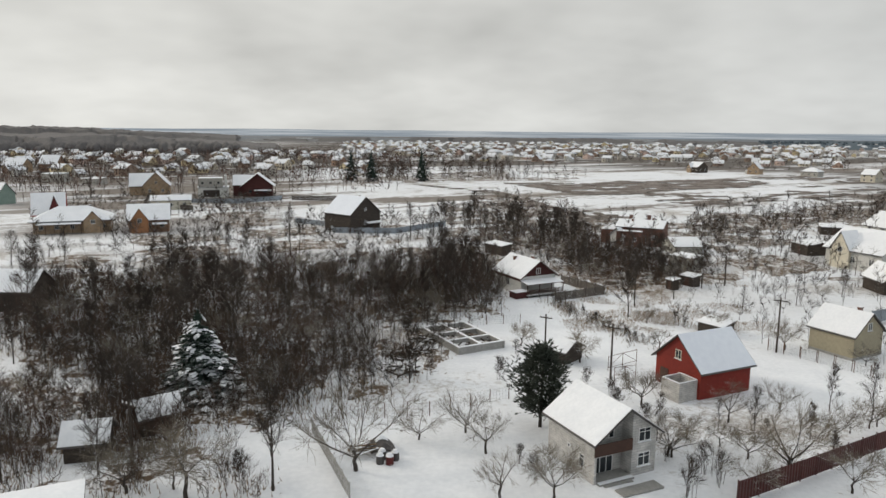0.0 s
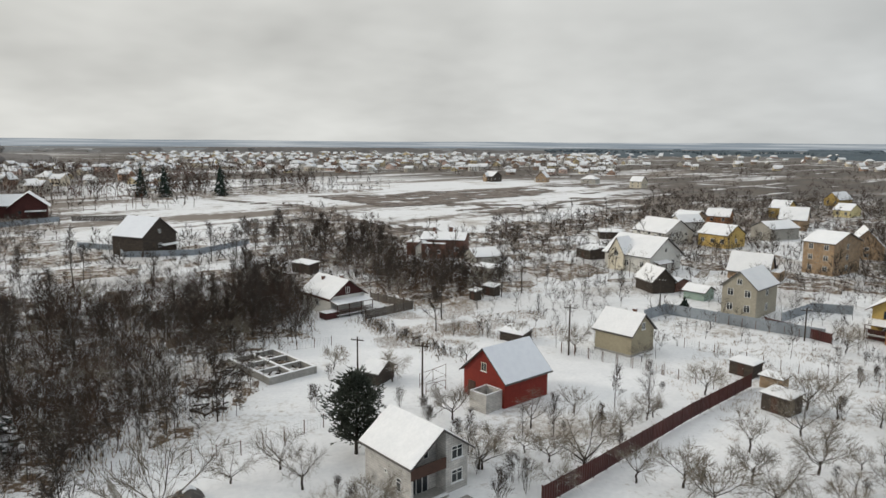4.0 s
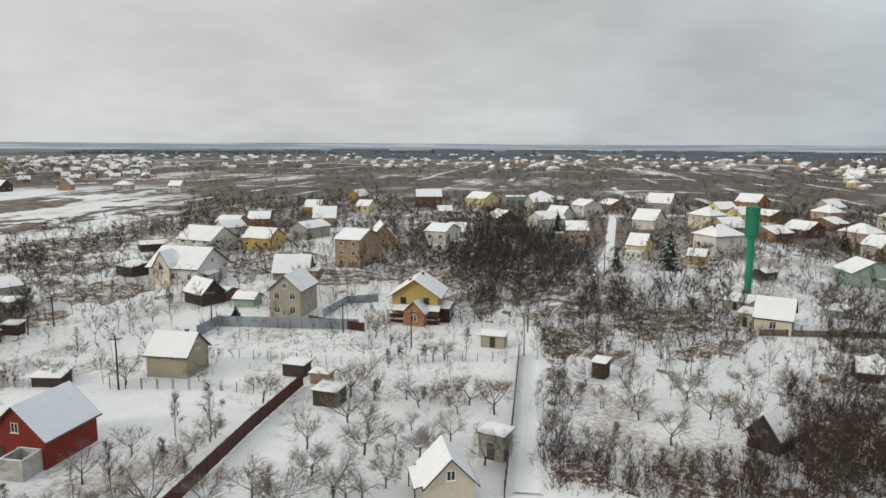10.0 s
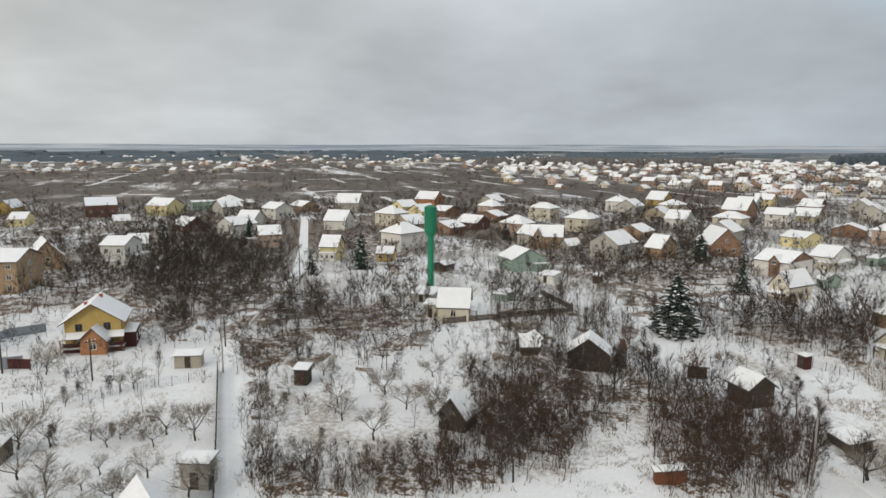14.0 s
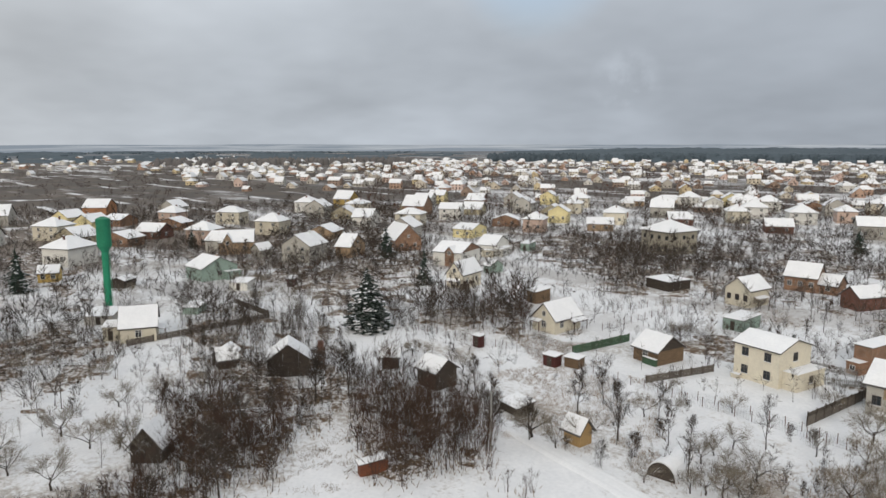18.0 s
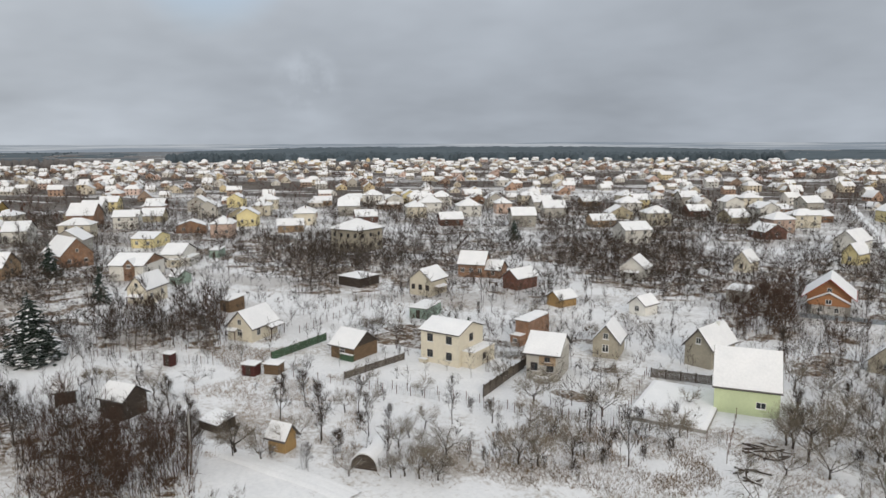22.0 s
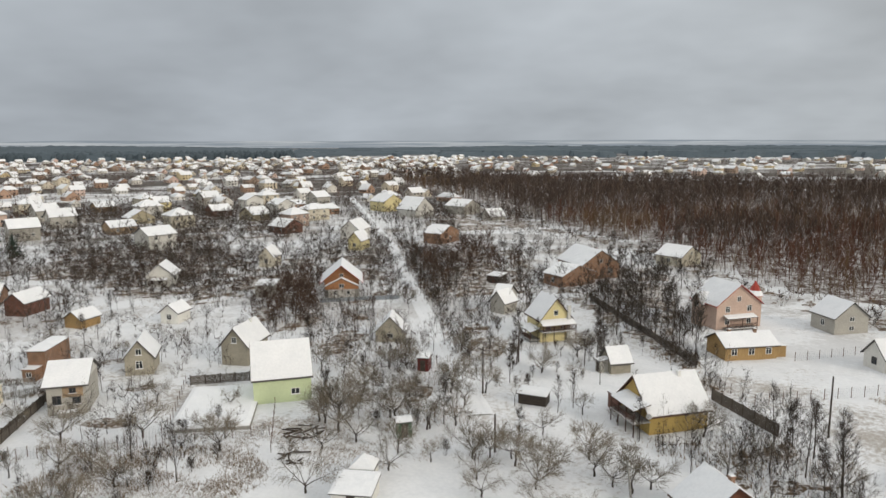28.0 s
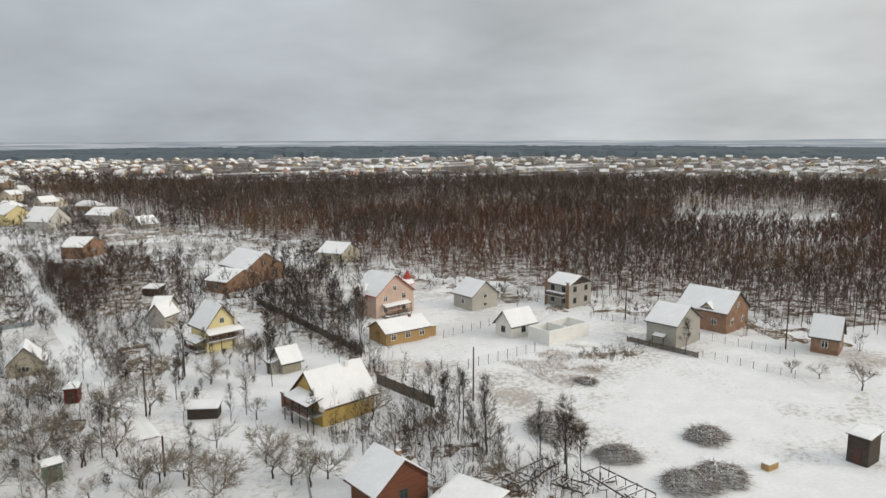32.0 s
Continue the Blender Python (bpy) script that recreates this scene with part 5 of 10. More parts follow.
def ground():
    rings = [0.0] + [3.5 * 1.052 ** i for i in range(143)]
    rings = [r for r in rings if r < 4850] + [4850]
    seg = 220
    V, F = [(0, 0, 0)], []
    for r in rings[1:]:
        for i in range(seg):
            a = 2 * math.pi * i / seg
            x, y = r * math.cos(a), r * math.sin(a)
            z = 0.10 * noise.noise((x / 5, y / 5, 0)) + 0.06 * noise.noise((x / 1.7, y / 1.7, 4)) if r < 320 else 0.0
            V.append((x, y, z - 0.05 + far_rise(x, y)))
    F += [(0, 1 + i, 1 + (i + 1) % seg) for i in range(seg)]
    for k in range(len(rings) - 2):
        a, b = 1 + k * seg, 1 + (k + 1) * seg
        F += [(a + i, b + i, b + (i + 1) % seg, a + (i + 1) % seg) for i in range(seg)]
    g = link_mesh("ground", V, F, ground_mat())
    for p in g.data.polygons:
        p.use_smooth = True
    tagged(g, "snow-covered ground with dry grass breaking through", "ground", kind="structure")


ground()

# ---- houses and sheds ----

# first garden: the block house, the red house and their neighbours
block_house(17.8, 59.7, -65, 7.0, 6.7, 3.9, 6.3)
red_house = house(34.4, 79.6, -65, 7.2, 7.8, 3.4, 6.6, "red", "y", label='red rendered house with a thinly snowed sheet roof', snow=SNOW_THIN, snow_d=0.05, wins='f1g', over=(0.5, 0.4), win_colour='cream_render')
add_window(red_house, face_pose("f", 7.2, 7.8, 4.1, 1.1), 0.8, 1.1, 2, "cream_render")
# dark door leaf put in place of a dark opening in the gable
add_door(red_house, face_pose("f", 7.2, 7.8, 1.5, 0.05), 1.3, 2.0)
house(59.4, 93.4, -62, 6.4, 6.4, 3.4, 6.0, "beige", "x", label='beige rendered garden house with a snowy roof and brick chimney', wins='r1g', chimneys='1b', plinth=0.3)
brown_house = house(19.0, 131.4, -63, 9.1, 7.5, 3.4, 6.1, "white", "x", panel='maroon', label='white house with dark maroon upper storey and snowy roof', wins='f1x1 r1g', chimneys='1b 2b', roof=ROOF_BROWN, over=(0.6, 0.7))
block(brown_house, "f", 9.1, 7.5, 0.0, 9.1, 0.06, 3.35, "maroon", z0=2.5, snow=False)
canopy(brown_house, "r", 9.1, 7.5, -0.3, 7.8, 2.6, 2.7, 2.3, 4, 0.5, True)
block(brown_house, "r", 9.1, 7.5, -2.5, 0.3, 2.2, 1.0, "maroon")
shed(44.8, 102.2, -54, 4.2, 3.0, 1.4, 1.9, "wood", label='dark open wooden shelter beside a red house')
house(19.7, 88.8, -44, 2.4, 4.0, 1.7, 2.7, "wood", "x", label='old small board shed with a snowy gable roof', name='shed', category='shed')

# beyond the first gardens
brick_big = house(57.8, 189.0, -25, 12.0, 11.0, 4.9, 6.3, "dark_brick", "x", label='large unfinished dark brick house with low snowy roof', wins='f3x1', chimneys='1b 2b')
block(brick_big, "l", 12.0, 11.0, 1.0, 9.0, 4.5, 3.6, "dark_brick", win=2)
block(brick_big, "f", 12.0, 11.0, 0.5, 7.0, 2.2, 3.9, "dark_brick", win=2)
stack_on(brick_big, 1.5, 1.0, 4.0, 7.6, "dark_brick", 0.45)
stack_on(brick_big, -3.5, 2.0, 4.0, 7.3, "dark_brick", 0.4)
house(51.7, 186.7, -48, 4.2, 5.0, 2.7, 4.6, "white", "y", label='small white garage with a snowy gable roof', name='garage', category='garage')
house(64.0, 175.0, -85, 8.3, 7.0, 2.0, 3.7, "grey", "y", label='low grey shed with a snowy roof', name='shed', category='shed')
shed(57.9, 154.0, -57, 6.1, 4.1, 2.6, 2.8, "grey", label='grey steel container shed in a snowy yard')
shed(16.9, 170.4, -56, 6.6, 3.0, 2.3, 2.7, "wood", label='small dark board shed among trees')
shed(47.8, 131.9, -71, 2.0, 1.5, 1.8, 2.1, "wood", label='narrow dark wooden outhouse in a garden', name='outhouse', category='outhouse')
shed(52.4, 135.3, -58, 3.1, 2.1, 1.9, 2.2, "wood", label='small dark open shed in a garden')
shed(95.8, 174.0, -83, 6.6, 5.0, 2.5, 3.2, "wood", label='small dark brown shed with snow on its roof')
cream_big = house(100.9, 155.9, -67, 13.6, 13.0, 4.4, 8.5, "white", "x", label='white rendered house with snowy roof and dark chimney', wins='f3x1 r2x1 r1g', chimneys='1d', over=(0.7, 0.6))
house(134.7, 198.7, -76, 14.0, 12.1, 3.7, 7.5, "white", "x", label='white two-storey house with a snowy gable roof', wins='f3x2 r2x2')
house(89.0, 131.3, -92, 7.1, 5.3, 2.6, 5.2, "wood", "x", label='dark board shed with thick snow on its gable roof', name='shed', category='shed')
house(95.1, 108.9, -62, 6.4, 9.6, 5.6, 8.4, "olive", "y", label='tall beige-grey gabled house with white windows', wins='f2x2 f1g r1x2', snow_d=0.08)
broad_roof = house(119.8, 138.3, -53, 9.0, 7.0, 2.0, 5.9, "tan_brick", "x", label='brown brick house with a broad snowy roof', chimneys='1w', wins='r1x1')
house(93.4, 121.9, -63, 4.5, 4.2, 1.7, 2.7, "mint", "x", label='pale green garden shed with snowy roof', name='shed', category='shed')
house(93.8, 129.8, -77, 2.4, 4.0, 2.0, 2.7, "dark_brick", "x", label='low brick shed with a flat snowy roof', name='shed', category='shed')
yellow_tall = house(108.4, 86.7, -60, 9.0, 9.0, 5.3, 8.3, "yellow", "y", label='yellow two-storey house with snowy gable roof and red chimneys', wins='f2x2 r1x2', chimneys='1r 2r', win_colour='dark_roof_sheet', over=(0.9, 0.9), roof=ROOF_BROWN)
house(104.6, 83.7, -70, 4.2, 5.1, 2.5, 4.6, "orange_wood", "y", label='orange-tan gabled porch building with a snowy roof', name='annex', category='house', wins='f1x1')
house(144.9, 140.0, -72, 7.6, 12.8, 7.9, 10.2, "tan_brick", "x", label='tall brown brick house with white windows', wins='f2x3 r1x3')
house(174.1, 157.6, -42, 8.7, 13.0, 3.5, 8.2, "tan_brick", "y", label='brown brick gabled house under construction', wins='f1x2')
white_tall = house(180.7, 136.8, -78, 7.0, 11.2, 6.9, 8.9, "white", "x", label='white two-storey house with brown window frames', wins='f2x2 r2x2')
house(207.7, 150.8, -58, 6.1, 10.6, 3.1, 5.8, "grey", "x", label='grey house with a broad snowy roof')
house(147.3, 185.5, -70, 10.0, 9.8, 4.0, 6.8, "yellow", "x", label='yellow cottage with snowy roof', wins='f3x1 r1x1')
house(188.6, 240.8, -50, 8.9, 8.0, 3.0, 5.7, "orange_wood", "x", label='bright orange house with a snowy roof', wins='f2x1')
house(176.1, 195.5, -82, 8.4, 13.0, 3.9, 6.0, "grey", "y", label='small grey gabled house', wins='f1x1')
house(204.3, 217.8, -48, 9.4, 13.0, 3.9, 8.1, "tan_brick", "x", label='tan brick house with wide snowy roof')
house(232.4, 255.6, -59, 7.6, 13.0, 4.2, 7.2, "yellow", "x", label='yellow house with snowy roof among neighbours', wins='f2x1')
house(152.2, 210.9, -91, 6.4, 9.0, 4.9, 7.1, "white", "y", label='white gabled house with snow roof', wins='f1x1')
house(173.3, 239.1, -59, 8.7, 12.0, 3.2, 5.3, "tan_brick", "x", label='tan house with snowy roof')
house(305.4, 298.1, -73, 8.0, 13.0, 3.3, 6.9, "yellow", "y", label='yellow gabled house with snowy roof', wins='f2x1')
house(263.0, 250.7, -65, 6.9, 13.0, 3.0, 5.6, "pale_yellow", "x", label='pale yellow cottage with snowy roof', wins='f2x1')
house(305.3, 243.8, -48, 13.8, 13.0, 5.8, 9.3, "dark_brick", "x", label='dark red house with snow-streaked roof', wins='f3x1', snow=SNOW_THIN)
house(324.8, 224.7, -59, 8.7, 13.0, 3.5, 7.3, "pale_yellow", "y", label='pale yellow house with snowy gable roof', wins='f2x1')
house(272.7, 207.5, -45, 6.7, 9.5, 2.3, 4.5, "grey", "x", label='low house with a snowy roof')
shed(348.5, 213.3, -47, 12.0, 8.0, 4.5, 4.7, "mint", label='long pale blue flat-roofed building', name='building', category='building', door=False)
salmon_house = house(230.3, 114.5, -56, 7.4, 10.1, 4.4, 7.1, "pink", "x", label='salmon house with deep snow on its roof', wins='f2x1')
house(277.6, 146.7, -90, 8.4, 13.0, 3.4, 7.5, "white", "x", label='white house with snowy roof beside firs')
wing(cream_big, "f", 13.6, 13.0, 4.08, 4.6, 0.8, -0.3, 4.4, 8.1, "cream", deep=4.0)
canopy(cream_big, "r", 13.6, 13.0, 1.3, 7.15, 2.0, 3.0, 2.5, 3)
canopy(yellow_tall, "f", 9.0, 9.0, -0.6, 9.6, 1.8, 3.3, 2.5, 4, 1.0, True)
block(yellow_tall, "r", 9.0, 9.0, 0.5, 7.2, 2.2, 2.6, "maroon", win=2)

# beside the lane and the water tower
glazed_house = house(208.7, 81.7, -84, 5.5, 9.2, 4.3, 7.3, "pale_yellow", "x", label='pale yellow house with glazed porch and snowy roof', wins='f3x1 r1x1')
house(208.7, 63.9, -84, 5.0, 5.1, 2.6, 4.3, "yellow", "x", label='small yellow garden house with snowy roof', wins='f2x1')
house(284.0, 108.6, -92, 9.6, 10.8, 3.9, 7.9, "white", "x", label='white house with broad snowy roof')
house(361.9, 132.8, -85, 12.6, 13.0, 4.7, 9.3, "grey", "x", label='grey house with snowy roof')
house(377.4, 92.0, -99, 11.3, 13.0, 6.4, 10.1, "orange_wood", "x", label='orange brick house with snowy roof')
house(320.3, 217.7, -94, 12.6, 13.0, 5.0, 8.3, "pale_yellow", "x", label='pale yellow house with snow-covered roof', wins='f2x1')
old_cream = house(142.8, 28.0, -83, 6.3, 7.9, 3.0, 6.1, "cream", "x", label='old cream house with patchy snow on its roof', wins='f1x1', snow_d=0.08)
shed(143.0, 32.9, -91, 2.8, 3.7, 2.6, 3.0, "cream", label='small cream lean-to with snow')
shed(157.8, 38.1, -95, 5.5, 6.8, 1.8, 2.2, "grey", label='low shed with snowy flat roof')
house(195.9, 42.4, -113, 3.9, 4.9, 2.0, 2.7, "wood", "y", label='dark board gable shed', name='shed', category='shed')
mint_house = house(204.3, 21.0, -146, 9.1, 10.6, 3.5, 6.2, "mint", "x", label='mint green boarded house with snowy roof and brick chimney', chimneys='1t', wins='r1x1')
shed(186.5, 11.7, -108, 4.8, 5.5, 2.0, 2.3, "white", label='low white shed under snow')
shed(187.6, -0.9, -106, 2.0, 2.8, 2.0, 2.3, "maroon", label='small dark red garden shed')
shed(162.4, 20.4, -105, 3.4, 5.2, 1.5, 1.8, "mint", label='small teal shed under snow')
long_tan = house(251.9, 17.4, -90, 11.1, 11.1, 4.1, 7.5, "tan_brick", "x", label='long tan brick house with a snowy roof', wins='f2x1')
house(256.7, 24.0, -123, 5.3, 8.0, 4.0, 6.8, "grey", "x", label='grey annex with snowy roof')
house(238.9, 8.7, -133, 4.0, 5.7, 2.7, 4.6, "grey", "y", label='grey gabled garage with snow', name='garage', category='garage')
house(248.0, -5.3, -95, 5.4, 6.0, 2.0, 3.1, "grey", "x", label='low grey cottage under snow')
house(235.5, -20.3, -124, 5.5, 10.2, 3.6, 7.2, "tan_brick", "x", label='tan gabled house with balcony and snow roof', wins='r1x1 r1g')
gable_brick = house(247.5, -39.4, -166, 13.1, 9.9, 4.0, 8.9, "brick", "x", label='orange brick house with snowy roof and chimney', chimneys='1t', wins='r2x1 r1g')
house(320.9, -34.3, -113, 9.0, 13.0, 4.5, 7.8, "white", "x", label='white two-storey house with snowy roof', wins='f3x1')
house(416.1, -32.8, -119, 10.2, 13.0, 5.5, 9.8, "yellow", "x", label='bright yellow house with snowy roof', wins='f2x2')
house(368.7, -66.9, -122, 12.0, 13.0, 4.9, 10.0, "brick", "x", label='unfinished orange brick house with hipped snowy roof', wins='f3x1')
house(275.1, -71.8, -132, 8.6, 13.0, 3.4, 5.2, "pale_yellow", "x", label='yellow flat-gabled house with thin snow', wins='f2x1 r2x1')
big_roof = house(213.1, -51.7, -131, 9.8, 13.0, 4.2, 6.7, "white", "x", label='house with large snowy roof and brick gable', panel='brick', wins='r2x1')
layered = house(228.9, -68.2, -128, 6.4, 13.0, 3.7, 6.3, "white", "x", label='white house with layered snowy roofs', wins='f2x1')
house(195.2, -58.4, -155, 2.9, 5.0, 2.2, 3.6, "mint", "x", label='small green gabled shed with snow', name='shed', category='shed')
shed(233.9, -82.4, -132, 3.2, 6.0, 2.5, 2.8, "mint", label='small pale shed with snow on top')
porch_house = house(177.1, -45.1, -136, 4.8, 9.3, 4.0, 6.9, "cream", "y", label='cream gabled house with wooden porch and snowy roof', wins='f1g f2x1 r2x1')

# the old cabins and the open plot
house(115.4, -0.2, 179, 5.2, 6.6, 2.8, 5.2, "wood", "x", label='dark weathered log hut with a snow-covered roof', name='hut', category='hut')
house(120.3, 10.1, -164, 2.5, 3.0, 1.8, 3.3, "wood", "y", label='small grey board shed with a snowy roof', name='shed', category='shed')
house(114.3, -16.9, 170, 2.2, 2.8, 2.2, 3.3, "wood", "y", label='small black board hut with snow on its roof', name='hut', category='hut')
house(104.0, -22.7, -150, 4.4, 4.2, 2.9, 4.4, "wood", "x", label='dark log cabin with a half-fallen snowy roof', name='hut', category='hut')
shed(122.6, -34.4, -149, 1.7, 1.3, 2.1, 2.2, "maroon", label='narrow brown outhouse in snow', name='outhouse', category='outhouse')
shed(109.3, -43.7, -146, 2.4, 1.9, 1.8, 1.9, "maroon", label='small dark shed with snowy roof')
shed(107.9, -47.1, -143, 2.6, 2.2, 1.6, 1.7, "brown_wood", label='small wooden box shed with snow')
house(79.4, -35.6, -154, 2.6, 2.2, 2.0, 3.3, "ochre_wood", "x", label='small ochre plank hut with a steep snowy roof', name='hut', category='hut')
shed(76.7, -9.6, -169, 1.1, 3.3, 1.4, 1.7, "rust_wood", label='rusty steel box shed with thick snow')
shed(91.2, -31.5, -160, 3.8, 3.0, 1.1, 1.5, "wood", label='collapsed dark brown shed half buried in snow', door=False)

# the second row of houses
stair_house = house(131.7, -53.2, -150, 5.8, 8.1, 2.8, 5.7, "cream", "y", label='cream gabled house with outside stair and snowy roof', wins='f1g f1x1 r2x1')
shed(155.5, -57.9, -163, 3.6, 4.2, 2.7, 3.3, "brown_wood", label='tall narrow wooden shed with snow')
green_hut = house(108.4, -62.8, -161, 5.4, 6.4, 2.4, 4.6, "brown_wood", "x", label='brown board garden house with green trim with snowy roof', wins='f1x1', panel='wood')
terrace_house = house(95.7, -75.4, -161, 7.8, 8.1, 5.7, 7.1, "cream", "x", label='two-storey cream house with flat terrace and snowy roof', wins='f2x2 r1x2', win_colour='dark_roof_sheet')
dormer_house = house(79.4, -82.8, -150, 5.2, 7.8, 4.6, 6.9, "grey", "x", label='grey house with long snowy roof and white gable', wins='f2x1', win_colour='dark_roof_sheet', panel='white', over=(0.6, 0.5))
brick_flat = shed(95.9, -95.4, -164, 2.9, 8.0, 4.4, 4.6, "brick", label='unfinished orange brick house with flat snowy top', name='house', category='house', door=False)
arch_house = house(143.0, -104.7, -159, 6.3, 7.6, 4.0, 6.5, "cream", "y", label='cream house with three arched windows and snow roof', wins='f3x1', win_colour='brown_roof_edge')
brick_home = house(154.2, -129.3, -145, 7.6, 7.3, 3.8, 6.9, "brick", "x", label='orange brick house with snowy roof', wins='f3x1', chimneys='1b')
house(148.7, -132.8, -151, 4.4, 6.0, 2.4, 4.6, "brick", "x", label='orange brick garage annex under snow', wins='f1x1', name='garage', category='garage')
house(133.4, -127.7, -175, 5.1, 7.9, 3.1, 5.1, "dark_brick", "y", label='red brick outbuilding with snowy roof', name='shed', category='shed')
shed(124.0, -90.0, -154, 4.2, 7.0, 2.3, 2.6, "mint", label='low green flat-roofed garden hut with snow', name='hut', category='hut')
house(112.4, -121.2, 176, 4.4, 5.2, 2.0, 3.5, "ochre_wood", "y", label='tiny ochre garden hut with snow roof', name='hut', category='hut')
house(80.7, -99.8, -151, 4.5, 6.7, 3.1, 5.8, "olive", "y", label='grey-green gabled house with snowy roof', wins='f1x1 f1g')
house(66.6, -109.6, -176, 4.9, 8.2, 3.6, 6.5, "olive", "y", label='grey-green gabled cottage with white chimney', chimneys='1w', wins='f1g')
house(51.9, -95.3, -149, 8.5, 8.3, 3.8, 8.3, "lime", "x", label='pale green house with a deep snowy roof', wins='r1x1 f1e', over=(0.3, 0.3))
house(95.4, -129.4, -177, 4.0, 4.9, 2.5, 4.1, "white", "y", label='small white summerhouse with snow roof', name='summerhouse', category='hut', wins='f1x1')
white_cottage = house(123.6, -163.3, -156, 7.1, 8.0, 3.1, 6.0, "white", "y", label='white cottage with snowy gable', wins='f1x1')
orange_house = house(71.5, -165.3, -158, 8.5, 11.2, 4.5, 8.0, "orange_wood", "y", label='orange wooden house on a grey ground floor', wins='f1g f2x1', plinth=2.3, over=(1.1, 1.0), roof=ROOF_RED)
house(95.1, -236.0, -180, 4.8, 8.9, 3.5, 6.4, "pale_yellow", "y", label='small yellow gabled house', wins='f1x1')
house(106.5, -260.8, 180, 7.8, 12.2, 4.1, 7.6, "white", "y", label='white house with dark windows and snowy gable', wins='f2x1')
house(109.4, -196.7, -173, 4.7, 6.4, 3.3, 6.1, "cream", "y", label='cream gabled cottage with snow roof', wins='f1x1')
shed(88.6, -157.5, -166, 4.9, 5.3, 3.0, 3.5, "grey", label='low hut under a snowy roof')
house(45.4, -128.6, -165, 5.6, 5.6, 2.0, 4.9, "olive", "y", label='small grey gabled garden house with a broad snowy roof', wins='f1x1')
shed(33.5, -111.7, -177, 1.9, 2.2, 2.3, 2.5, "dark_red", label='dark red steel booth with snow on top', name='booth', category='shed')
shed(28.4, -84.9, -151, 1.9, 1.5, 2.1, 2.2, "green", label='green boarded garden box with white roof', name='hut', category='hut')
canopy(stair_house, "f", 5.8, 8.1, 0.29, 2.61, 1.2, 2.4, 2.0, 2)
canopy(stair_house, "r", 5.8, 8.1, 4.05, 8.4, 1.6, 2.4, 1.9, 2)
block(green_hut, "f", 5.4, 6.4, 2.6, 5.4, 0.6, 1.0, "green")
block(terrace_house, "r", 7.8, 8.1, 0.97, 8.1, 2.4, 2.6, "cream", win=1, win_colour='dark_roof_sheet')
block(terrace_house, "f", 7.8, 8.1, 0.2, 1.6, 0.9, 0.5, "cream")
block(dormer_house, "f", 5.2, 7.8, 2.08, 4.78, 0.05, 4.3, "tan_brick", win=1, z0=2.6, inward=1.6, win_colour='dark_roof_sheet')
block(dormer_house, "f", 5.2, 7.8, 1.56, 3.9, 1.3, 0.6, "grey")
block(brick_flat, "f", 2.9, 8.0, 0.2, 2.32, 2.2, 1.9, "brick", win=1)
canopy(porch_house, "f", 4.8, 9.3, 0.48, 4.32, 1.4, 2.6, 2.1, 3, 0.4, True)
wing(orange_house, "f", 8.5, 11.2, 4.25, 8.0, 1.5, 2.35, 3.0, 5.0, "orange_wood")
block(orange_house, "f", 8.5, 11.2, 1.02, 7.48, 1.3, 2.34, "block", win=2, snow=False)
block(brick_home, "r", 7.6, 7.3, 0.4, 4.38, 1.8, 2.3, "brick")
house(218.0, -127.7, -162, 12.8, 13.0, 7.7, 11.2, "olive", "x", label='large grey-beige two-storey villa with a hipped snowy roof', wins='f4x2 r3x2', hip=True, over=(0.8, 0.8), win_colour='dark_roof_sheet')
shed(163.4, -96.2, -165, 8.0, 7.4, 2.4, 2.5, "wood", label='black tarred open timber frame with snow on top', name='open_shed', category='shed', door=False)

# towards the wood
veranda_house = house(-5.1, -99.0, 120, 8.1, 8.9, 2.9, 6.8, "yellow", "y", label='yellow house with tall snowy roof and side veranda', chimneys='1w 2b', over=(0.5, 0.5), roof=ROOF_BROWN)
canopy(veranda_house, "f", 8.1, 8.9, 2.02, 8.3, 2.6, 4.2, 3.5, 4, 1.9, True)
block(veranda_house, "f", 8.1, 8.9, -2.6, 0.6, 0.4, 2.2, "dark_brick")
part("satellite_dish", tube(bmesh.new(), (4.3, -4.6, 2.7), (4.5, -4.9, 2.8), 0.35, 0.4, 14), WHITE_PAINT, veranda_house)
house(-9.5, -71.5, 118, 5.1, 6.7, 3.0, 5.6, "rust_wood", "x", label='rust-brown boarded house with a flared snowy roof', wins='r1x1', chimneys='1t', over=(0.7, 0.4), win_colour='dark_roof_sheet', roof=ROOF_BROWN)
shed(-17.5, -67.4, 130, 6.3, 4.9, 1.5, 2.1, "grey", label='low grey outbuilding with a snowy roof beside a brown house', door=False)
pink_house = house(-20.2, -157.0, 121, 8.0, 10.6, 5.2, 9.2, "pink", "x", label='pink house with snowy gable roofs and red turret', wins='r1g r2x2', over=(0.5, 0.6), roof=ROOF_RED)
wing(pink_house, "f", 8.0, 10.6, 2.8, 3.4, 1.0, -0.3, 4.8, 6.8, "pink")
canopy(pink_house, "r", 8.0, 10.6, 1.59, 9.01, 1.6, 2.9, 2.4, 3, 0.4, True)
turret(pink_house, 2.6, 5.0, 1.4, 6.4, 9.6)
annex_house = house(-20.3, -134.5, 114, 6.4, 10.0, 2.5, 4.2, "ochre_wood", "y", label='ochre annex with snowy roof and chimneys', wins='r3x1', chimneys='1t 2t')
porch_home = house(15.2, -137.4, 122, 6.4, 6.4, 4.6, 8.4, "pale_yellow", "x", label='pale yellow gabled house with porch roof and balcony', wins='r1g r2x1', over=(0.5, 0.5), roof=ROOF_BROWN)
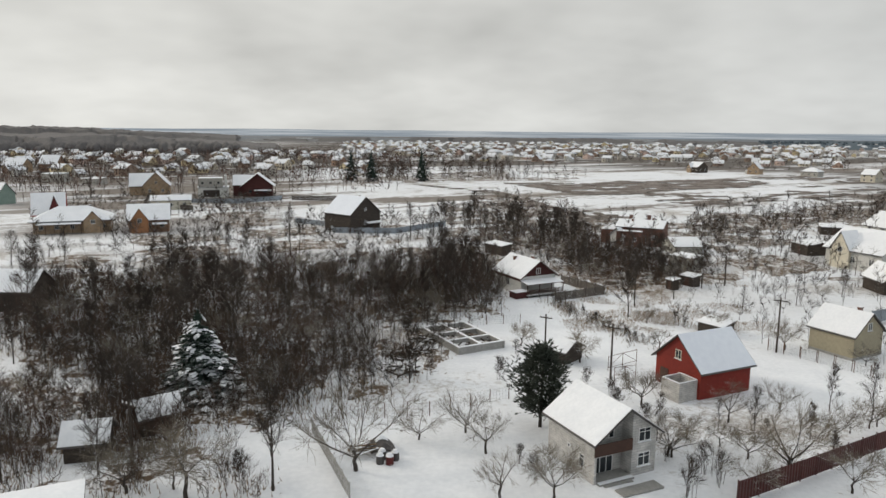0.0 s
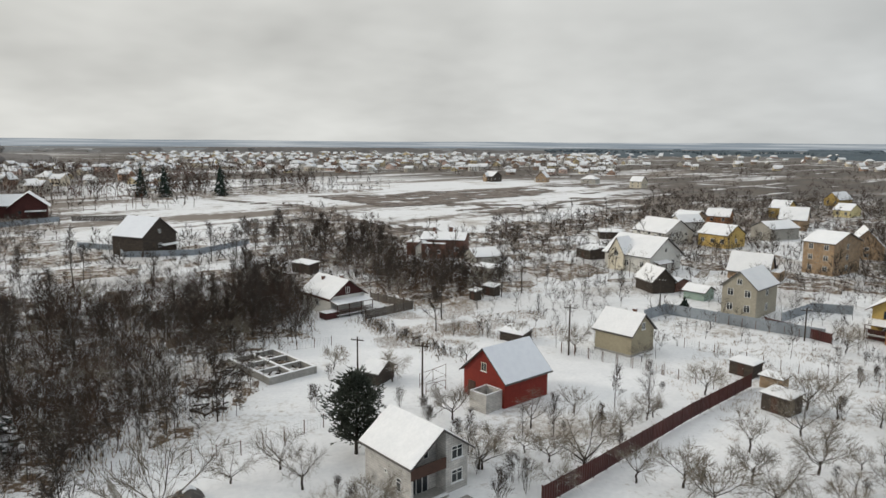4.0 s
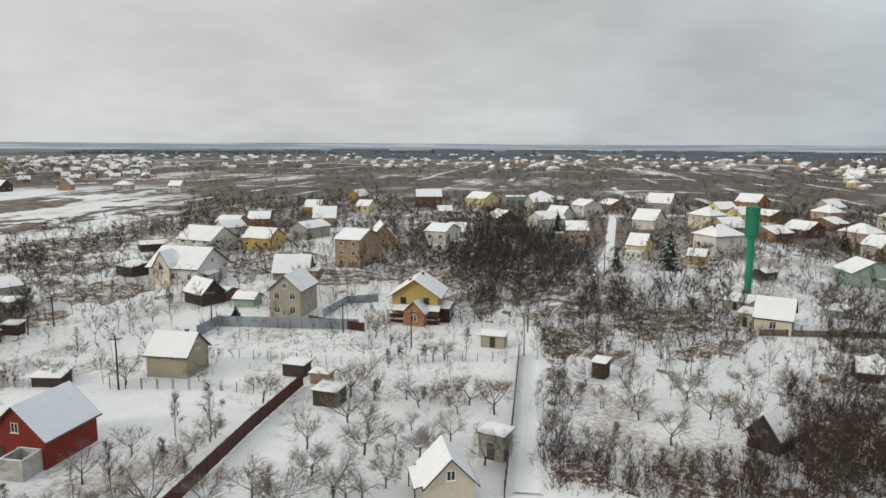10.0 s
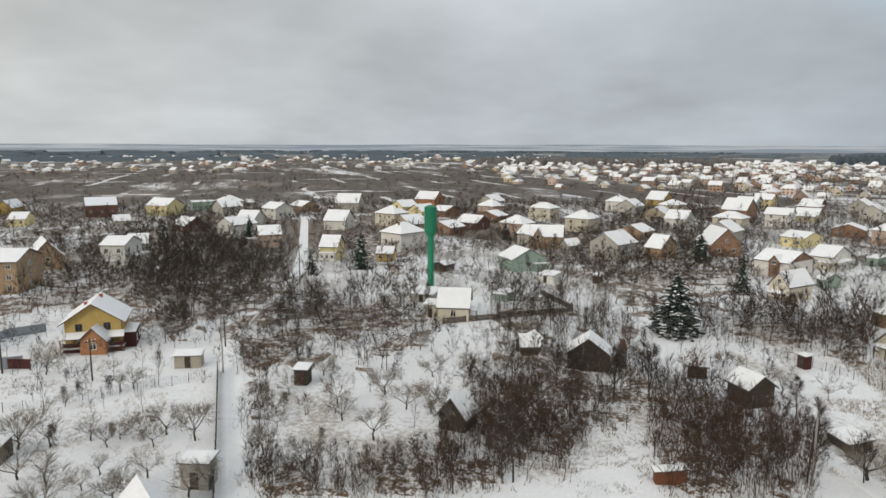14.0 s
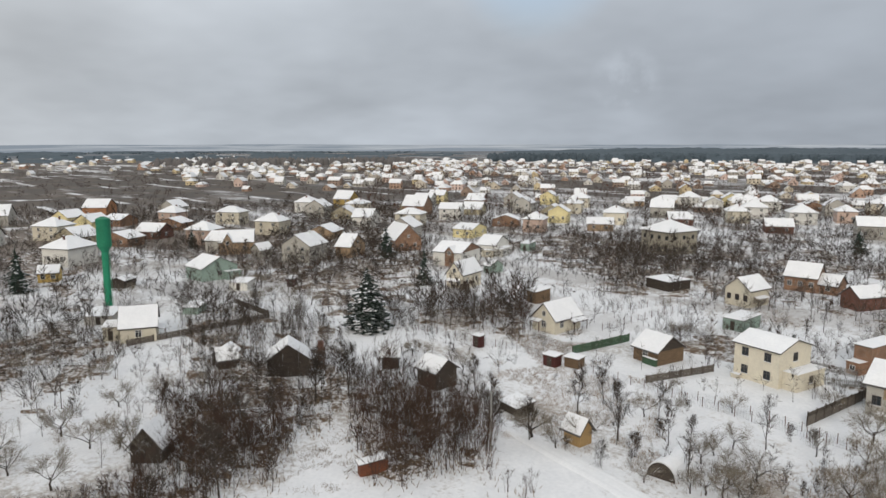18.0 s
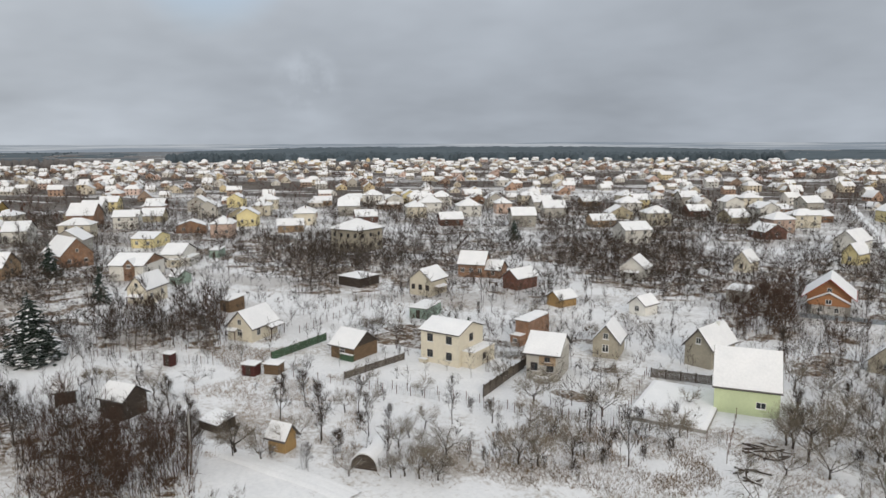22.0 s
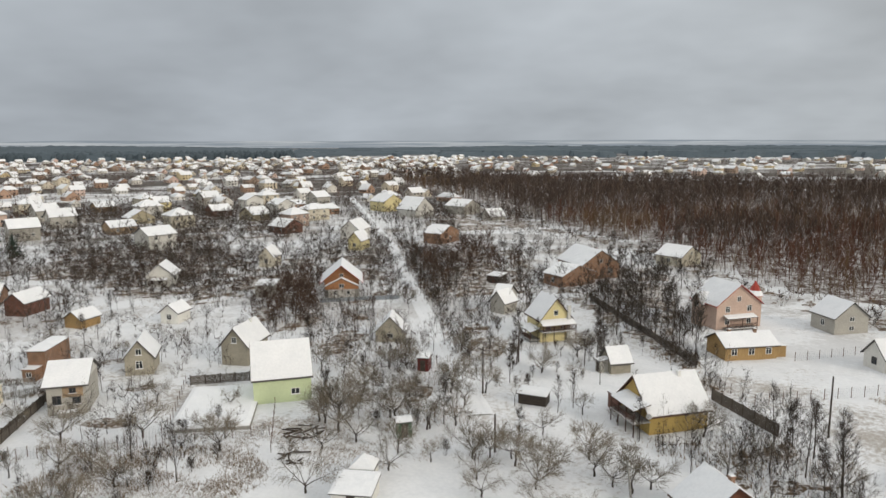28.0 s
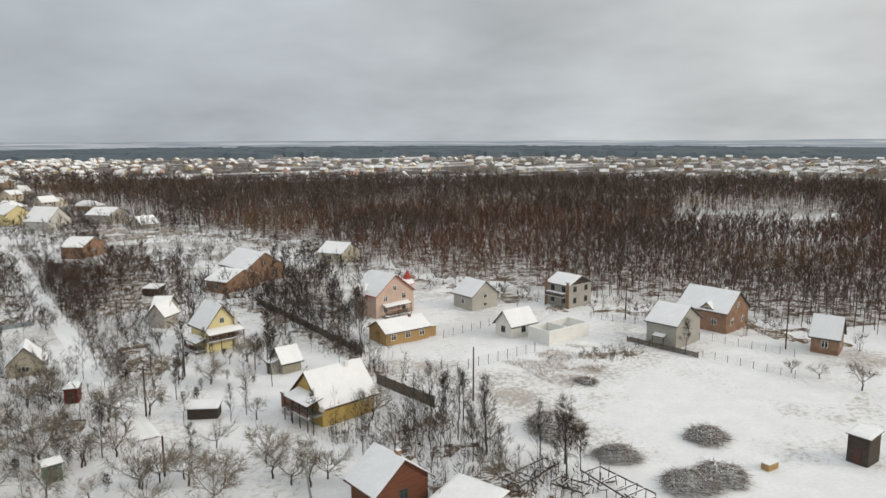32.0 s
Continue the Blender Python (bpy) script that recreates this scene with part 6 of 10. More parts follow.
canopy(porch_home, "r", 6.4, 6.4, -0.4, 6.8, 1.9, 4.3, 3.5, 4, 2.4, True)
canopy(porch_home, "f", 6.4, 6.4, 1.28, 6.4, 2.2, 2.6, 2.0, 3, 0.5, True)
stack_on(porch_home, 3.55, 2.6, -0.3, 6.9, "white")
house(1.7, -119.8, 117, 4.1, 3.5, 2.0, 4.0, "olive", "y", label='small grey shed with a steep snowy roof', name='shed', category='shed')
house(27.6, -155.7, 154, 3.9, 4.7, 2.7, 5.0, "grey", "y", label='small shed with steep snowy roof', name='shed', category='shed')
house(11.6, -206.1, 124, 14.0, 12.1, 4.0, 8.0, "brick", "x", label='brick gabled house with snowy roof', wins='r2x1 r1g', chimneys='1b')
house(15.7, -191.6, 139, 7.3, 12.1, 3.1, 5.4, "brick", "x", label='brick garage with snow-covered roof', name='garage', category='garage', wins='f1x1')
house(70.4, -259.6, 162, 7.9, 13.0, 4.0, 6.6, "brick", "x", label='small brick gabled house in a garden', wins='r1x1')
house(-15.1, -231.4, 143, 9.1, 10.7, 3.0, 5.9, "cream", "x", label="small cream house at the wood's edge", wins='r1g f1x1')
house(-42.3, -157.7, 116, 6.8, 7.8, 3.4, 6.4, "grey", "x", label='grey block house with snowy roof at the wood', wins='r1x2 f1x1')
shell_house = house(-65.0, -155.1, 117, 6.8, 8.0, 5.4, 7.2, "grey", "x", panel='wood', label='unfinished grey and brick two-storey house', wins='f2x2 r2x2', win_colour='dark_roof_sheet', roof=ROOF_DARK)
house(-44.0, -132.5, 115, 4.7, 6.7, 2.6, 5.1, "white", "y", label='small new white house with a snowy roof', wins='f1x1 r1x1', win_colour='dark_roof_sheet')
terrace_grey = house(-72.3, -120.2, 121, 6.2, 9.3, 4.6, 7.5, "grey", "x", label='grey-white house with snowy roof and snowed-in terrace', wins='f1x1 r1x1')
dormer_brick = house(-86.9, -129.3, 119, 10.7, 9.4, 4.4, 8.0, "brick", "x", label='brick house with tan walls and snowy roof', wins='f2x1 r2x1 r1g', chimneys='1w')
house(-97.3, -108.6, 130, 4.6, 5.5, 3.2, 6.5, "brick", "x", label='orange brick house with snowy roof', wins='f1x1 r1x1')
shed(-67.7, -68.3, 114, 2.5, 3.1, 3.5, 3.8, "wood", label='grey wooden shed with snowy roof')
shed(28.2, -67.4, -173, 4.3, 4.3, 1.7, 2.1, "white", label='low white shed with broad snowy roof')
house(28.8, -71.6, -173, 2.6, 2.6, 1.9, 3.2, "white", label="small white garden hut under a snowy pointed roof", name="garden_hut", category="hut", hip=True, over=(0.2, 0.2))
shed(13.2, -101.2, 172, 4.2, 2.4, 1.5, 1.8, "wood", label='low dark shed with snowy roof')
shed(35.2, -188.2, 159, 4.0, 3.9, 2.0, 2.4, "wood", label='small shed with snow roof')
house(27.8, -158.9, 170, 3.3, 7.9, 3.0, 5.6, "grey", "x", label='grey hut with steep snowy roof', name='hut', category='hut')
shed(3.1, -119.0, 127, 1.3, 3.8, 2.0, 2.4, "grey", label='small grey hut under snow')
house(132.5, -370.9, 147, 13.0, 13.0, 5.3, 9.0, "pale_yellow", "x", label='yellow house with snow')
house(107.6, -345.6, 150, 14.0, 13.0, 4.0, 9.9, "white", "x", label='white house with several snowy roofs')
house(86.9, -364.0, 154, 13.3, 13.0, 4.4, 7.6, "grey", "x", label='long grey house with snowy roof by the wood')
house(65.5, -339.3, 135, 8.6, 8.8, 2.0, 5.4, "grey", "y", label='small gabled house by the wood')
block(annex_house, "b", 6.4, 10.0, 0.6, 5.6, 2.2, 1.9, "ochre_wood")
block(shell_house, "f", 7.5, 9.0, 0.0, 0.8, 0.08, 6.1, "brick", snow=False)
block(shell_house, "f", 7.5, 9.0, 6.7, 7.5, 0.08, 6.1, "brick", snow=False)
canopy(shell_house, "f", 7.5, 9.0, 1.0, 6.5, 1.2, 3.4, 3.3, 2, 2.6, True)
wing(dormer_brick, "f", 10.7, 9.4, 6.42, 2.2, 0.15, 3.8, 4.8, 5.8, "tan_brick")

# houses beyond the first wood
brown_modern = house(-82.0, 322.0, 12, 13.0, 12.0, 5.1, 10.2, "maroon", "y", label='dark brown modern house with a broad snowy gable roof', wins='f2x1', over=(1.2, 1.0), roof=ROOF_BROWN, win_colour='dark_roof_sheet')
wing(brown_modern, "l", 13.0, 12.0, 5.0, 6.0, 4.5, -0.3, 5.0, 9.2, "maroon", deep=5)
cube_house = shed(-100.0, 314.0, 16, 13.0, 9.0, 4.4, 4.5, "white", label='modern white and dark grey cubic house with a flat roof', name='house', category='house', door=False)
tan_gabled = house(-129.0, 323.0, 18, 11.0, 13.0, 4.6, 10.4, "tan_brick", "y", label='tan gabled house with a steep snowy roof', wins='f1g f2x1', over=(0.6, 0.6), roof=ROOF_BROWN)
wing(tan_gabled, "l", 11.0, 13.0, 6.5, 7.0, 6.0, -0.3, 4.2, 9.6, "tan_brick", deep=5)
house(-99.5, 263.0, 18, 14.0, 6.5, 3.6, 5.2, "cream", "x", label='low cream garage with snowy roof', name='garage', category='garage', wins='f3x1')
villa = house(-106.0, 205.0, 22, 20.0, 12.0, 3.4, 7.0, "tan_brick", hip=True, label='large tan villa with a broad low snowy roof and arcade', wins='f5x1 r2x1', over=(1.1, 0.6), chimneys='1d')
villa_brick = house(-85.0, 208.0, 20, 11.0, 11.0, 3.8, 7.6, "brick", "x", label='brick villa with arched bay and snowy cross roof', wins='f3x1 r2x1', chimneys='1d', over=(0.7, 0.6), roof=ROOF_BROWN)
red_gable = house(-121.0, 219.0, 24, 9.0, 8.0, 3.6, 9.6, "white", "x", panel='dark_red', label='white house with steep snowy roof and dark red gables', chimneys='1d', roof=ROOF_RED)
house(-174.4, 278.6, -28, 10.1, 7.0, 4.0, 8.2, "mint", "x", label='green house with snowy roof')
olive_shell = house(-24.5, 212.0, -40, 11.5, 12.2, 5.4, 10.2, "wood", "x", label='dark brown unfinished house with a thinly snowed roof and chimney', wins='r1x1 r1g', chimneys='1b', snow=SNOW_THIN, snow_d=0.05)
shed(-51.7, 123.2, -20, 7.8, 4.1, 1.8, 1.9, "grey", label='low concrete shed with a snowy flat roof')
house(-69.1, 114.6, -1, 9.8, 7.0, 3.5, 6.3, "wood", "x", label='long grey barn with a snowy roof', name='barn', category='barn')
house(-29.5, 60.2, 14, 3.6, 3.2, 1.9, 3.2, "wood", "x", label='dark open wooden hut with snowy roof', name='hut', category='hut')
house(-25.6, 66.2, 38, 3.8, 3.0, 2.0, 3.2, "wood", "x", label='small wooden hut with deep snow on its roof', name='hut', category='hut')
house(-287.4, 479.0, 3, 13.7, 13.0, 5.1, 9.4, "tan_brick", "x", label='gabled house with snowy roof', wins='r1x1')
house(-272.0, 494.6, 2, 12.4, 13.0, 5.3, 11.1, "brick", "x", label='brick gabled house with snowy roof', wins='r1x1')
shed(-215.2, 394.3, -22, 12.0, 8.0, 4.5, 4.9, "grey", label='long low building with snowy roof')
shed(-186.6, 380.4, -24, 10.9, 8.0, 3.0, 3.4, "grey", label='low shed with snow')
house(276.0, 446.0, -60, 9.0, 9.0, 4.8, 8.0, "cream", "x", label='pale house with snowy roof at the fields', wins='f2x2 r2x1', chimneys='1b')
house(266.0, 500.0, -52, 12.0, 9.0, 3.4, 6.2, "grey", "x", label='low pale house with snowy roof', wins='f3x1', hip=True)
gable_field = house(236.0, 524.0, -39, 8.5, 10.0, 4.2, 8.6, "tan_brick", "y", label='tan gabled house at the fields', wins='f2x1 f1g', roof=ROOF_BROWN)
block(gable_field, "l", 8.5, 10.0, 0.4, 6.0, 2.6, 2.5, "white", win=1)
brown_field = house(199.0, 541.0, -66, 11.0, 10.0, 4.4, 8.0, "wood", "x", label='brown house with snowy roof at the fields', wins='f3x1 r2x1', roof=ROOF_BROWN, chimneys='1b')
wing(brown_field, "f", 11.0, 10.0, 3.0, 4.0, 1.5, -0.3, 3.8, 7.0, "tan_brick", deep=3)
shed(122.0, 210.7, -23, 7.1, 8.0, 2.2, 2.4, "wood", label='long low dark shed with snowy roof')
wing(villa, "f", 20.0, 12.0, 15.5, 5.0, 1.6, -0.3, 3.4, 6.2, "tan_brick", deep=5)
canopy(villa, "f", 20.0, 12.0, 1.0, 12.5, 2.2, 3.2, 2.7, 6)
wing(villa_brick, "f", 11.0, 11.0, 3.2, 4.6, 1.8, -0.3, 3.7, 7.0, "orange_wood", deep=4)
canopy(villa_brick, "f", 11.0, 11.0, 6.4, 10.6, 1.6, 2.7, 2.2, 3)
wing(red_gable, "f", 9.0, 8.0, 6.4, 3.4, 1.0, -0.3, 4.2, 9.0, "dark_red", deep=3)
block(cube_house, "f", 13.0, 9.0, 0.4, 10.5, 0.3, 8.4, "grey", win=3, z0=4.6, inward=7.5, win_colour='dark_roof_sheet')
block(cube_house, "f", 13.0, 9.0, 2.2, 9.2, 0.05, 3.2, "wood", win=2, z0=0.3, snow=False, win_colour='dark_roof_sheet')
stack_on(cube_house, 5.4, -3.6, -0.3, 9.4, "white", 0.55)
canopy(brown_modern, "f", 13.0, 12.0, 5.0, 12.6, 2.4, 3.0, 2.6, 3)
block(glazed_house, "f", 5.5, 9.2, 0.3, 5.2, 1.8, 2.5, "white", win=3)
block(glazed_house, "l", 5.5, 9.2, 0.5, 5.52, 2.2, 2.6, "grey")
block(salmon_house, "l", 7.4, 10.1, 0.3, 8.08, 3.5, 2.7, "grey", win=1)
block(salmon_house, "b", 7.4, 10.1, 0.3, 5.92, 3.0, 3.0, "white")
block(white_tall, "r", 7.0, 11.2, 3.36, 11.2, 3.0, 3.4, "grey", win=1)
canopy(white_tall, "f", 7.0, 11.2, 2.1, 4.9, 1.2, 2.6, 2.3, 2)
block(mint_house, "r", 9.1, 10.6, 6.36, 10.6, 2.0, 2.1, "mint")
block(mint_house, "l", 9.1, 10.6, 0.2, 5.3, 2.4, 2.3, "grey")
canopy(old_cream, "r", 6.3, 7.9, 0.79, 4.74, 1.6, 2.3, 1.9, 2)
for k in range(7):
    part("bare_roof_patch", boxes((-2.6 + k * 0.75, -2.1 + k * 0.75, -0.5 - 0.25 * (k % 3), -0.2, 0.0, 0.05)), ROOF_DARK, old_cream, at=pose(0, 0, 6.22, 38, 0, 0))
wing(long_tan, "f", 11.1, 11.1, 2.78, 3.2, 0.5, -0.3, 4.1, 6.9, "tan_brick", deep=3)
block(gable_brick, "l", 13.1, 9.9, 0.3, 6.93, 2.4, 2.5, "brick", win=1)
wing(big_roof, "f", 9.8, 13.0, 5.88, 3.0, 0.4, -0.3, 4.2, 5.9, "brick", deep=3)
block(layered, "r", 6.4, 13.0, 0.4, 9.1, 2.6, 2.5, "white", win=2)
block(layered, "f", 6.4, 13.0, 2.56, 6.4, 2.0, 2.2, "cream", win=1)
block(broad_roof, "r", 9.0, 7.0, 0.4, 5.6, 2.4, 2.2, "tan_brick")
canopy(arch_house, "r", 6.3, 7.6, 1.52, 6.08, 1.4, 2.3, 1.9, 2)
canopy(white_cottage, "f", 7.1, 8.0, 1.42, 5.68, 1.5, 2.3, 1.9, 2)
canopy(terrace_grey, "f", 6.2, 9.3, 1.86, 4.34, 1.3, 2.5, 2.1, 2)
canopy(olive_shell, "r", 11.5, 12.2, 6.1, 12.2, 1.5, 2.6, 2.2, 2)

# sheds in the orchard
shed(69.6, 78.2, -68, 3.4, 2.6, 1.8, 1.9, "wood", label='small dark shed with snow in an orchard')
shed(64.5, 65.6, -70, 3.4, 3.1, 2.1, 2.3, "wood", label='dark board shed with snowy roof in an orchard')
shed(69.6, 72.7, -65, 2.9, 2.1, 1.5, 1.6, "tan_brick", label='low brown shed with snow in an orchard')
shed(100.7, 63.4, -69, 4.1, 2.7, 2.0, 2.2, "olive", label='olive-grey garden shed with snowy roof')
shed(64.9, 39.3, -81, 3.0, 2.6, 2.9, 3.0, "grey", label='grey board shed with snow in an orchard')
block_hut = house(54.7, 38.4, -42, 4.6, 5.0, 2.3, 4.7, "cream", "y", label='cream block hut with a steep snowy roof', name='hut', category='hut', wins='f1g')
shed(97.2, 41.9, -83, 2.0, 2.5, 2.4, 2.6, "wood", label='small dark shed with snow beside a lane')
house(86.5, 15.7, -105, 3.7, 3.5, 2.0, 4.2, "wood", "y", label='collapsed wooden hut with snowy roof', name='hut', category='hut')
house(122.9, 10.4, -110, 3.1, 3.8, 1.8, 2.9, "wood", "y", label='small board shed with snow', name='shed', category='shed')
canopy(block_hut, "l", 4.6, 5.0, 0.2, 4.8, 1.3, 2.1, 1.8, 2)

# ---- lanes, poles, fences and plants ----

# lanes
lane([(59.6, 31.9), (84.4, 46.4), (112.7, 62.9), (140.2, 70.6), (169.7, 77.1), (211.7, 93.2), (323.3, 142.1)], 3.6, "lane_1", "straight snowy lane with faint wheel ruts between gardens")
lane([(184.7, -446.5), (146.2, -367.8), (87.8, -248.9), (50.1, -162.4), (29.9, -117.0), (19.9, -94.2)], 4.2, "lane_2", "broad snowy lane between garden plots")
lane([(89.4, -27.2), (76.5, -32.0), (67.7, -35.3), (63.3, -36.4)], 3.4, "lane_3", "snowy farm track with wheel ruts")

# poles
utility_pole(23.9, 81.4, 7.0)
utility_pole(17.2, 90.9, 5.6)
utility_pole(49.5, 92.5, 7.8)
utility_pole(90.8, 73.7, 6.6)
utility_pole(111.4, 63.1, 5.0)
utility_pole(90.3, 89.7, 5.6)
utility_pole(59.3, 135.3, 6.1)
utility_pole(79.2, 114.2, 6.3)
utility_pole(-23.5, 55.8, 7.1, strut=(2.5, 1.0))
utility_pole(79.4, -24.3, 7.4, material=CONCRETE, label='grey concrete lamp pole standing in snow', arm=False)
utility_pole(185.0, 6.9, 6.0, strut=(1.5, 0.8))
utility_pole(143.7, 7.6, 6.5, strut=(2.0, 1.0))
utility_pole(-26.1, -98.4, 8.4, arm=False)
utility_pole(-71.2, -138.1, 7.9)
utility_pole(-90.3, -110.9, 8.2)
utility_pole(21.4, -102.9, 7.5)
utility_pole(18.4, -119.6, 7.3, strut=(1.2, 0.5))
utility_pole(15.7, -83.0, 5.0, arm=False)
utility_pole(53.0, -174.2, 7.2)
utility_pole(44.8, -180.5, 5.7)
utility_pole(35.1, -218.6, 5.4)
utility_pole(22.7, -198.6, 5.0)
utility_pole(98.4, 56.0, 9.6, material=CONCRETE, label='pale concrete utility pole beside the lane')
utility_pole(167.7, 74.3, 10.0)
utility_pole(127.5, -166.0, 6.8)

# fences
fence([(27.4, 52.3), (34.5, 56.1), (52.4, 66.2), (66.7, 73.5)], "sheet", 1.9, 2.4)
fence([(72.0, 108.0), (78.7, 111.5), (93.5, 88.9)], "slab", 2.0, 2.4)
fence([(90.5, 99.1), (93.1, 87.0)], "sheet", 1.7, 2.4)
fence([(101.5, 88.1), (105.3, 79.4)], "sheet", 1.7, 2.4)
fence([(95.8, 100.9), (107.3, 106.1), (112.9, 102.1)], "slab", 1.7, 2.4)
fence([(49.3, 94.6), (57.0, 83.2), (62.4, 71.8)], "mesh", 1.3, 2.4)
fence([(99.0, 57.3), (75.8, 43.8), (57.6, 33.4)], "board", 1.6, 2.4, label='dark leaning board fence along the lane')
fence([(-9.8, 65.4), (-4.3, 52.4)], "picket", 1.4, 2.4, label='pale grey slatted fence beside a garden path')
fence([(-9.9, 68.1), (1.9, 69.8), (10.8, 74.8)], "mesh", 1.4, 2.4)
fence([(7.4, 105.1), (15.5, 106.4)], "mesh", 1.4, 2.4)
fence([(48.9, 93.7), (58.3, 80.8)], "mesh", 1.4, 2.4)
fence([(83.8, 103.6), (91.6, 89.0)], "mesh", 1.5, 2.4)
fence([(69.1, 91.7), (78.0, 74.1), (95.0, 57.1)], "mesh", 1.3, 2.4)
fence([(78.6, -68.1), (84.8, -83.2)], "board", 1.4, 2.4)
fence([(97.6, -54.7), (100.3, -68.2)], "board", 1.2, 2.4)
fence([(93.5, -55.8), (80.4, -63.6), (65.7, -69.5), (57.6, -81.3)], "mesh", 1.2, 2.4)
fence([(99.1, -85.2), (92.4, -88.5)], "picket", 1.2, 2.4)
fence([(91.1, -81.4), (87.6, -86.5)], "picket", 1.2, 2.4)
fence([(140.5, -65.5), (145.2, -82.7), (152.1, -105.0)], "mesh", 1.4, 2.4)
fence([(127.9, -61.4), (137.5, -80.5), (144.3, -99.7)], "mesh", 1.4, 2.4)
fence([(67.8, -94.7), (59.6, -99.0)], "board", 1.5, 2.4, label='brown board fence behind a snowy terrace')
fence([(114.3, -49.4), (119.7, -63.1)], "green", 1.5, 2.4)
fence([(77.5, -67.1), (83.9, -81.6)], "board", 1.3, 2.4)
fence([(57.5, -73.8), (68.8, -94.9)], "mesh", 1.3, 2.4)
fence([(136.1, -25.6), (116.3, -41.8), (76.3, -63.3), (56.4, -74.9), (45.9, -80.5)], "mesh", 1.3, 2.4)
fence([(-13.0, -116.5), (-18.6, -108.1), (-43.7, -120.0)], "mesh", 1.6, 2.4)
fence([(-29.0, -132.6), (-42.5, -140.2), (-51.9, -145.4)], "mesh", 1.5, 2.4)
fence([(-63.7, -122.4), (-71.1, -109.6)], "board", 1.0, 2.4, label='low dark stone kerb fence at a snowed-in terrace')
fence([(-78.3, -120.5), (-88.6, -106.4)], "mesh", 1.3, 2.4)
fence([(-72.3, -109.9), (-80.6, -96.3)], "mesh", 1.2, 2.4)
fence([(-64.2, -140.6), (-73.0, -131.9)], "mesh", 1.4, 2.4)
# boards stand in for the dark brown hedge on this line
fence([(8.8, -171.8), (-8.2, -132.7), (-11.7, -123.9)], "board", 1.6, 2.4, label='board fence added in place of a dark hedge along an overgrown path')
fence([(-12.7, -108.9), (-19.7, -96.8)], "board", 1.8, 2.4, label='dark brown board fence beside a yellow house')
fence([(72.2, -153.2), (55.0, -161.8)], "slab", 1.0, 2.4, label='pale stone garden wall')
fence([(202.3, -228.8), (175.7, -249.8)], "picket", 1.2, 2.4, label='yellow-green picket fence round a villa')
fence([(43.1, -75.8), (53.2, -96.2), (59.5, -124.1)], "mesh", 1.4, 2.4)
fence([(61.1, -102.6), (52.8, -109.9), (41.3, -111.6), (27.8, -117.1)], "mesh", 1.4, 2.4)
fence([(136.5, 29.1), (152.5, 4.0)], "board", 1.2, 2.4, label='low dark board fence behind an old house')
fence([(169.6, 12.5), (154.3, 4.1)], "board", 1.2, 2.4)
fence([(23.4, 121.3), (33.4, 126.8), (27.0, 136.7)], "board", 1.6, 2.4, label='dark brown yard wall round a snowy court')

fence([(-101.5, 284.5), (-82.0, 285.0), (-66.5, 301.0)], "slab", 1.9, 2.6, label='pale grey concrete wall round a snowy yard')
fence([(-132.0, 322.0), (-112.0, 268.0), (-90.0, 258.5)], "board", 1.9, 2.6, label='dark board fence behind a low garage')
fence([(-62.0, 300.5), (-38.0, 300.0)], "board", 2.0, 2.6, label='dark wall of an unfinished garden building')
fence([(-45.0, 226.5), (-33.0, 217.5), (-29.0, 204.0), (-11.0, 203.5), (4.0, 222.0)], "slab", 1.6, 2.6, label='grey concrete panel fence round an unfinished house')
fence([(-185.0, 283.0), (-148.0, 290.0), (-131.0, 331.0)], "mesh", 1.5, 2.6)

# conifers
conifer("fir_tree", -23.8, 74.1, 10.3, 4.3, 101, snow=0.5)
conifer("fir_tree", 138.4, -15.7, 12.9, 4.6, 102)
conifer("fir_tree", 226.7, -31.3, 10.4, 3.4, 103)
conifer("fir_tree", 181.1, -35.3, 9.6, 2.4, 104)
conifer("fir_tree", 228.9, 121.4, 10.7, 3.2, 105)
conifer("fir_tree", 231.3, 157.7, 8.1, 2.4, 106)
conifer("fir_tree", -51.7, 418.1, 19.8, 5.3, 107)
conifer("fir_tree", -39.7, 419.4, 19.9, 5.4, 108)
conifer("fir_tree", -9.9, 422.7, 21.1, 5.3, 109)
conifer("fir_tree", 264.4, 34.1, 6.9, 2.1, 110)
conifer("fir_tree", 82.4, 111.0, 3.2, 1.1, 111)
conifer("fir_tree", 180.9, 76.8, 7.3, 1.8, 112)
conifer("fir_tree", 192.8, 66.4, 11.7, 3.3, 113)
conifer("fir_tree", 200.2, -188.0, 8.3, 2.9, 114)
conifer("fir_tree", 208.0, -195.1, 7.1, 2.5, 115)
conifer("fir_tree", 107.7, -89.0, 3.0, 0.9, 116)
pine(13.3, 67.2, 8.5, 2.7, 117)

# named trees
plant("apple", 21.4, 87.8, 1.0, 144)
plant("apple", 25.4, 73.1, 1.05, 29)
plant("apple", 33.9, 56.8, 1.7, 307)
plant("apple", 33.2, 68.6, 0.95, 270)
plant("apple", 24.4, 60.6, 1.0, 297)
plant("apple", 31.7, 60.2, 0.85, 173)
plant("apple", 48.4, 67.8, 0.6, 38)
plant("apple", 35.7, 107.0, 0.7, 256)
plant("apple", 33.7, 93.7, 0.7, 50)
plant("apple", 14.4, 94.7, 0.8, 151)
plant("apple", 51.2, 93.7, 1.1, 338)
plant("apple", 45.1, 102.5, 0.7, 190)
plant("apple", 58.7, 87.0, 0.6, 8)
plant("bush", 10.5, 81.0, 1.1, 200)
plant("bush", 20.3, 78.2, 1.0, 309)
plant("bush", 22.4, 72.1, 0.9, 191)
plant("bush", 26.6, 57.1, 1.2, 64)
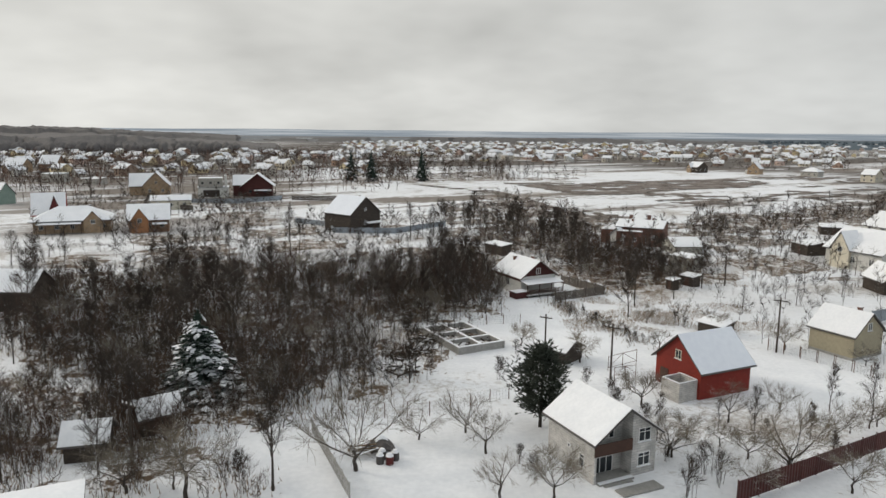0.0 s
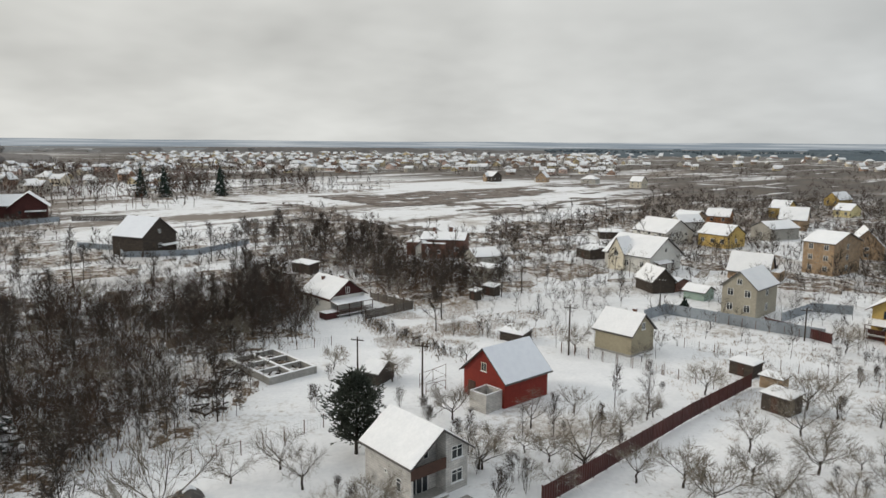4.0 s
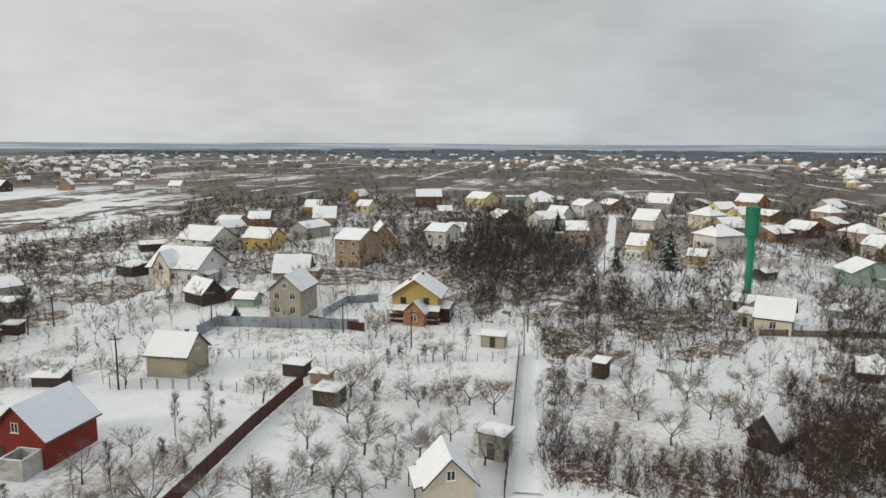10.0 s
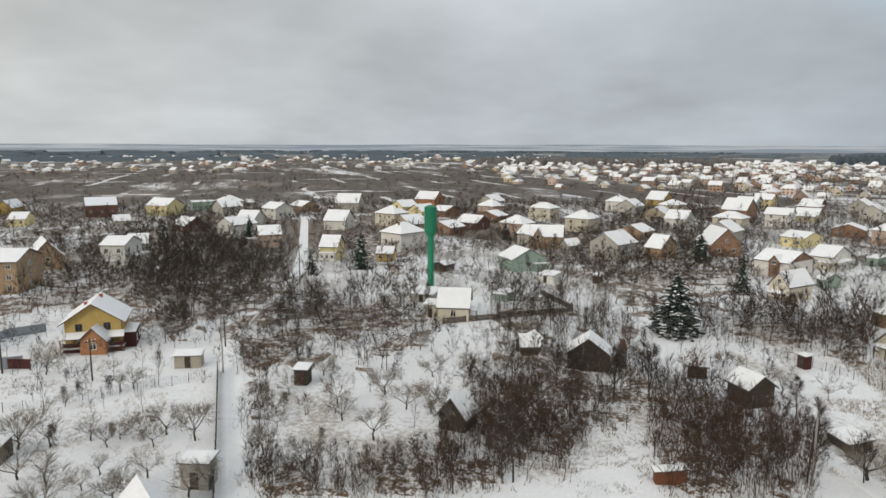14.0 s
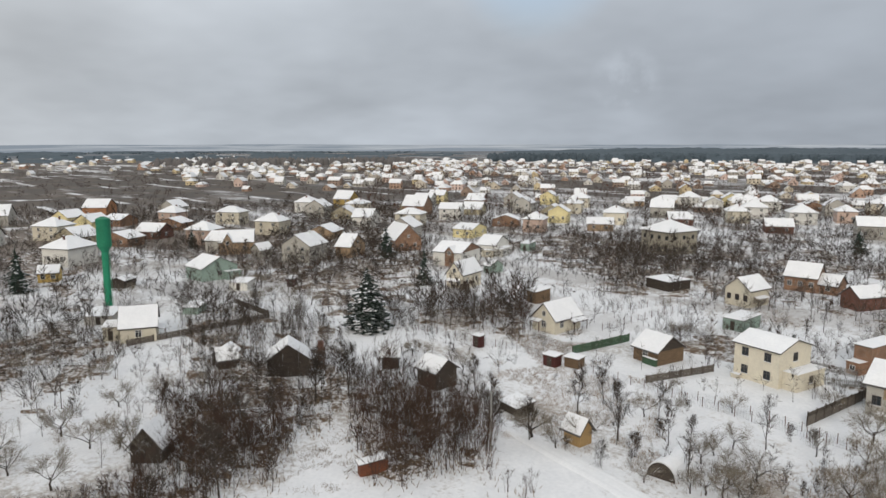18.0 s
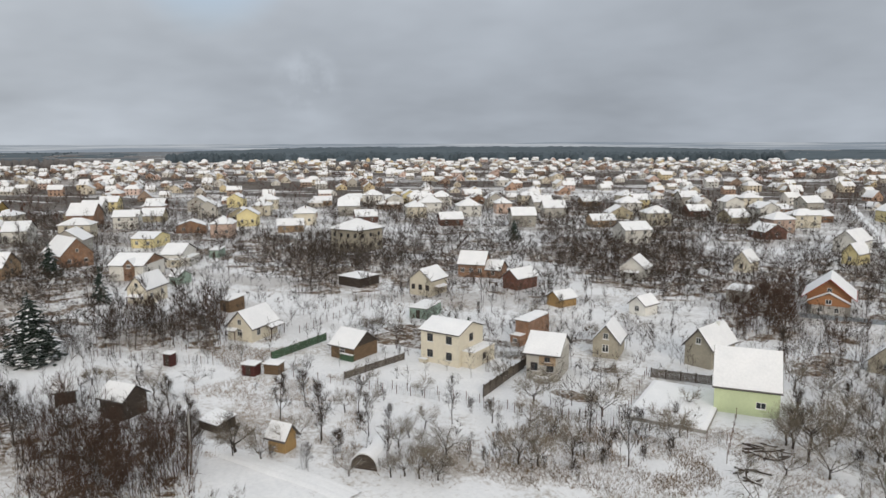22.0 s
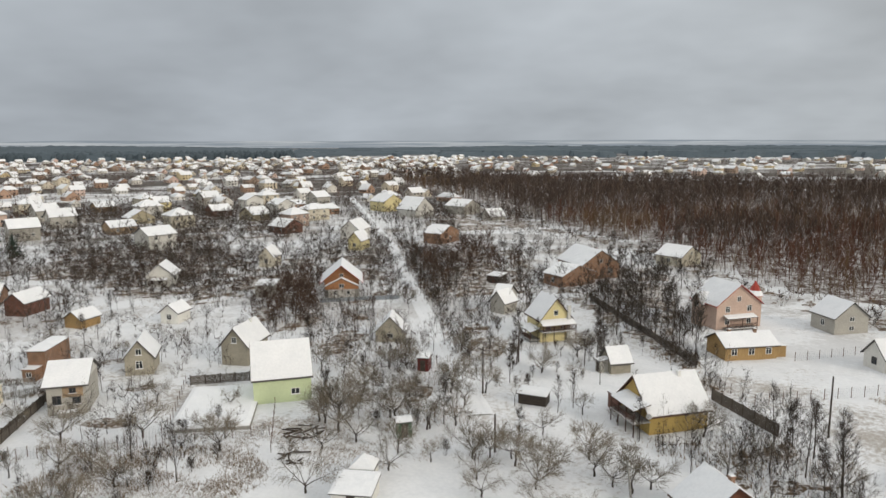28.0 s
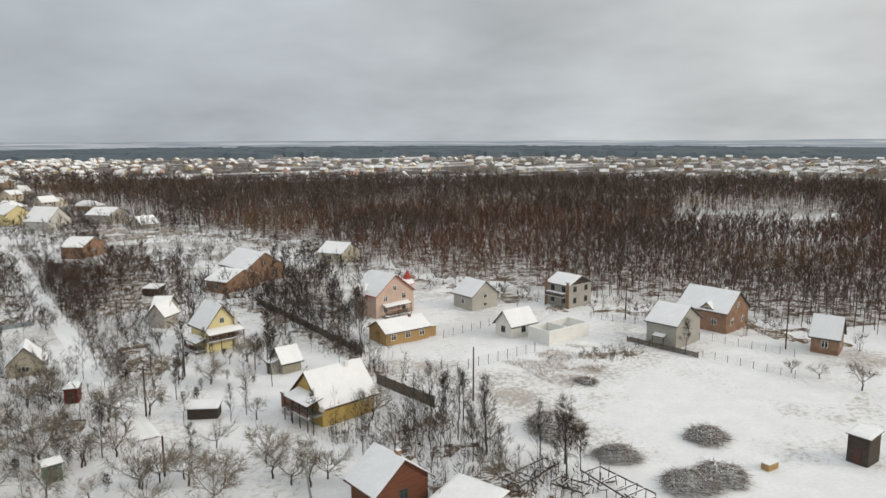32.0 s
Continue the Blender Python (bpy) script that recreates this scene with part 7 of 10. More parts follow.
plant("bush", 13.4, 90.8, 0.8, 119)
plant("bush", 22.5, 75.5, 0.9, 148)
plant("bush", 41.0, 105.0, 0.8, 276)
plant("bush", 40.4, 107.2, 0.8, 91)
plant("tall", 33.7, 110.7, 0.8, 164)
plant("apple", 5.6, 65.6, 1.0, 59)
plant("apple", 7.4, 61.0, 1.0, 63)
plant("apple", 24.7, 60.5, 0.95, 300)
plant("apple", 8.1, 53.0, 1.0, 83)
plant("apple", 12.5, 52.8, 1.0, 223)
plant("apple", 29.7, 54.0, 0.8, 247)
plant("apple", 37.9, 54.1, 0.9, 204)
plant("apple", 47.3, 67.3, 0.7, 314)
plant("apple", 42.2, 64.5, 0.9, 231)
plant("apple", 39.9, 71.1, 0.8, 25)
plant("bush", 23.6, 53.2, 1.4, 320)
plant("bush", 27.2, 55.3, 1.2, 279)
plant("bush", 11.3, 56.3, 0.9, 142)
plant("bush", 10.3, 59.1, 0.7, 2)
plant("apple", -4.4, 57.4, 1.7, 24)
plant("apple", -17.8, 52.6, 1.5, 172)
plant("apple", -23.0, 53.2, 1.2, 26)
plant("apple", 1.0, 63.8, 0.8, 80)
plant("slim", -0.7, 79.5, 1.1, 11)
plant("slim", -0.1, 82.2, 0.9, 276)
plant("slim", -51.8, 85.3, 1.2, 85)
plant("slim", -47.7, 85.4, 1.1, 245)
plant("slim", -40.7, 84.1, 1.2, 26)
plant("apple", 52.9, 57.0, 1.0, 303)
plant("apple", 55.9, 50.9, 1.1, 214)
plant("apple", 47.3, 46.7, 1.15, 237)
plant("apple", 69.0, 61.8, 0.95, 254)
plant("apple", 67.8, 65.1, 1.25, 154)
plant("apple", 71.8, 58.3, 0.85, 40)
plant("apple", 73.6, 52.4, 0.9, 294)
plant("apple", 75.5, 50.5, 1.0, 184)
plant("apple", 74.8, 46.0, 1.2, 110)
plant("apple", 59.2, 45.6, 0.9, 217)
plant("apple", 64.9, 45.6, 0.85, 65)
plant("apple", 59.0, 72.6, 1.0, 151)
plant("apple", 89.0, 65.2, 0.8, 229)
plant("apple", 87.5, 66.2, 0.7, 261)
plant("apple", 91.5, 82.6, 1.0, 106)
plant("apple", 62.2, 38.8, 1.0, 73)
plant("apple", 64.0, 37.7, 0.9, 33)
plant("apple", 42.0, 48.3, 1.1, 193)
plant("apple", 47.2, 44.9, 0.9, 76)
plant("apple", 41.7, 52.2, 1.0, 175)
plant("apple", 48.6, 44.0, 0.8, 45)
plant("apple", 51.7, 43.8, 0.8, 138)
plant("apple", 48.9, 51.6, 0.9, 21)
plant("apple", 73.0, 55.2, 0.6, 158)
plant("bush", 73.2, 56.6, 0.7, 297)
plant("bush", 86.3, 67.0, 1.1, 288)
plant("bush", 89.4, 77.1, 0.8, 242)
plant("bush", 56.2, 48.9, 0.7, 52)
plant("bush", 56.9, 46.3, 0.6, 200)
plant("bush", 65.8, 40.5, 0.7, 359)
plant("bush", 83.3, 72.3, 0.7, 302)
plant("bush", 43.1, 51.3, 0.8, 143)
plant("apple", 79.9, 24.9, 1.0, 178)
plant("apple", 70.4, 29.7, 1.0, 268)
plant("apple", 85.1, 40.4, 0.8, 339)
plant("apple", 72.9, 36.1, 0.8, 217)
plant("apple", 90.4, 23.7, 1.0, 104)
plant("apple", 89.8, 20.1, 1.0, 113)
plant("apple", 95.3, 28.3, 1.0, 345)
plant("apple", 86.9, 32.6, 0.6, 62)
plant("apple", 84.0, 17.2, 1.1, 353)
plant("apple", 92.2, 41.8, 0.7, 10)
plant("apple", 101.2, 40.2, 0.8, 203)
plant("tall", 73.0, 6.8, 0.95, 78)
plant("tall", 101.0, -8.8, 0.85, 51)
plant("tall", 95.3, -9.2, 0.7, 166)
plant("tall", 81.3, -24.9, 0.75, 25)
plant("tall", 101.4, -4.1, 0.7, 135)
plant("tall", 69.1, 12.6, 0.6, 106)
plant("apple", 81.7, -30.4, 1.0, 253)
plant("apple", 100.8, -26.7, 0.8, 222)
plant("apple", 119.7, -21.6, 0.7, 307)
plant("apple", 106.5, 17.9, 0.8, 170)
plant("apple", 108.1, 10.9, 0.9, 315)
plant("apple", 107.2, 7.3, 0.8, 304)
plant("apple", 70.9, -71.0, 1.25, 126)
plant("apple", 61.8, -75.5, 1.25, 101)
plant("apple", 68.2, -87.0, 0.9, 2)
plant("apple", 65.0, -50.5, 1.0, 333)
plant("apple", 80.4, -73.6, 0.8, 235)
plant("apple", 117.9, -72.7, 0.9, 269)
plant("apple", 115.9, -76.8, 0.9, 181)
plant("apple", 69.5, -61.8, 0.7, 192)
plant("apple", 84.6, -51.6, 0.7, 232)
plant("apple", 83.9, -60.4, 0.7, 128)
plant("apple", 73.4, -53.4, 0.8, 19)
plant("apple", 55.9, -63.1, 1.1, 284)
plant("apple", 58.1, -56.1, 1.2, 282)
plant("apple", 49.6, -74.5, 1.1, 95)
plant("apple", 64.0, -43.6, 0.9, 196)
plant("apple", 62.5, -44.7, 1.0, 46)
plant("apple", 60.8, -46.1, 0.8, 218)
plant("apple", 89.8, -77.0, 0.7, 272)
plant("apple", 81.5, -30.2, 1.1, 269)
plant("apple", 78.1, -32.2, 0.9, 317)
plant("apple", 120.1, -21.6, 0.7, 323)
plant("apple", 108.5, -27.9, 0.9, 32)
plant("apple", 119.2, -23.6, 0.6, 97)
plant("tall", 101.3, -8.9, 0.9, 57)
plant("tall", 92.6, 1.7, 0.7, 343)
plant("tall", 100.6, -3.9, 0.8, 128)
plant("tall", 104.7, 11.0, 0.7, 196)
plant("tall", 102.9, 4.1, 0.7, 223)
plant("apple", 39.4, -110.3, 0.9, 57)
plant("apple", 36.3, -111.0, 0.9, 242)
plant("apple", 37.4, -84.0, 1.5, 219)
plant("apple", 41.4, -86.3, 1.2, 158)
plant("apple", 32.1, -90.1, 1.1, 183)
plant("apple", 25.7, -87.9, 1.0, 149)
plant("apple", 26.2, -101.9, 1.2, 340)
plant("apple", 22.5, -89.8, 1.1, 216)
plant("apple", 17.7, -80.2, 0.9, 193)
plant("apple", 13.3, -81.7, 0.9, 255)
plant("apple", 13.7, -114.7, 0.9, 145)
plant("apple", 21.0, -103.2, 1.1, 29)
plant("apple", 34.2, -67.4, 1.1, 166)
plant("apple", 39.3, -73.4, 0.9, 173)
plant("apple", 8.7, -125.9, 1.0, 25)
plant("apple", 27.0, -74.9, 1.0, 305)
plant("apple", 39.1, -96.2, 0.8, 254)
plant("apple", 4.8, -142.8, 1.0, 140)
plant("apple", 14.1, -143.1, 0.8, 105)
plant("slim", -18.3, -92.1, 1.2, 301)
plant("slim", -20.6, -85.5, 1.3, 99)
plant("slim", -23.0, -80.1, 1.4, 137)
plant("slim", -20.9, -78.8, 1.0, 333)
plant("slim", -23.0, -74.6, 0.8, 274)
plant("slim", -19.4, -89.3, 1.0, 154)
plant("slim", -70.9, -113.3, 0.9, 31)
plant("slim", -29.3, -77.8, 1.0, 116)
plant("tall", -30.2, -71.5, 0.85, 294)
plant("tall", -32.8, -73.5, 0.6, 21)
plant("tall", 4.1, -122.5, 0.8, 164)
plant("tall", 5.0, -120.4, 0.8, 26)
plant("tall", -10.4, -135.5, 0.9, 250)
plant("tall", -12.4, -132.5, 0.9, 83)
plant("tall", -1.0, -145.4, 0.8, 55)
plant("tall", 7.0, -120.7, 0.7, 78)
plant("apple", 45.8, -115.6, 0.8, 177)
plant("apple", 39.6, -111.3, 0.9, 338)
plant("apple", 37.2, -112.7, 1.0, 117)
plant("apple", 39.1, -88.1, 1.6, 267)
plant("apple", 31.2, -89.4, 1.2, 220)
plant("apple", 26.0, -87.6, 1.2, 186)
plant("apple", 26.8, -104.8, 1.2, 90)
plant("apple", 18.0, -80.5, 1.2, 180)
plant("apple", 12.6, -79.9, 1.1, 39)
plant("apple", 13.7, -115.4, 1.0, 86)
plant("apple", 8.6, -125.3, 0.9, 77)
plant("apple", 29.8, -123.5, 1.0, 306)
plant("apple", 8.5, -78.4, 1.1, 18)
plant("apple", 3.2, -79.7, 1.1, 66)
plant("apple", 1.0, -77.5, 1.0, 181)
plant("apple", -3.1, -78.0, 1.0, 350)
plant("apple", 40.5, -86.2, 1.2, 136)
plant("apple", 33.8, -81.4, 1.1, 320)
plant("apple", 22.3, -114.5, 0.9, 121)
plant("apple", 20.1, -120.2, 0.8, 246)
plant("apple", 9.4, -74.9, 1.2, 9)
plant("apple", 22.9, -97.1, 1.0, 292)
plant("apple", 35.5, -97.6, 1.0, 354)
plant("apple", 32.0, -98.6, 1.0, 130)
plant("apple", -16.8, -85.7, 1.0, 216)
plant("apple", -11.9, -83.4, 1.0, 252)
plant("apple", -23.1, -80.8, 1.2, 68)
plant("apple", -81.9, -98.8, 0.6, 220)
plant("apple", -84.4, -95.3, 0.7, 84)
plant("apple", -87.1, -89.2, 1.0, 176)
plant("apple", -22.8, -70.5, 1.1, 297)
plant("tall", 80.1, -24.0, 0.95, 55)
plant("tall", 81.0, -29.8, 0.6, 286)
plant("tall", 86.9, -38.7, 0.75, 56)
plant("tall", 78.7, -40.7, 0.85, 291)
plant("tall", 99.4, -27.6, 0.6, 87)
plant("tall", 90.5, -44.2, 0.6, 49)
plant("tall", 110.1, -26.5, 0.5, 222)
plant("bush", 72.6, -35.3, 1.3, 190)
plant("bush", 86.6, -27.4, 0.9, 355)
plant("bush", 77.1, -33.1, 0.8, 203)
plant("bush", 74.2, -40.7, 1.2, 118)
plant("bush", 78.5, -46.5, 1.0, 110)
plant("bush", 93.7, -47.6, 0.8, 212)
plant("apple", 91.6, -54.3, 0.9, 245)
plant("apple", 85.1, -47.7, 0.8, 250)
plant("apple", 79.1, -37.0, 0.9, 281)

# plots with scattered trees
scatter(['apple', 'apple', 'bush', 'sapling'], [(40.4, 53.1), (72.5, 69.6), (104.1, 73.2), (94.0, 55.7), (60.4, 35.0), (39.3, 48.9)], 21, 117, 3.2, (0.5, 1.05))
scatter(['apple', 'slim', 'bush'], [(21.6, 69.4), (33.8, 65.8), (57.3, 79.4), (50.0, 68.5), (31.9, 55.0), (20.7, 61.1)], 18, 118, 3.0, (0.4, 0.9))
scatter(['tall', 'slim'], [(-94.2, 150.3), (-51.8, 184.0), (-8.4, 168.5), (13.8, 148.3), (12.6, 116.2), (-5.0, 105.0), (-7.4, 87.2), (-14.0, 66.0), (-22.6, 65.8), (-54.1, 86.1)], 43, 119, 3, (0.75, 1.15))
scatter(['apple', 'tall', 'bush'], [(-46.8, 74.5), (-34.1, 74.8), (-22.1, 64.5), (-13.4, 63.3), (-8.0, 52.4), (-32.8, 52.0)], 14, 120, 3.0, (0.6, 1.1))
scatter(['tall', 'apple', 'slim'], [(151.2, 112.4), (206.0, 116.6), (169.9, 76.1), (149.2, 33.1), (114.2, 24.2), (103.0, 53.6), (116.0, 78.6)], 21, 121, 4.0, (0.6, 0.95))
scatter(['tall', 'slim', 'apple'], [(192.0, 173.9), (293.4, 190.2), (231.1, 124.9), (174.5, 103.3), (151.4, 111.5), (128.4, 120.2)], 17, 122, 5.0, (0.6, 1.0))
scatter(['apple', 'slim', 'bush'], [(234.8, 51.6), (162.0, -12.4), (129.1, -14.4), (100.5, -6.7), (87.1, 4.0), (88.9, 18.2)], 24, 123, 3.0, (0.6, 1.0))
scatter(['apple', 'bush', 'sapling'], [(64.6, 31.8), (98.3, 52.4), (109.5, 48.5), (105.5, 22.2), (79.7, 16.2), (71.8, 32.2)], 16, 124, 3.5, (0.5, 1.0))
scatter(['apple', 'slim'], [(237.7, 32.2), (252.2, -19.2), (165.4, -12.4), (134.4, 1.5), (133.3, 18.6)], 22, 125, 4.0, (0.6, 1.0))
scatter(['apple', 'slim', 'bush'], [(143.9, -67.0), (172.1, -121.2), (129.3, -126.4), (117.0, -152.6), (108.7, -170.3), (71.5, -113.8), (87.6, -98.9), (131.6, -93.1)], 27, 126, 4.0, (0.5, 0.9))
scatter(['apple', 'slim', 'bush', 'bush'], [(81.7, -38.5), (92.9, -56.9), (64.1, -67.9), (56.1, -90.7), (44.9, -73.6), (64.7, -30.7)], 37, 127, 2.5, (0.5, 1.0))
scatter(['apple', 'apple', 'slim', 'bush'], [(53.1, -112.2), (31.1, -136.3), (14.2, -75.7), (31.4, -65.6)], 20, 128, 2.8, (0.7, 1.2))
scatter(['apple', 'slim', 'bush'], [(29.6, -150.2), (5.3, -145.3), (-5.6, -134.3), (2.6, -112.2), (18.2, -95.2)], 24, 129, 3.0, (0.5, 1.0))
scatter(['apple', 'slim', 'bush', 'sapling'], [(64.8, -127.8), (32.5, -123.8), (4.7, -132.0), (-9.8, -89.2), (-7.8, -71.6), (40.7, -77.4)], 26, 130, 2.8, (0.65, 1.2))
scatter(['apple'], [(16, -62), (17, -84), (4, -104), (-12, -96), (-8, -72)], 11, 302, 3.8, (0.75, 1.15))
scatter(['apple', 'slim'], [(218.7, -449.7), (113.3, -390.5), (48.0, -251.9), (21.1, -194.6), (17.0, -116.8), (43.2, -138.1), (97.6, -235.1)], 18, 131, 4.0, (0.6, 1.0))
scatter(['tall', 'slim'], [(15.5, -205.0), (-25.2, -226.2), (-14.5, -130.9), (4.8, -138.7)], 16, 132, 3.0, (0.6, 1.0))
scatter(['tall', 'slim', 'apple'], [(5.4, 150.1), (19.3, 230.4), (52.9, 209.7), (42.9, 169.0), (62.4, 146.4), (51.6, 127.7), (34.3, 113.7), (30.4, 141.2)], 24, 133, 4.0, (0.6, 1.05))
scatter(['tall', 'tall', 'slim'], [(-8, 190), (38, 178), (44, 205), (8, 228)], 26, 306, 3.5, (0.75, 1.2))
scatter(['slim', 'apple'], [(52.3, 152.8), (81.2, 192.2), (91.1, 163.4), (88.0, 125.5), (71.7, 101.3), (50.2, 103.5), (41.7, 120.5)], 14, 134, 4.0, (0.5, 0.9))

# clearings in the first wood
TAKEN.extend(((-28, 56.5, 3.5), (-43, 76.3, 5), (-50, 79, 5), (-60.5, 131, 7), (-65, 108, 5), (-16, 62, 4.5), (-11.8, 66, 3.5), (-34, 121, 4)))

scatter(['tall', 'apple', 'slim', 'apple'], [(-70, 112), (-50, 135), (8, 140), (8, 112), (-12, 95), (-10, 74), (-30, 72), (-48, 86)], 42, 301, 4.5, (0.9, 1.45))

# thickets
thicket(['slim', 'brown_slim', 'round', 'brown_slim', 'sapling', 'round'], [(-78.0, 122.0), (-56.0, 140.0), (-27.0, 142.0), (2.8, 147.0), (14.2, 136.7), (13.6, 116.2), (-5.0, 105.0), (-7.9, 92.0), (0.1, 85.2), (-2.1, 75.4), (-10.5, 71.9), (-14.4, 65.3), (-22.6, 65.8), (-34.9, 76.5), (-54.1, 86.1)], 1500, 135, (0.6, 1.1), 1.0, label='dense bare wood of grey-brown trunks and twigs in snow')
thicket(['bush', 'sapling', 'red_bush'], [(-57.0, 90.8), (-34.9, 76.5), (-22.6, 65.8), (-11.2, 68.8), (-11.1, 75.2), (-8.8, 87.2), (-26.5, 96.9), (-43.3, 91.2)], 330, 136, (0.6, 1.0), 1.2, label='dense bare wood of grey-brown trunks and twigs in snow')
thicket(['bush', 'red_bush', 'brown_slim', 'slim'], [(-51.7, 76.1), (-51.4, 81.9), (-34.9, 76.5), (-22.3, 65.1), (-17.0, 60.8), (-10.7, 52.3), (-32.8, 52.0), (-37.0, 54.2)], 300, 137, (0.5, 0.85), 0.8, label='leafless red-brown brushwood standing in snow')
thicket(['slim', 'red_bush', 'bush'], [(35.3, 173.8), (52.8, 165.6), (55.6, 137.1), (42.2, 126.6), (29.1, 128.6), (29.1, 145.8)], 110, 138, (0.6, 1.1), 1.2, label='leafless red-brown brushwood standing in snow')
thicket(['bush', 'round', 'red_bush', 'red_bush'], [(5.8, 160.6), (16.3, 166.2), (38.4, 171.9), (44.6, 179.5), (48.2, 212.6), (26.8, 210.4), (11.9, 199.9), (6.5, 181.7)], 330, 139, (0.5, 0.95), 1.8, label='dense bare wood of grey-brown trunks and twigs in snow')
thicket(['bush', 'slim'], [(79.7, 220.8), (76.7, 187.0), (122.8, 216.7), (157.5, 229.2), (192.2, 281.1), (150.2, 266.2), (98.2, 264.7)], 150, 140, (0.6, 1.0), 1.6, label='leafless red-brown brushwood standing in snow')
thicket(['bush'], [(22.9, 122.4), (32.6, 96.4), (32.0, 93.8), (22.5, 118.7)], 90, 141, (0.35, 0.55), 0.5, label='low clipped dark hedge dusted with snow')
thicket(['bush', 'slim', 'sapling'], [(111.3, 60.6), (63.3, 32.2), (63.8, 30.1), (104.3, 52.2)], 70, 142, (0.6, 1.0), 0.9, label='leafless red-brown brushwood standing in snow')
thicket(['round', 'round', 'slim', 'bush'], [(147.3, 109.5), (217.5, 140.8), (203.6, 94.1), (153.2, 66.5), (155.5, 39.1), (123.1, 26.2), (104.2, 31.8), (99.2, 52.9), (114.1, 64.1), (111.4, 75.5)], 430, 143, (0.7, 1.3), 1.6, label='dense bare wood of grey-brown trunks and twigs in snow')
thicket(['round', 'round', 'slim', 'bush'], [(185.6, 168.1), (286.3, 185.6), (231.1, 124.9), (174.5, 103.3), (151.4, 111.5), (134.2, 111.5), (128.4, 120.2)], 230, 144, (0.7, 1.3), 2, label='dense bare wood of grey-brown trunks and twigs in snow')
thicket(['red_bush', 'bush', 'red_bush'], [(67.5, 34.4), (70.7, 34.5), (74.5, 26.8), (79.7, 16.0), (67.4, 13.2), (63.0, 32.0)], 260, 145, (0.45, 0.75), 0.8, label='leafless red-brown brushwood standing in snow')
thicket(['red_bush', 'red_bush', 'sapling'], [(79.7, 16.1), (90.2, 12.8), (92.3, 3.9), (75.0, 2.2), (68.9, 13.6)], 190, 146, (0.6, 1.2), 1.0, label='leafless red-brown brushwood standing in snow')
thicket(['red_bush', 'brown_slim', 'sapling'], [(101.6, -11.5), (109.6, -18.1), (94.1, -20.6), (93.9, -25.1), (81.2, -24.5), (75.8, -22.4), (72.8, -9.5), (85.5, -8.8)], 380, 147, (0.6, 1.15), 0.9, label='leafless red-brown brushwood standing in snow')
thicket(['bush', 'slim', 'sapling'], [(176.9, 24.3), (140.9, -10.5), (123.1, -5.5), (108.1, -12.3), (95.9, -7.9), (86.7, -3.7), (99.9, 3.6), (111.3, 15.8)], 520, 148, (0.5, 0.95), 1.6, label='dense bare wood of grey-brown trunks and twigs in snow')
thicket(['slim', 'round', 'brown_slim', 'bush'], [(152.2, -20.6), (156.2, -54.4), (124.7, -45.1), (134.3, -34.1), (137.3, -21.4)], 190, 149, (0.7, 1.3), 1.6, label='dense bare wood of grey-brown trunks and twigs in snow')
thicket(['red_bush'], [(74.5, -20.8), (73.1, -26.2), (67.1, -25.0), (70.0, -18.7)], 40, 150, (0.6, 0.9), 0.8, label='leafless red-brown brushwood standing in snow')
thicket(['bush', 'sapling'], [(72.4, -39.3), (66.8, -46.6), (66.9, -61.7), (53.1, -86.1), (44.7, -73.3), (56.9, -47.1)], 110, 151, (0.35, 0.8), 1.4, label='dry brown weeds and shrubs poking through snow', matted=False)
thicket(['slim', 'round', 'bush'], [(214.3, -99.4), (241.6, -130.0), (197.7, -134.3), (149.2, -105.4), (154.0, -84.4), (163.1, -75.9)], 110, 152, (0.7, 1.3), 2.2, label='dense bare wood of grey-brown trunks and twigs in snow')
thicket(['bush', 'red_bush'], [(191.0, -195.2), (171.7, -252.0), (121.5, -203.5), (90.6, -151.7), (100.7, -140.8), (147.1, -156.3)], 560, 153, (0.6, 1.1), 1.8, label='leafless red-brown brushwood standing in snow')
thicket(['brown_slim', 'red_bush'], [(88.1, -148.0), (85.1, -178.0), (63.3, -132.6), (72.6, -121.9)], 220, 154, (0.6, 1.0), 1.4, label='dense bare wood of grey-brown trunks and twigs in snow')
thicket(['brown_slim', 'bush', 'red_bush'], [(68.0, -216.5), (52.8, -261.9), (33.1, -189.9), (49.3, -160.8)], 190, 155, (0.7, 1.3), 1.6, label='leafless red-brown brushwood standing in snow')
thicket(['slim', 'bush', 'sapling'], [(-15.9, -93.8), (-21.4, -99.0), (-24.2, -78.4), (-31.7, -70.0), (-30.1, -66.2), (-13.6, -68.1)], 140, 156, (0.5, 0.9), 1.3, label='dense bare wood of grey-brown trunks and twigs in snow')
thicket(['bush'], [(58.3, -180.2), (25.4, -114.9), (28.0, -115.2), (58.8, -176.1)], 120, 157, (0.5, 0.9), 1.0, label='leafless red-brown brushwood standing in snow')
thicket(['slim', 'round', 'bush'], [(27.4, -195.4), (-9.3, -121.9), (-13.4, -121.4), (-14.5, -130.9), (19.4, -199.8)], 90, 158, (0.5, 0.9), 1.3, label='leafless red-brown brushwood standing in snow')
thicket(['bush'], [(-53.6, -117.6), (-67.1, -118.3), (-62.4, -112.1), (-44.4, -112.3)], 60, 159, (0.3, 0.5), 1.0, label='dry brown weeds poking through snow')
thicket(['red_bush', 'red_bush', 'bush', 'brown_slim'], [(34.2, 182.3), (58.4, 186.2), (59.1, 146.9), (50.3, 133.2), (33.5, 128.1), (27.9, 139.1)], 330, 160, (0.45, 0.8), 1.0, label='leafless red-brown brushwood standing in snow')
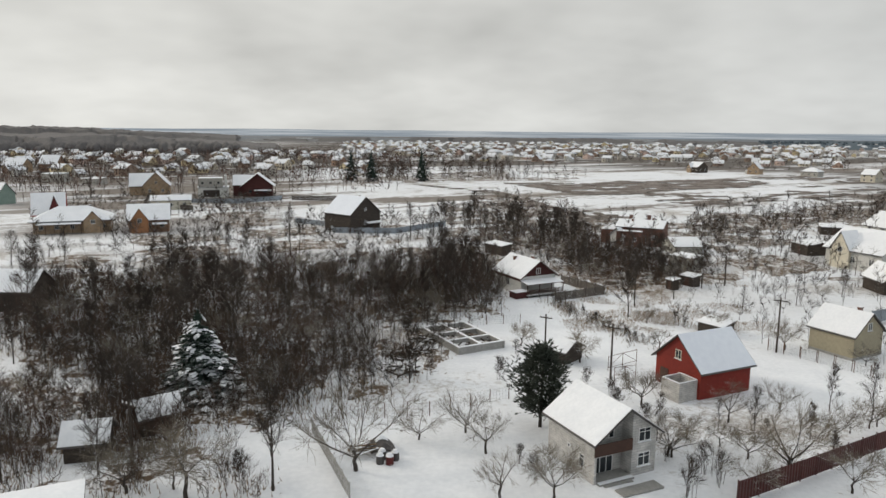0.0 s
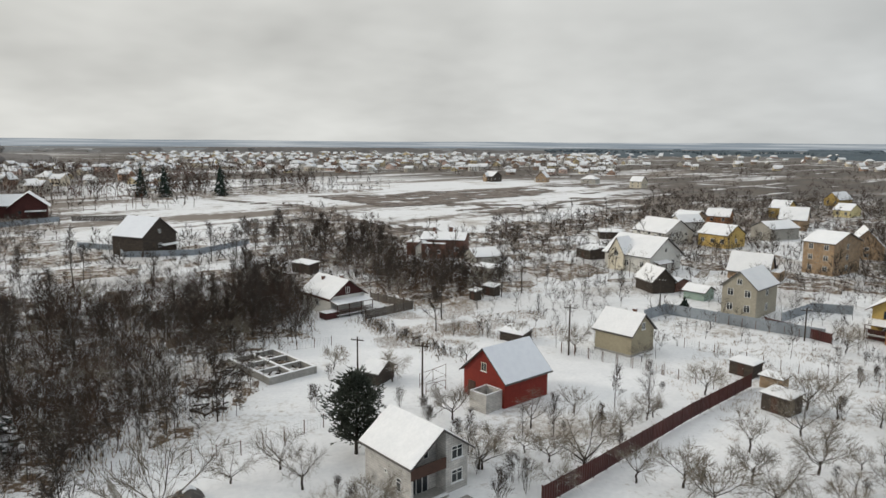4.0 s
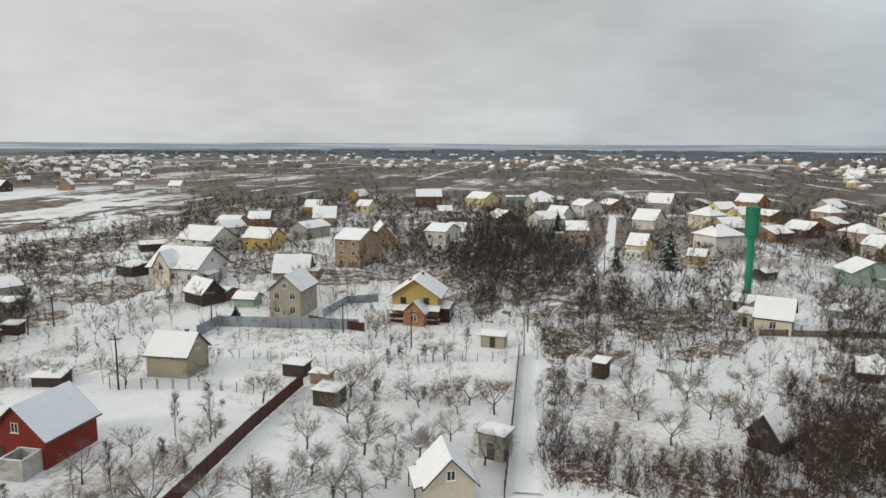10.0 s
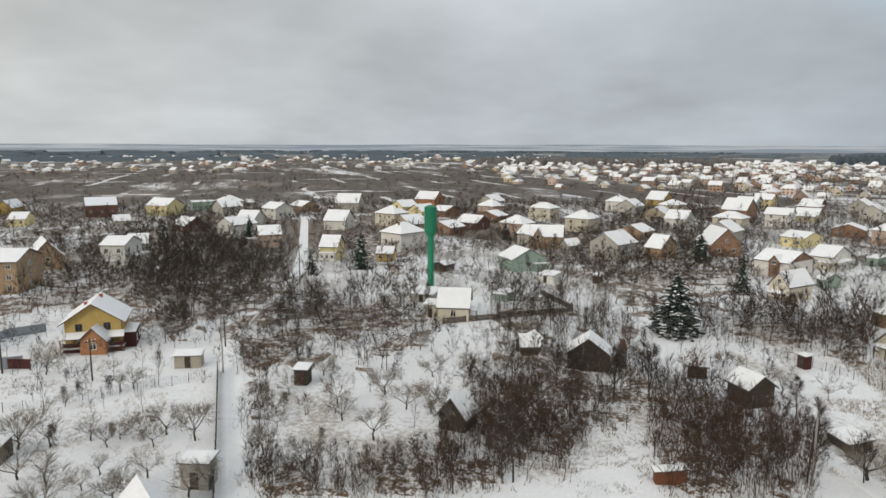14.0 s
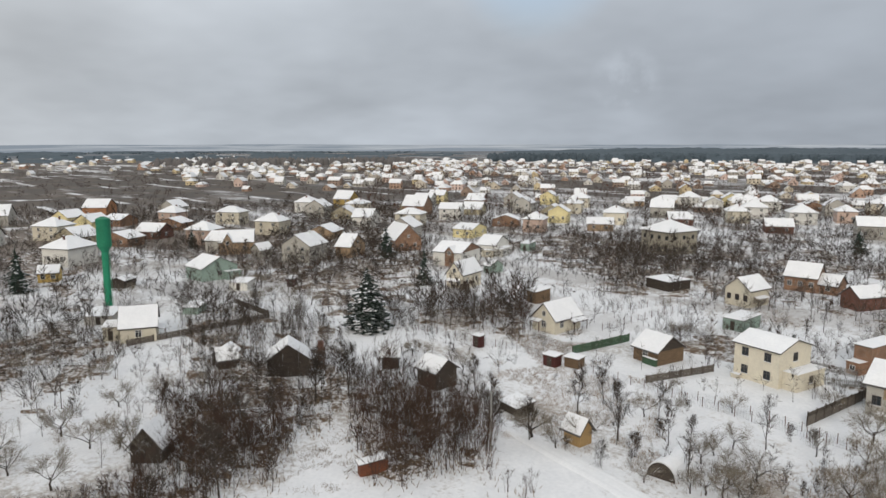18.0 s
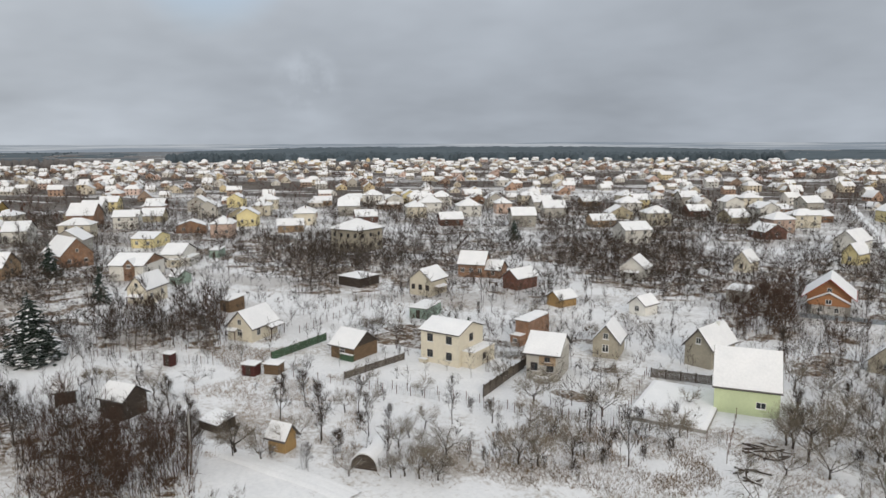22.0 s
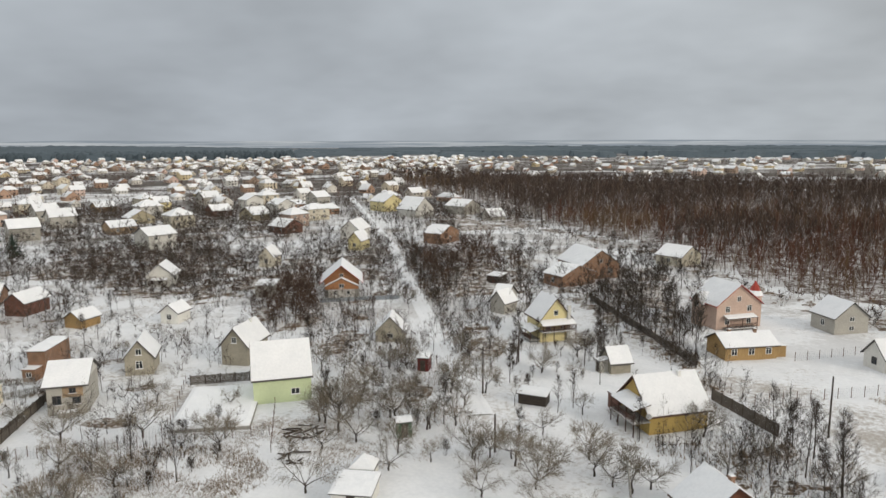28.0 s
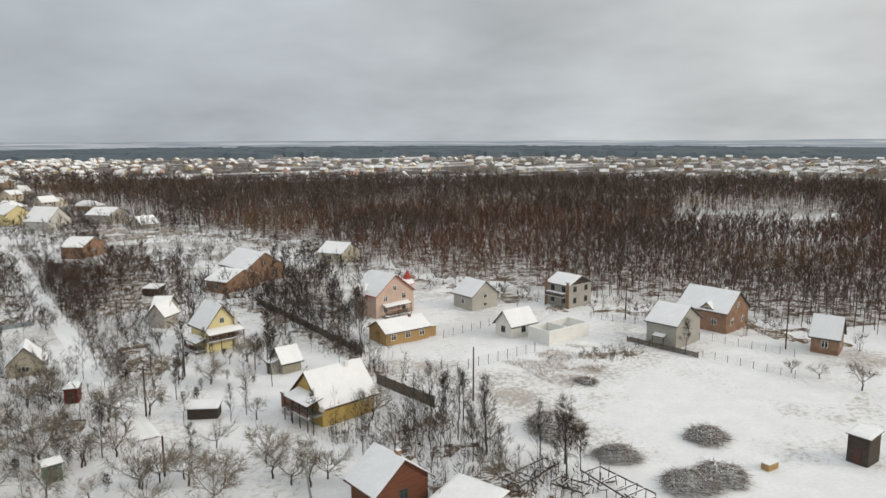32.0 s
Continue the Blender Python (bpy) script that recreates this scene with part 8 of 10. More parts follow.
thicket(['slim', 'round', 'brown_slim', 'bush'], [(0.2, 156.8), (14.0, 148.0), (11.9, 116.2), (6.4, 115.0), (0.2, 117.5)], 120, 161, (0.6, 1.0), 1.0, label='dense bare wood of grey-brown trunks and twigs in snow')
thicket(['bush', 'red_bush', 'round'], [(3.3, 286.4), (53.7, 284.2), (49.4, 191.7), (17.8, 184.2), (2.4, 193.9)], 170, 162, (0.6, 0.95), 1.3, label='dense bare wood of grey-brown trunks and twigs in snow')
thicket(['round', 'slim', 'bush', 'red_bush'], [(174.3, 131.3), (231.2, 123.6), (180.1, 82.4), (150.9, 69.3), (128.3, 75.2), (121.1, 88.2)], 230, 163, (0.6, 1.0), 1.3, label='dense bare wood of grey-brown trunks and twigs in snow')
thicket(['slim', 'bush', 'red_bush'], [(88.1, 244.0), (170.0, 293.2), (152.2, 247.7), (119.5, 225.1), (75.5, 198.4)], 140, 164, (0.5, 0.85), 1.4, label='dense bare wood of grey-brown trunks and twigs in snow')
thicket(['bush', 'slim', 'sapling'], [(11.3, -180.6), (7.2, -183.1), (-11.9, -126.3), (-20.1, -98.3), (-15.2, -105.6), (-6.8, -127.5)], 150, 165, (0.5, 0.9), 0.8, label='dense bare wood of grey-brown trunks and twigs in snow')
thicket(['slim', 'sapling', 'bush'], [(8.5, -225.8), (-11.9, -211.0), (-10.7, -136.2), (-4.6, -151.1), (5.6, -176.0)], 130, 166, (0.6, 1.0), 1.6, label='dense bare wood of grey-brown trunks and twigs in snow')
thicket(['slim', 'sapling', 'bush'], [(-2.3, -90.9), (-8.6, -93.3), (-16.7, -93.6), (-15.2, -77.9), (-7.7, -84.3)], 160, 167, (0.5, 0.75), 1.0, label='dense bare wood of grey-brown trunks and twigs in snow')
plant("tall", 2.1, -157.8, 0.9, 121)
plant("tall", -1.1, -163.6, 0.9, 193)
plant("tall", -2.6, -144.5, 0.8, 73)
plant("tall", -8.7, -140.0, 0.9, 256)
plant("tall", 4.6, -143.1, 0.8, 109)
plant("tall", -9.6, -134.0, 0.8, 50)
plant("tall", -13.3, -139.8, 0.7, 103)
plant("tall", -5.7, -180.1, 0.8, 323)
plant("tall", 34.9, -232.1, 0.8, 328)
plant("tall", -24.0, -84.1, 0.8, 97)
plant("tall", -22.7, -91.1, 0.8, 225)
plant("tall", -20.8, -93.7, 0.7, 64)
plant("tall", -31.7, -75.7, 0.9, 219)
thicket(['red_bush', 'bush', 'brown_slim'], [(15.1, 318.9), (42.9, 335.8), (48.1, 255.0), (82.4, 233.0), (175.6, 272.9), (153.5, 237.3), (70.9, 198.4), (36.3, 186.4), (14.9, 215.3)], 300, 168, (0.5, 0.9), 1.6, label='leafless red-brown brushwood standing in snow')
thicket(['slim', 'brown_slim'], [(-64.4, 431.4), (55.8, 565.6), (46.5, 444.1), (-42.0, 387.9)], 150, 169, (1.1, 1.6), 1.5, label='dense bare wood of grey-brown trunks and twigs in snow')
thicket(['red_bush', 'brown_slim', 'bush'], [(105.4, 17.5), (105.7, 7.1), (99.0, -0.6), (88.8, -2.3), (78.9, 1.9), (84.7, 14.4)], 200, 170, (0.6, 0.95), 0.9, label='leafless red-brown brushwood standing in snow')
thicket(['bush', 'red_bush', 'slim'], [(85.3, -249.5), (48.2, -162.9), (28.4, -117.3), (25.8, -118.0), (45.0, -163.7), (82.3, -250.2)], 120, 171, (0.5, 0.85), 0.8, label='dark bare hedge along a snowy lane')
thicket(['bush'], [(151.7, -366.5), (91.9, -247.9), (53.4, -161.6), (52.0, -161.9), (89.8, -248.4), (148.6, -367.2)], 32, 172, (0.4, 0.7), 0.9, label='low bare hedge along a snowy lane')
thicket(['brown_slim', 'bush', 'slim'], [(95.4, -371.2), (70.7, -372.1), (50.3, -357.9), (43.5, -311.6), (64.8, -310.9), (82.8, -331.9)], 110, 173, (0.6, 1.0), 2.2, label='dense bare wood of grey-brown trunks and twigs in snow')
thicket(['slim', 'bush', 'brown_slim'], [(68.9, -141.2), (59.3, -152.4), (50.0, -133.4), (49.5, -115.3), (54.1, -111.5)], 80, 174, (0.5, 0.9), 1.6, label='dense bare wood of grey-brown trunks and twigs in snow')
thicket(['bush', 'brown_slim', 'slim'], [(38.9, -224.8), (32.0, -241.7), (17.7, -141.6), (28.6, -174.3)], 70, 175, (0.5, 0.9), 1.8, label='dense bare wood of grey-brown trunks and twigs in snow')
thicket(['bush', 'slim'], [(39.2, -153.2), (33.5, -160.9), (25.9, -134.8), (28.8, -124.5)], 40, 176, (0.5, 0.9), 1.8, label='dense bare wood of grey-brown trunks and twigs in snow')
thicket(['slim', 'round', 'sapling', 'bush'], [(-9.0, 71.0), (0.5, 77.0), (5.0, 88.0), (3.5, 103.0), (-6.0, 105.0), (-9.0, 88.0)], 75, 303, (0.6, 1.0), 1.3, label='dense bare wood of grey-brown trunks and twigs in snow')
thicket(['bush', 'red_bush', 'bush', 'round'], [(150, -8), (240, 12), (330, 5), (390, -25), (300, -42), (200, -40), (155, -30)], 420, 304, (0.6, 1.1), 1.5, label='dark leafless brushwood on waste ground between houses')
thicket(['bush', 'red_bush', 'round'], [(190, -80), (260, -70), (250, -125), (200, -118)], 130, 305, (0.6, 1.0), 1.5, label='dark leafless brushwood on waste ground between houses')
thicket(['round', 'bush', 'red_bush', 'slim'], [(-14, 118), (-6, 106), (6, 103), (14, 112), (8, 132), (-8, 136)], 170, 307, (0.6, 1.0), 1.1, label='dense bare thicket of dark grey twigs beside a house')
thicket(['bush', 'red_bush', 'round'], [(24, 150), (40, 136), (58, 140), (62, 152), (44, 166), (28, 168)], 170, 308, (0.5, 0.85), 1.2, label='dark leafless brushwood standing in snow')
thicket(['red_bush', 'brown_slim', 'bush', 'slim'], [(-37, 78), (-25, 69), (-18, 59), (-28, 60)], 150, 309, (0.5, 0.9), 0.9, label='dark leafless brushwood at the edge of a wood')
dry_grass([(62.6, -49.0), (70.7, -60.3), (65.2, -70.8), (51.1, -75.5), (42.6, -74.6), (37.9, -63.8), (49.3, -53.3)], 1300, 177)
dry_grass([(127.6, -42.2), (129.8, -57.5), (107.3, -52.0), (108.6, -41.9)], 500, 178)
dry_grass([(-36.1, -115.6), (-52.0, -122.7), (-61.1, -115.0), (-41.5, -99.6)], 500, 179)
dry_grass([(35.2, 116.0), (56.0, 121.2), (54.5, 103.6), (34.5, 101.7)], 500, 180)
dry_grass([(113.5, -34.7), (99.5, -55.5), (66.4, -42.7), (84.6, -25.8)], 1000, 181)
dry_grass([(54.1, -73.3), (45.0, -91.4), (33.4, -110.2), (19.7, -101.9), (23.3, -78.6), (42.8, -62.3)], 1000, 182)
dry_grass([(181.4, -63.0), (167.1, -109.8), (118.7, -171.3), (96.9, -140.0), (126.1, -94.1)], 900, 183)
dry_grass([(97.4, -264.3), (37.3, -249.7), (25.7, -176.6), (45.8, -160.1)], 900, 184)
dry_grass([(23.8, 132.5), (47.2, 134.1), (39.5, 103.9), (22.5, 101.6)], 900, 185)
dry_grass([(58.9, 84.7), (96.1, 58.3), (72.2, 44.1), (52.4, 60.2)], 350, 186)
dry_grass([(76.2, 111.0), (107.3, 65.7), (96.1, 58.3), (64.5, 83.7)], 350, 187)
dry_grass([(31.7, 207.4), (83.4, 177.9), (63.2, 133.6), (48.7, 138.7), (24.4, 152.2)], 900, 188)
dry_grass([(81.9, 1.1), (91.8, -11.9), (74.5, -9.1), (71.3, -0.5)], 120, 189)
dry_grass([(66.5, -54.1), (65.2, -73.4), (51.2, -66.8), (55.7, -50.9)], 500, 190)

STUBBLE = mat("dark_stubble_and_earth", (0.062, 0.045, 0.035), 0.95, (0.24, 0.21, 0.19), 1.2, 9, 0.4, vary=0.0, soft=0.09)


def stubble(poly, seed, cut=-0.2, step=3.5):
    """A strip of ploughed earth and stubble with ragged edges, lying on a snowy field."""
    xs, ys = [p[0] for p in poly], [p[1] for p in poly]
    V, F, at = [], [], {}
    for i in range(int(min(xs) / step) - 1, int(max(xs) / step) + 1):
        for j in range(int(min(ys) / step) - 1, int(max(ys) / step) + 1):
            x, y = (i + 0.5) * step, (j + 0.5) * step
            u, w = x * 0.875 + y * 0.485, -x * 0.485 + y * 0.875
            if not inside((x, y), poly) or noise.noise((u / 26, w / 9, seed)) + 0.4 * noise.noise((x / 5, y / 5, seed)) < cut:
                continue
            q = []
            for p in ((i, j), (i + 1, j), (i + 1, j + 1), (i, j + 1)):
                if p not in at:
                    at[p] = len(V)
                    px, py = p[0] * step, p[1] * step
                    V.append((px + 2.2 * noise.noise((px, py, 1)), py + 2.2 * noise.noise((px, py, 2)), 0.16 + 0.04 * noise.noise((px / 4, py / 4, 3))))
                q.append(at[p])
            F.append(q)
    tagged(link_mesh("stubble_strip", V, F, STUBBLE), "dark strip of ploughed earth and stubble in a snowy field", "field", kind="structure")


stubble([(38, 413), (88, 413), (128, 371), (106, 344), (70, 336)], 1, -0.25)
stubble([(88, 412), (115, 437), (196, 466), (205, 430), (171, 390), (127, 370)], 2, -0.3)
stubble([(96, 318), (104, 348), (150, 330), (158, 306), (112, 282)], 3, 0.02)
stubble([(147, 322), (188, 372), (230, 338), (200, 300), (160, 306)], 4, 0.06)
stubble([(205, 400), (240, 420), (290, 350), (250, 330)], 5, 0.12)
stubble([(210, 470), (250, 520), (330, 440), (300, 400)], 8, 0.0)
stubble([(-14, 392), (-10, 397), (33, 351), (58, 240), (50, 238), (26, 344)], 6, -0.2, 2.0)
stubble([(20, 300), (28, 305), (62, 262), (75, 232), (30, 240)], 7, 0.05)
thicket(['bush', 'red_bush', 'slim'], [(-70, 425), (-30, 420), (60, 432), (95, 452), (100, 470), (-60, 450)], 120, 190, (0.8, 1.3), 1.5, label='row of bare trees and shrubs along a field')

# heaps of cut branches
brush_pile(-34.0, -85.2, 4.7, 2.3, 2320, 0)
brush_pile(-52.9, -78.3, 3.0, 1.5, 1440, 1)
brush_pile(-38.6, -75.7, 2.9, 1.4, 1520, 2)
brush_pile(-43.4, -67.0, 3.3, 1.7, 1840, 3)
brush_pile(-48.3, -68.1, 2.8, 1.4, 1520, 4)
brush_pile(-46.2, -102.1, 1.6, 0.8, 680, 5)

# ---- single things ----
def water_tower(x, y):
    t = empty("water_tower", x, y, 0, 0, "tall green steel water tower with a wide tank", "water tower")
    bm = bmesh.new()
    for z0, z1, r0, r1 in ((-0.4, 13.6, 0.75, 0.75), (13.6, 14.9, 0.75, 1.5)):
        tube(bm, (0, 0, z0), (0, 0, z1), r0, r1, 20, False)
    part("column", bm, TOWER_GREEN, t)
    bm = tube(bmesh.new(), (0, 0, 14.9), (0, 0, 20.9), 1.5, 1.5, 24)
    tube(bm, (0, 0, 20.9), (0, 0, 21.4), 1.5, 0.35, 24)
    part("tank", bm, TOWER_GREEN, t)
    for z in (3.0, 6.0, 9.0, 12.0):
        part("weld_band", tube(bmesh.new(), (0, 0, z), (0, 0, z + 0.12), 0.78, 0.78, 20), TOWER_GREEN, t)
    bm = bmesh.new()
    for s in (-0.22, 0.22):
        tube(bm, (s, -0.95, 0.5), (s, -0.95, 14.6), 0.03, 0.03, 4)
    for i in range(34):
        tube(bm, (-0.22, -0.95, 0.9 + i * 0.4), (0.22, -0.95, 0.9 + i * 0.4), 0.02, 0.02, 4)
    part("ladder", bm, TOWER_GREEN, t)
    TAKEN.append((x, y, 2))


def open_walls(name, x, y, rz, w, d, h, thick, material, label, category, inner=(), cross=()):
    """Walls without a roof; snow lies on their tops."""
    o = empty(name, x, y, 0, rz, label, category)
    runs = [(-w / 2, w / 2, -d / 2, -d / 2 + thick), (-w / 2, w / 2, d / 2 - thick, d / 2), (-w / 2, -w / 2 + thick, -d / 2 + thick, d / 2 - thick), (w / 2 - thick, w / 2, -d / 2 + thick, d / 2 - thick)]
    runs += [(w * k - thick / 2 - w / 2, w * k + thick / 2 - w / 2, -d / 2 + thick, d / 2 - thick) for k in inner]
    runs += [(-w / 2 + thick, w / 2 - thick, d * k - thick / 2 - d / 2, d * k + thick / 2 - d / 2 ) for k in cross]
    for i, (a, b, c, e) in enumerate(runs):
        lift = 0.004 * (i >= 4 + len(inner))
        wl = part("wall", boxes((a, b, c, e, -0.3, h + lift)), material, o)
        part("snow_cover", boxes((a + 0.02, b - 0.02, c + 0.02, e - 0.02, h + lift, h + lift + 0.1), bevel=0.03), SNOW, wl)
    TAKEN.append((x, y, math.hypot(w, d) / 2 * 0.9))
    return o


water_tower(166.1, 39.0)
open_walls("foundation", 6.0, 97.2, -62, 11.5, 7.4, 0.9, 0.45, CONCRETE, "open concrete house foundation filled with rubble and snow", "foundation", (0.36, 0.68), (0.5,))
open_walls("porch_wall", 30.4, 75.6, -62, 2.7, 3.0, 2.2, 0.22, WALLS["block"], "roofless grey block porch walls beside a red house", "wall")
open_walls("unfinished_walls", -51.6, -127.9, 116, 5.7, 11.7, 2.7, 0.35, WHITE_PAINT, "new white roofless block walls with snowy tops", "wall", (), (0.45,))
rubble = empty("rubble", 6.0, 97.2, 0, -62, "dark timber rubble and snow inside a house foundation", "rubble")
rr = random.Random(5)
part("earth", rough_sheet(-5.3, 5.3, -3.2, 3.2, lambda a, b: 0.1, 0.25, 0.5, 0.2, 9), LITTER, rubble)
for i in range(34):
    bx, by, ba = rr.uniform(-4.6, 4.6), rr.uniform(-2.7, 2.7), rr.uniform(0, 180)
    part("beam", boxes((-rr.uniform(0.3, 0.7), rr.uniform(0.3, 0.7), -0.08, 0.08, -0.06, 0.08)), WALLS["wood"], rubble, at=pose(bx, by, rr.uniform(0.42, 0.62), rr.uniform(-8, 8), rr.uniform(-15, 15), ba))


def debris(x, y, r, n, seed):
    """Old timbers thrown together, dusted with snow."""
    rg = random.Random(seed)
    o = empty("timber_pile", x, y, 0, 0, "pile of dark old timbers dusted with snow", "timber pile", "timber piles")
    for i in range(n):
        a, k = rg.uniform(0, 6.28), r * math.sqrt(rg.random())
        b = part("beam", boxes((-rg.uniform(0.5, 1.4), rg.uniform(0.5, 1.4), -0.08, 0.08, -0.07, 0.07)), POLE_WOOD, o, at=pose(math.cos(a) * k, math.sin(a) * k, 0.1 + 0.5 * rg.random() * (1 - k / r), rg.uniform(-9, 9), rg.uniform(-14, 14), rg.uniform(0, 180)))
        if i % 3 == 0:
            part("snow_strip", boxes((-0.45, 0.45, -0.07, 0.07, 0.072, 0.13)), SNOW, b)


debris(41.7, -82.4, 2.4, 20, 44)
debris(39.3, -75.1, 1.6, 12, 45)
debris(-1.5, 90.0, 2.6, 26, 41)
debris(0.5, 97.0, 2.2, 18, 42)
debris(-2.0, 84.0, 2.0, 14, 43)


def ruin(x, y, rz, w, d, h, seed):
    """Posts and top beams of a fallen greenhouse with snow on them."""
    rg = random.Random(seed)
    o = empty("greenhouse_frame", x, y, 0, rz, "collapsed dark timber frame dusted with snow", "ruin", "collapsed frames")
    nx, ny = max(2, int(w / 1.3)), max(2, int(d / 1.5))
    for i in range(nx + 1):
        for j in (0, ny):
            xx, yy = -w / 2 + w * i / nx, -d / 2 + d * j / ny
            part("post", tube(bmesh.new(), (xx, yy, -0.3), (xx + rg.uniform(-0.2, 0.2), yy + rg.uniform(-0.2, 0.2), h * rg.uniform(0.6, 1.0)), 0.06, 0.05, 5), POLE_WOOD, o)
        if rg.random() < 0.85:
            b = part("rafter", boxes((-0.06, 0.06, -d / 2, d / 2, -0.06, 0.06)), POLE_WOOD, o, at=pose(-w / 2 + w * i / nx, 0, h * rg.uniform(0.55, 0.95), rg.uniform(-6, 6), 0, rg.uniform(-5, 5)))
            part("snow_strip", boxes((-0.05, 0.05, -d / 2 + 0.1, d / 2 - 0.1, 0.06, 0.12)), SNOW, b)
    for j in (0, ny):
        part("beam", boxes((-w / 2, w / 2, -0.06, 0.06, -0.06, 0.06)), POLE_WOOD, o, at=pose(0, -d / 2 + d * j / ny, h * 0.8, 0, rg.uniform(-4, 4), 0))
    for i in range(int(w * 2)):
        part("board", boxes((-rg.uniform(0.4, 1.1), 0.5, -0.09, 0.09, -0.02, 0.03)), WALLS["wood"], o, at=pose(rg.uniform(-w / 2, w / 2), rg.uniform(-d / 2, d / 2), rg.uniform(0.12, 0.5), rg.uniform(-15, 15), rg.uniform(-20, 20), rg.uniform(0, 180)))


def gate_frame(x, y, rz, w, h):
    """Two posts with an empty braced leaf frame."""
    o = empty("gate_frame", x, y, 0, rz, "thin bare steel gate frame standing in snow", "gate", "steel gate frames")
    for s in (-w / 2, w / 2, 0):
        part("post", tube(bmesh.new(), (s, 0, -0.3), (s, 0, h), 0.04, 0.04, 6), RUST, o)
    for z in (0.35, h - 0.05):
        part("rail", tube(bmesh.new(), (-w / 2, 0, z), (w / 2, 0, z), 0.03, 0.03, 5), RUST, o)
    for a, b in ((-w / 2, 0), (w / 2, 0)):
        part("brace", tube(bmesh.new(), (a, 0, 0.35), (b, 0, h - 0.05), 0.025, 0.025, 5), RUST, o)


ruin(-26.2, -72.3, -147, 7.6, 2.4, 1.5, 1)
ruin(-34.5, -67.4, 109, 8.4, 3.0, 1.6, 2)
ruin(-29.8, -69.0, 127, 4.0, 2.2, 1.0, 3)
gate_frame(26.5, 85.9, 34, 5.3, 1.9)
gate_frame(25.9, 82.2, 20, 3.1, 1.4)
utility_pole(-52.0, -156.0, 9.0, False, -3.2, 20, material=CONCRETE, label="leaning pale bare pole at the wood's edge")
utility_pole(-1.1, -73.5, 5.5, True, 0.9, 40, material=CONCRETE, label="leaning pale concrete pole with a crossarm")
shed(-24.9, 43.4, -65, 8.0, 6.0, 3.6, 3.6, "grey", "grey outbuilding with a ribbed roof under thin snow", snow_d=0.08)
stack = empty("chimney_stack", 116.5, -5.5, 0, 20, "lone weathered brick chimney stack of a vanished hut", "chimney")
part("shaft", boxes((-0.55, 0.55, -0.45, 0.45, -0.3, 3.6), (-0.4, 0.4, -0.35, 0.35, 3.6, 4.6)), WALLS["dark_brick"], stack)
terrace = empty("terrace", 57.7, -87.2, 0, -157, "raised flat terrace deep in smooth snow beside a green house", "terrace")
part("slab", boxes((-5.4, 5.4, -8.4, 8.4, -0.3, 0.4)), CONCRETE, terrace)
part("snow_cover", rough_sheet(-5.36, 5.36, -8.36, 8.36, lambda a, b: 0.405, 0.25, 0.6, 0.04, 5), SNOW, terrace)
TAKEN.append((57.7, -87.2, 8.0))
hive = empty("crate", -55.3, -69.1, 0, 20, "yellow-green wooden crate with snow on its lid", "crate")
part("body", boxes((-1.0, 1.0, -0.5, 0.5, -0.1, 0.75)), WALLS["ochre_wood"], hive)
part("lid", boxes((-1.05, 1.05, -0.55, 0.55, 0.75, 0.85)), SNOW, hive)


def arched_hut(x, y, rz, w, d, h):
    o = empty("arched_hut", x, y, 0, rz, "half-buried arched timber hut under deep snow", "hut")
    n = 12
    for nm, r0, r1, m, dy in (("vault", 0.0, 1.0, WALLS["wood"], 0.0), ("snow_cover", 1.005, 1.09, SNOW, 0.12)):
        V, F = [], []
        for s in (-1, 1):
            for i in range(n + 1):
                a = math.pi * i / n
                V.append((math.cos(a) * w / 2 * r1, s * (d / 2 - dy), math.sin(a) * h * r1 - 0.1))
        F += [(i, i + 1, n + 2 + i, n + 1 + i) for i in range(n)]
        F += [tuple(range(n, -1, -1)), tuple(range(n + 1, 2 * n + 2))]
        link_mesh(nm, V, F, m, o)
    # flat dark panel stands for the shade inside the open entrance
    part("entrance", boxes((-0.5, 0.5, -d / 2 - 0.05, -d / 2 + 0.05, -0.1, h * 0.7)), ROOF_DARK, o)
    TAKEN.append((x, y, d / 2))


arched_hut(70.0, -43.2, 35, 3.4, 6.0, 1.9)


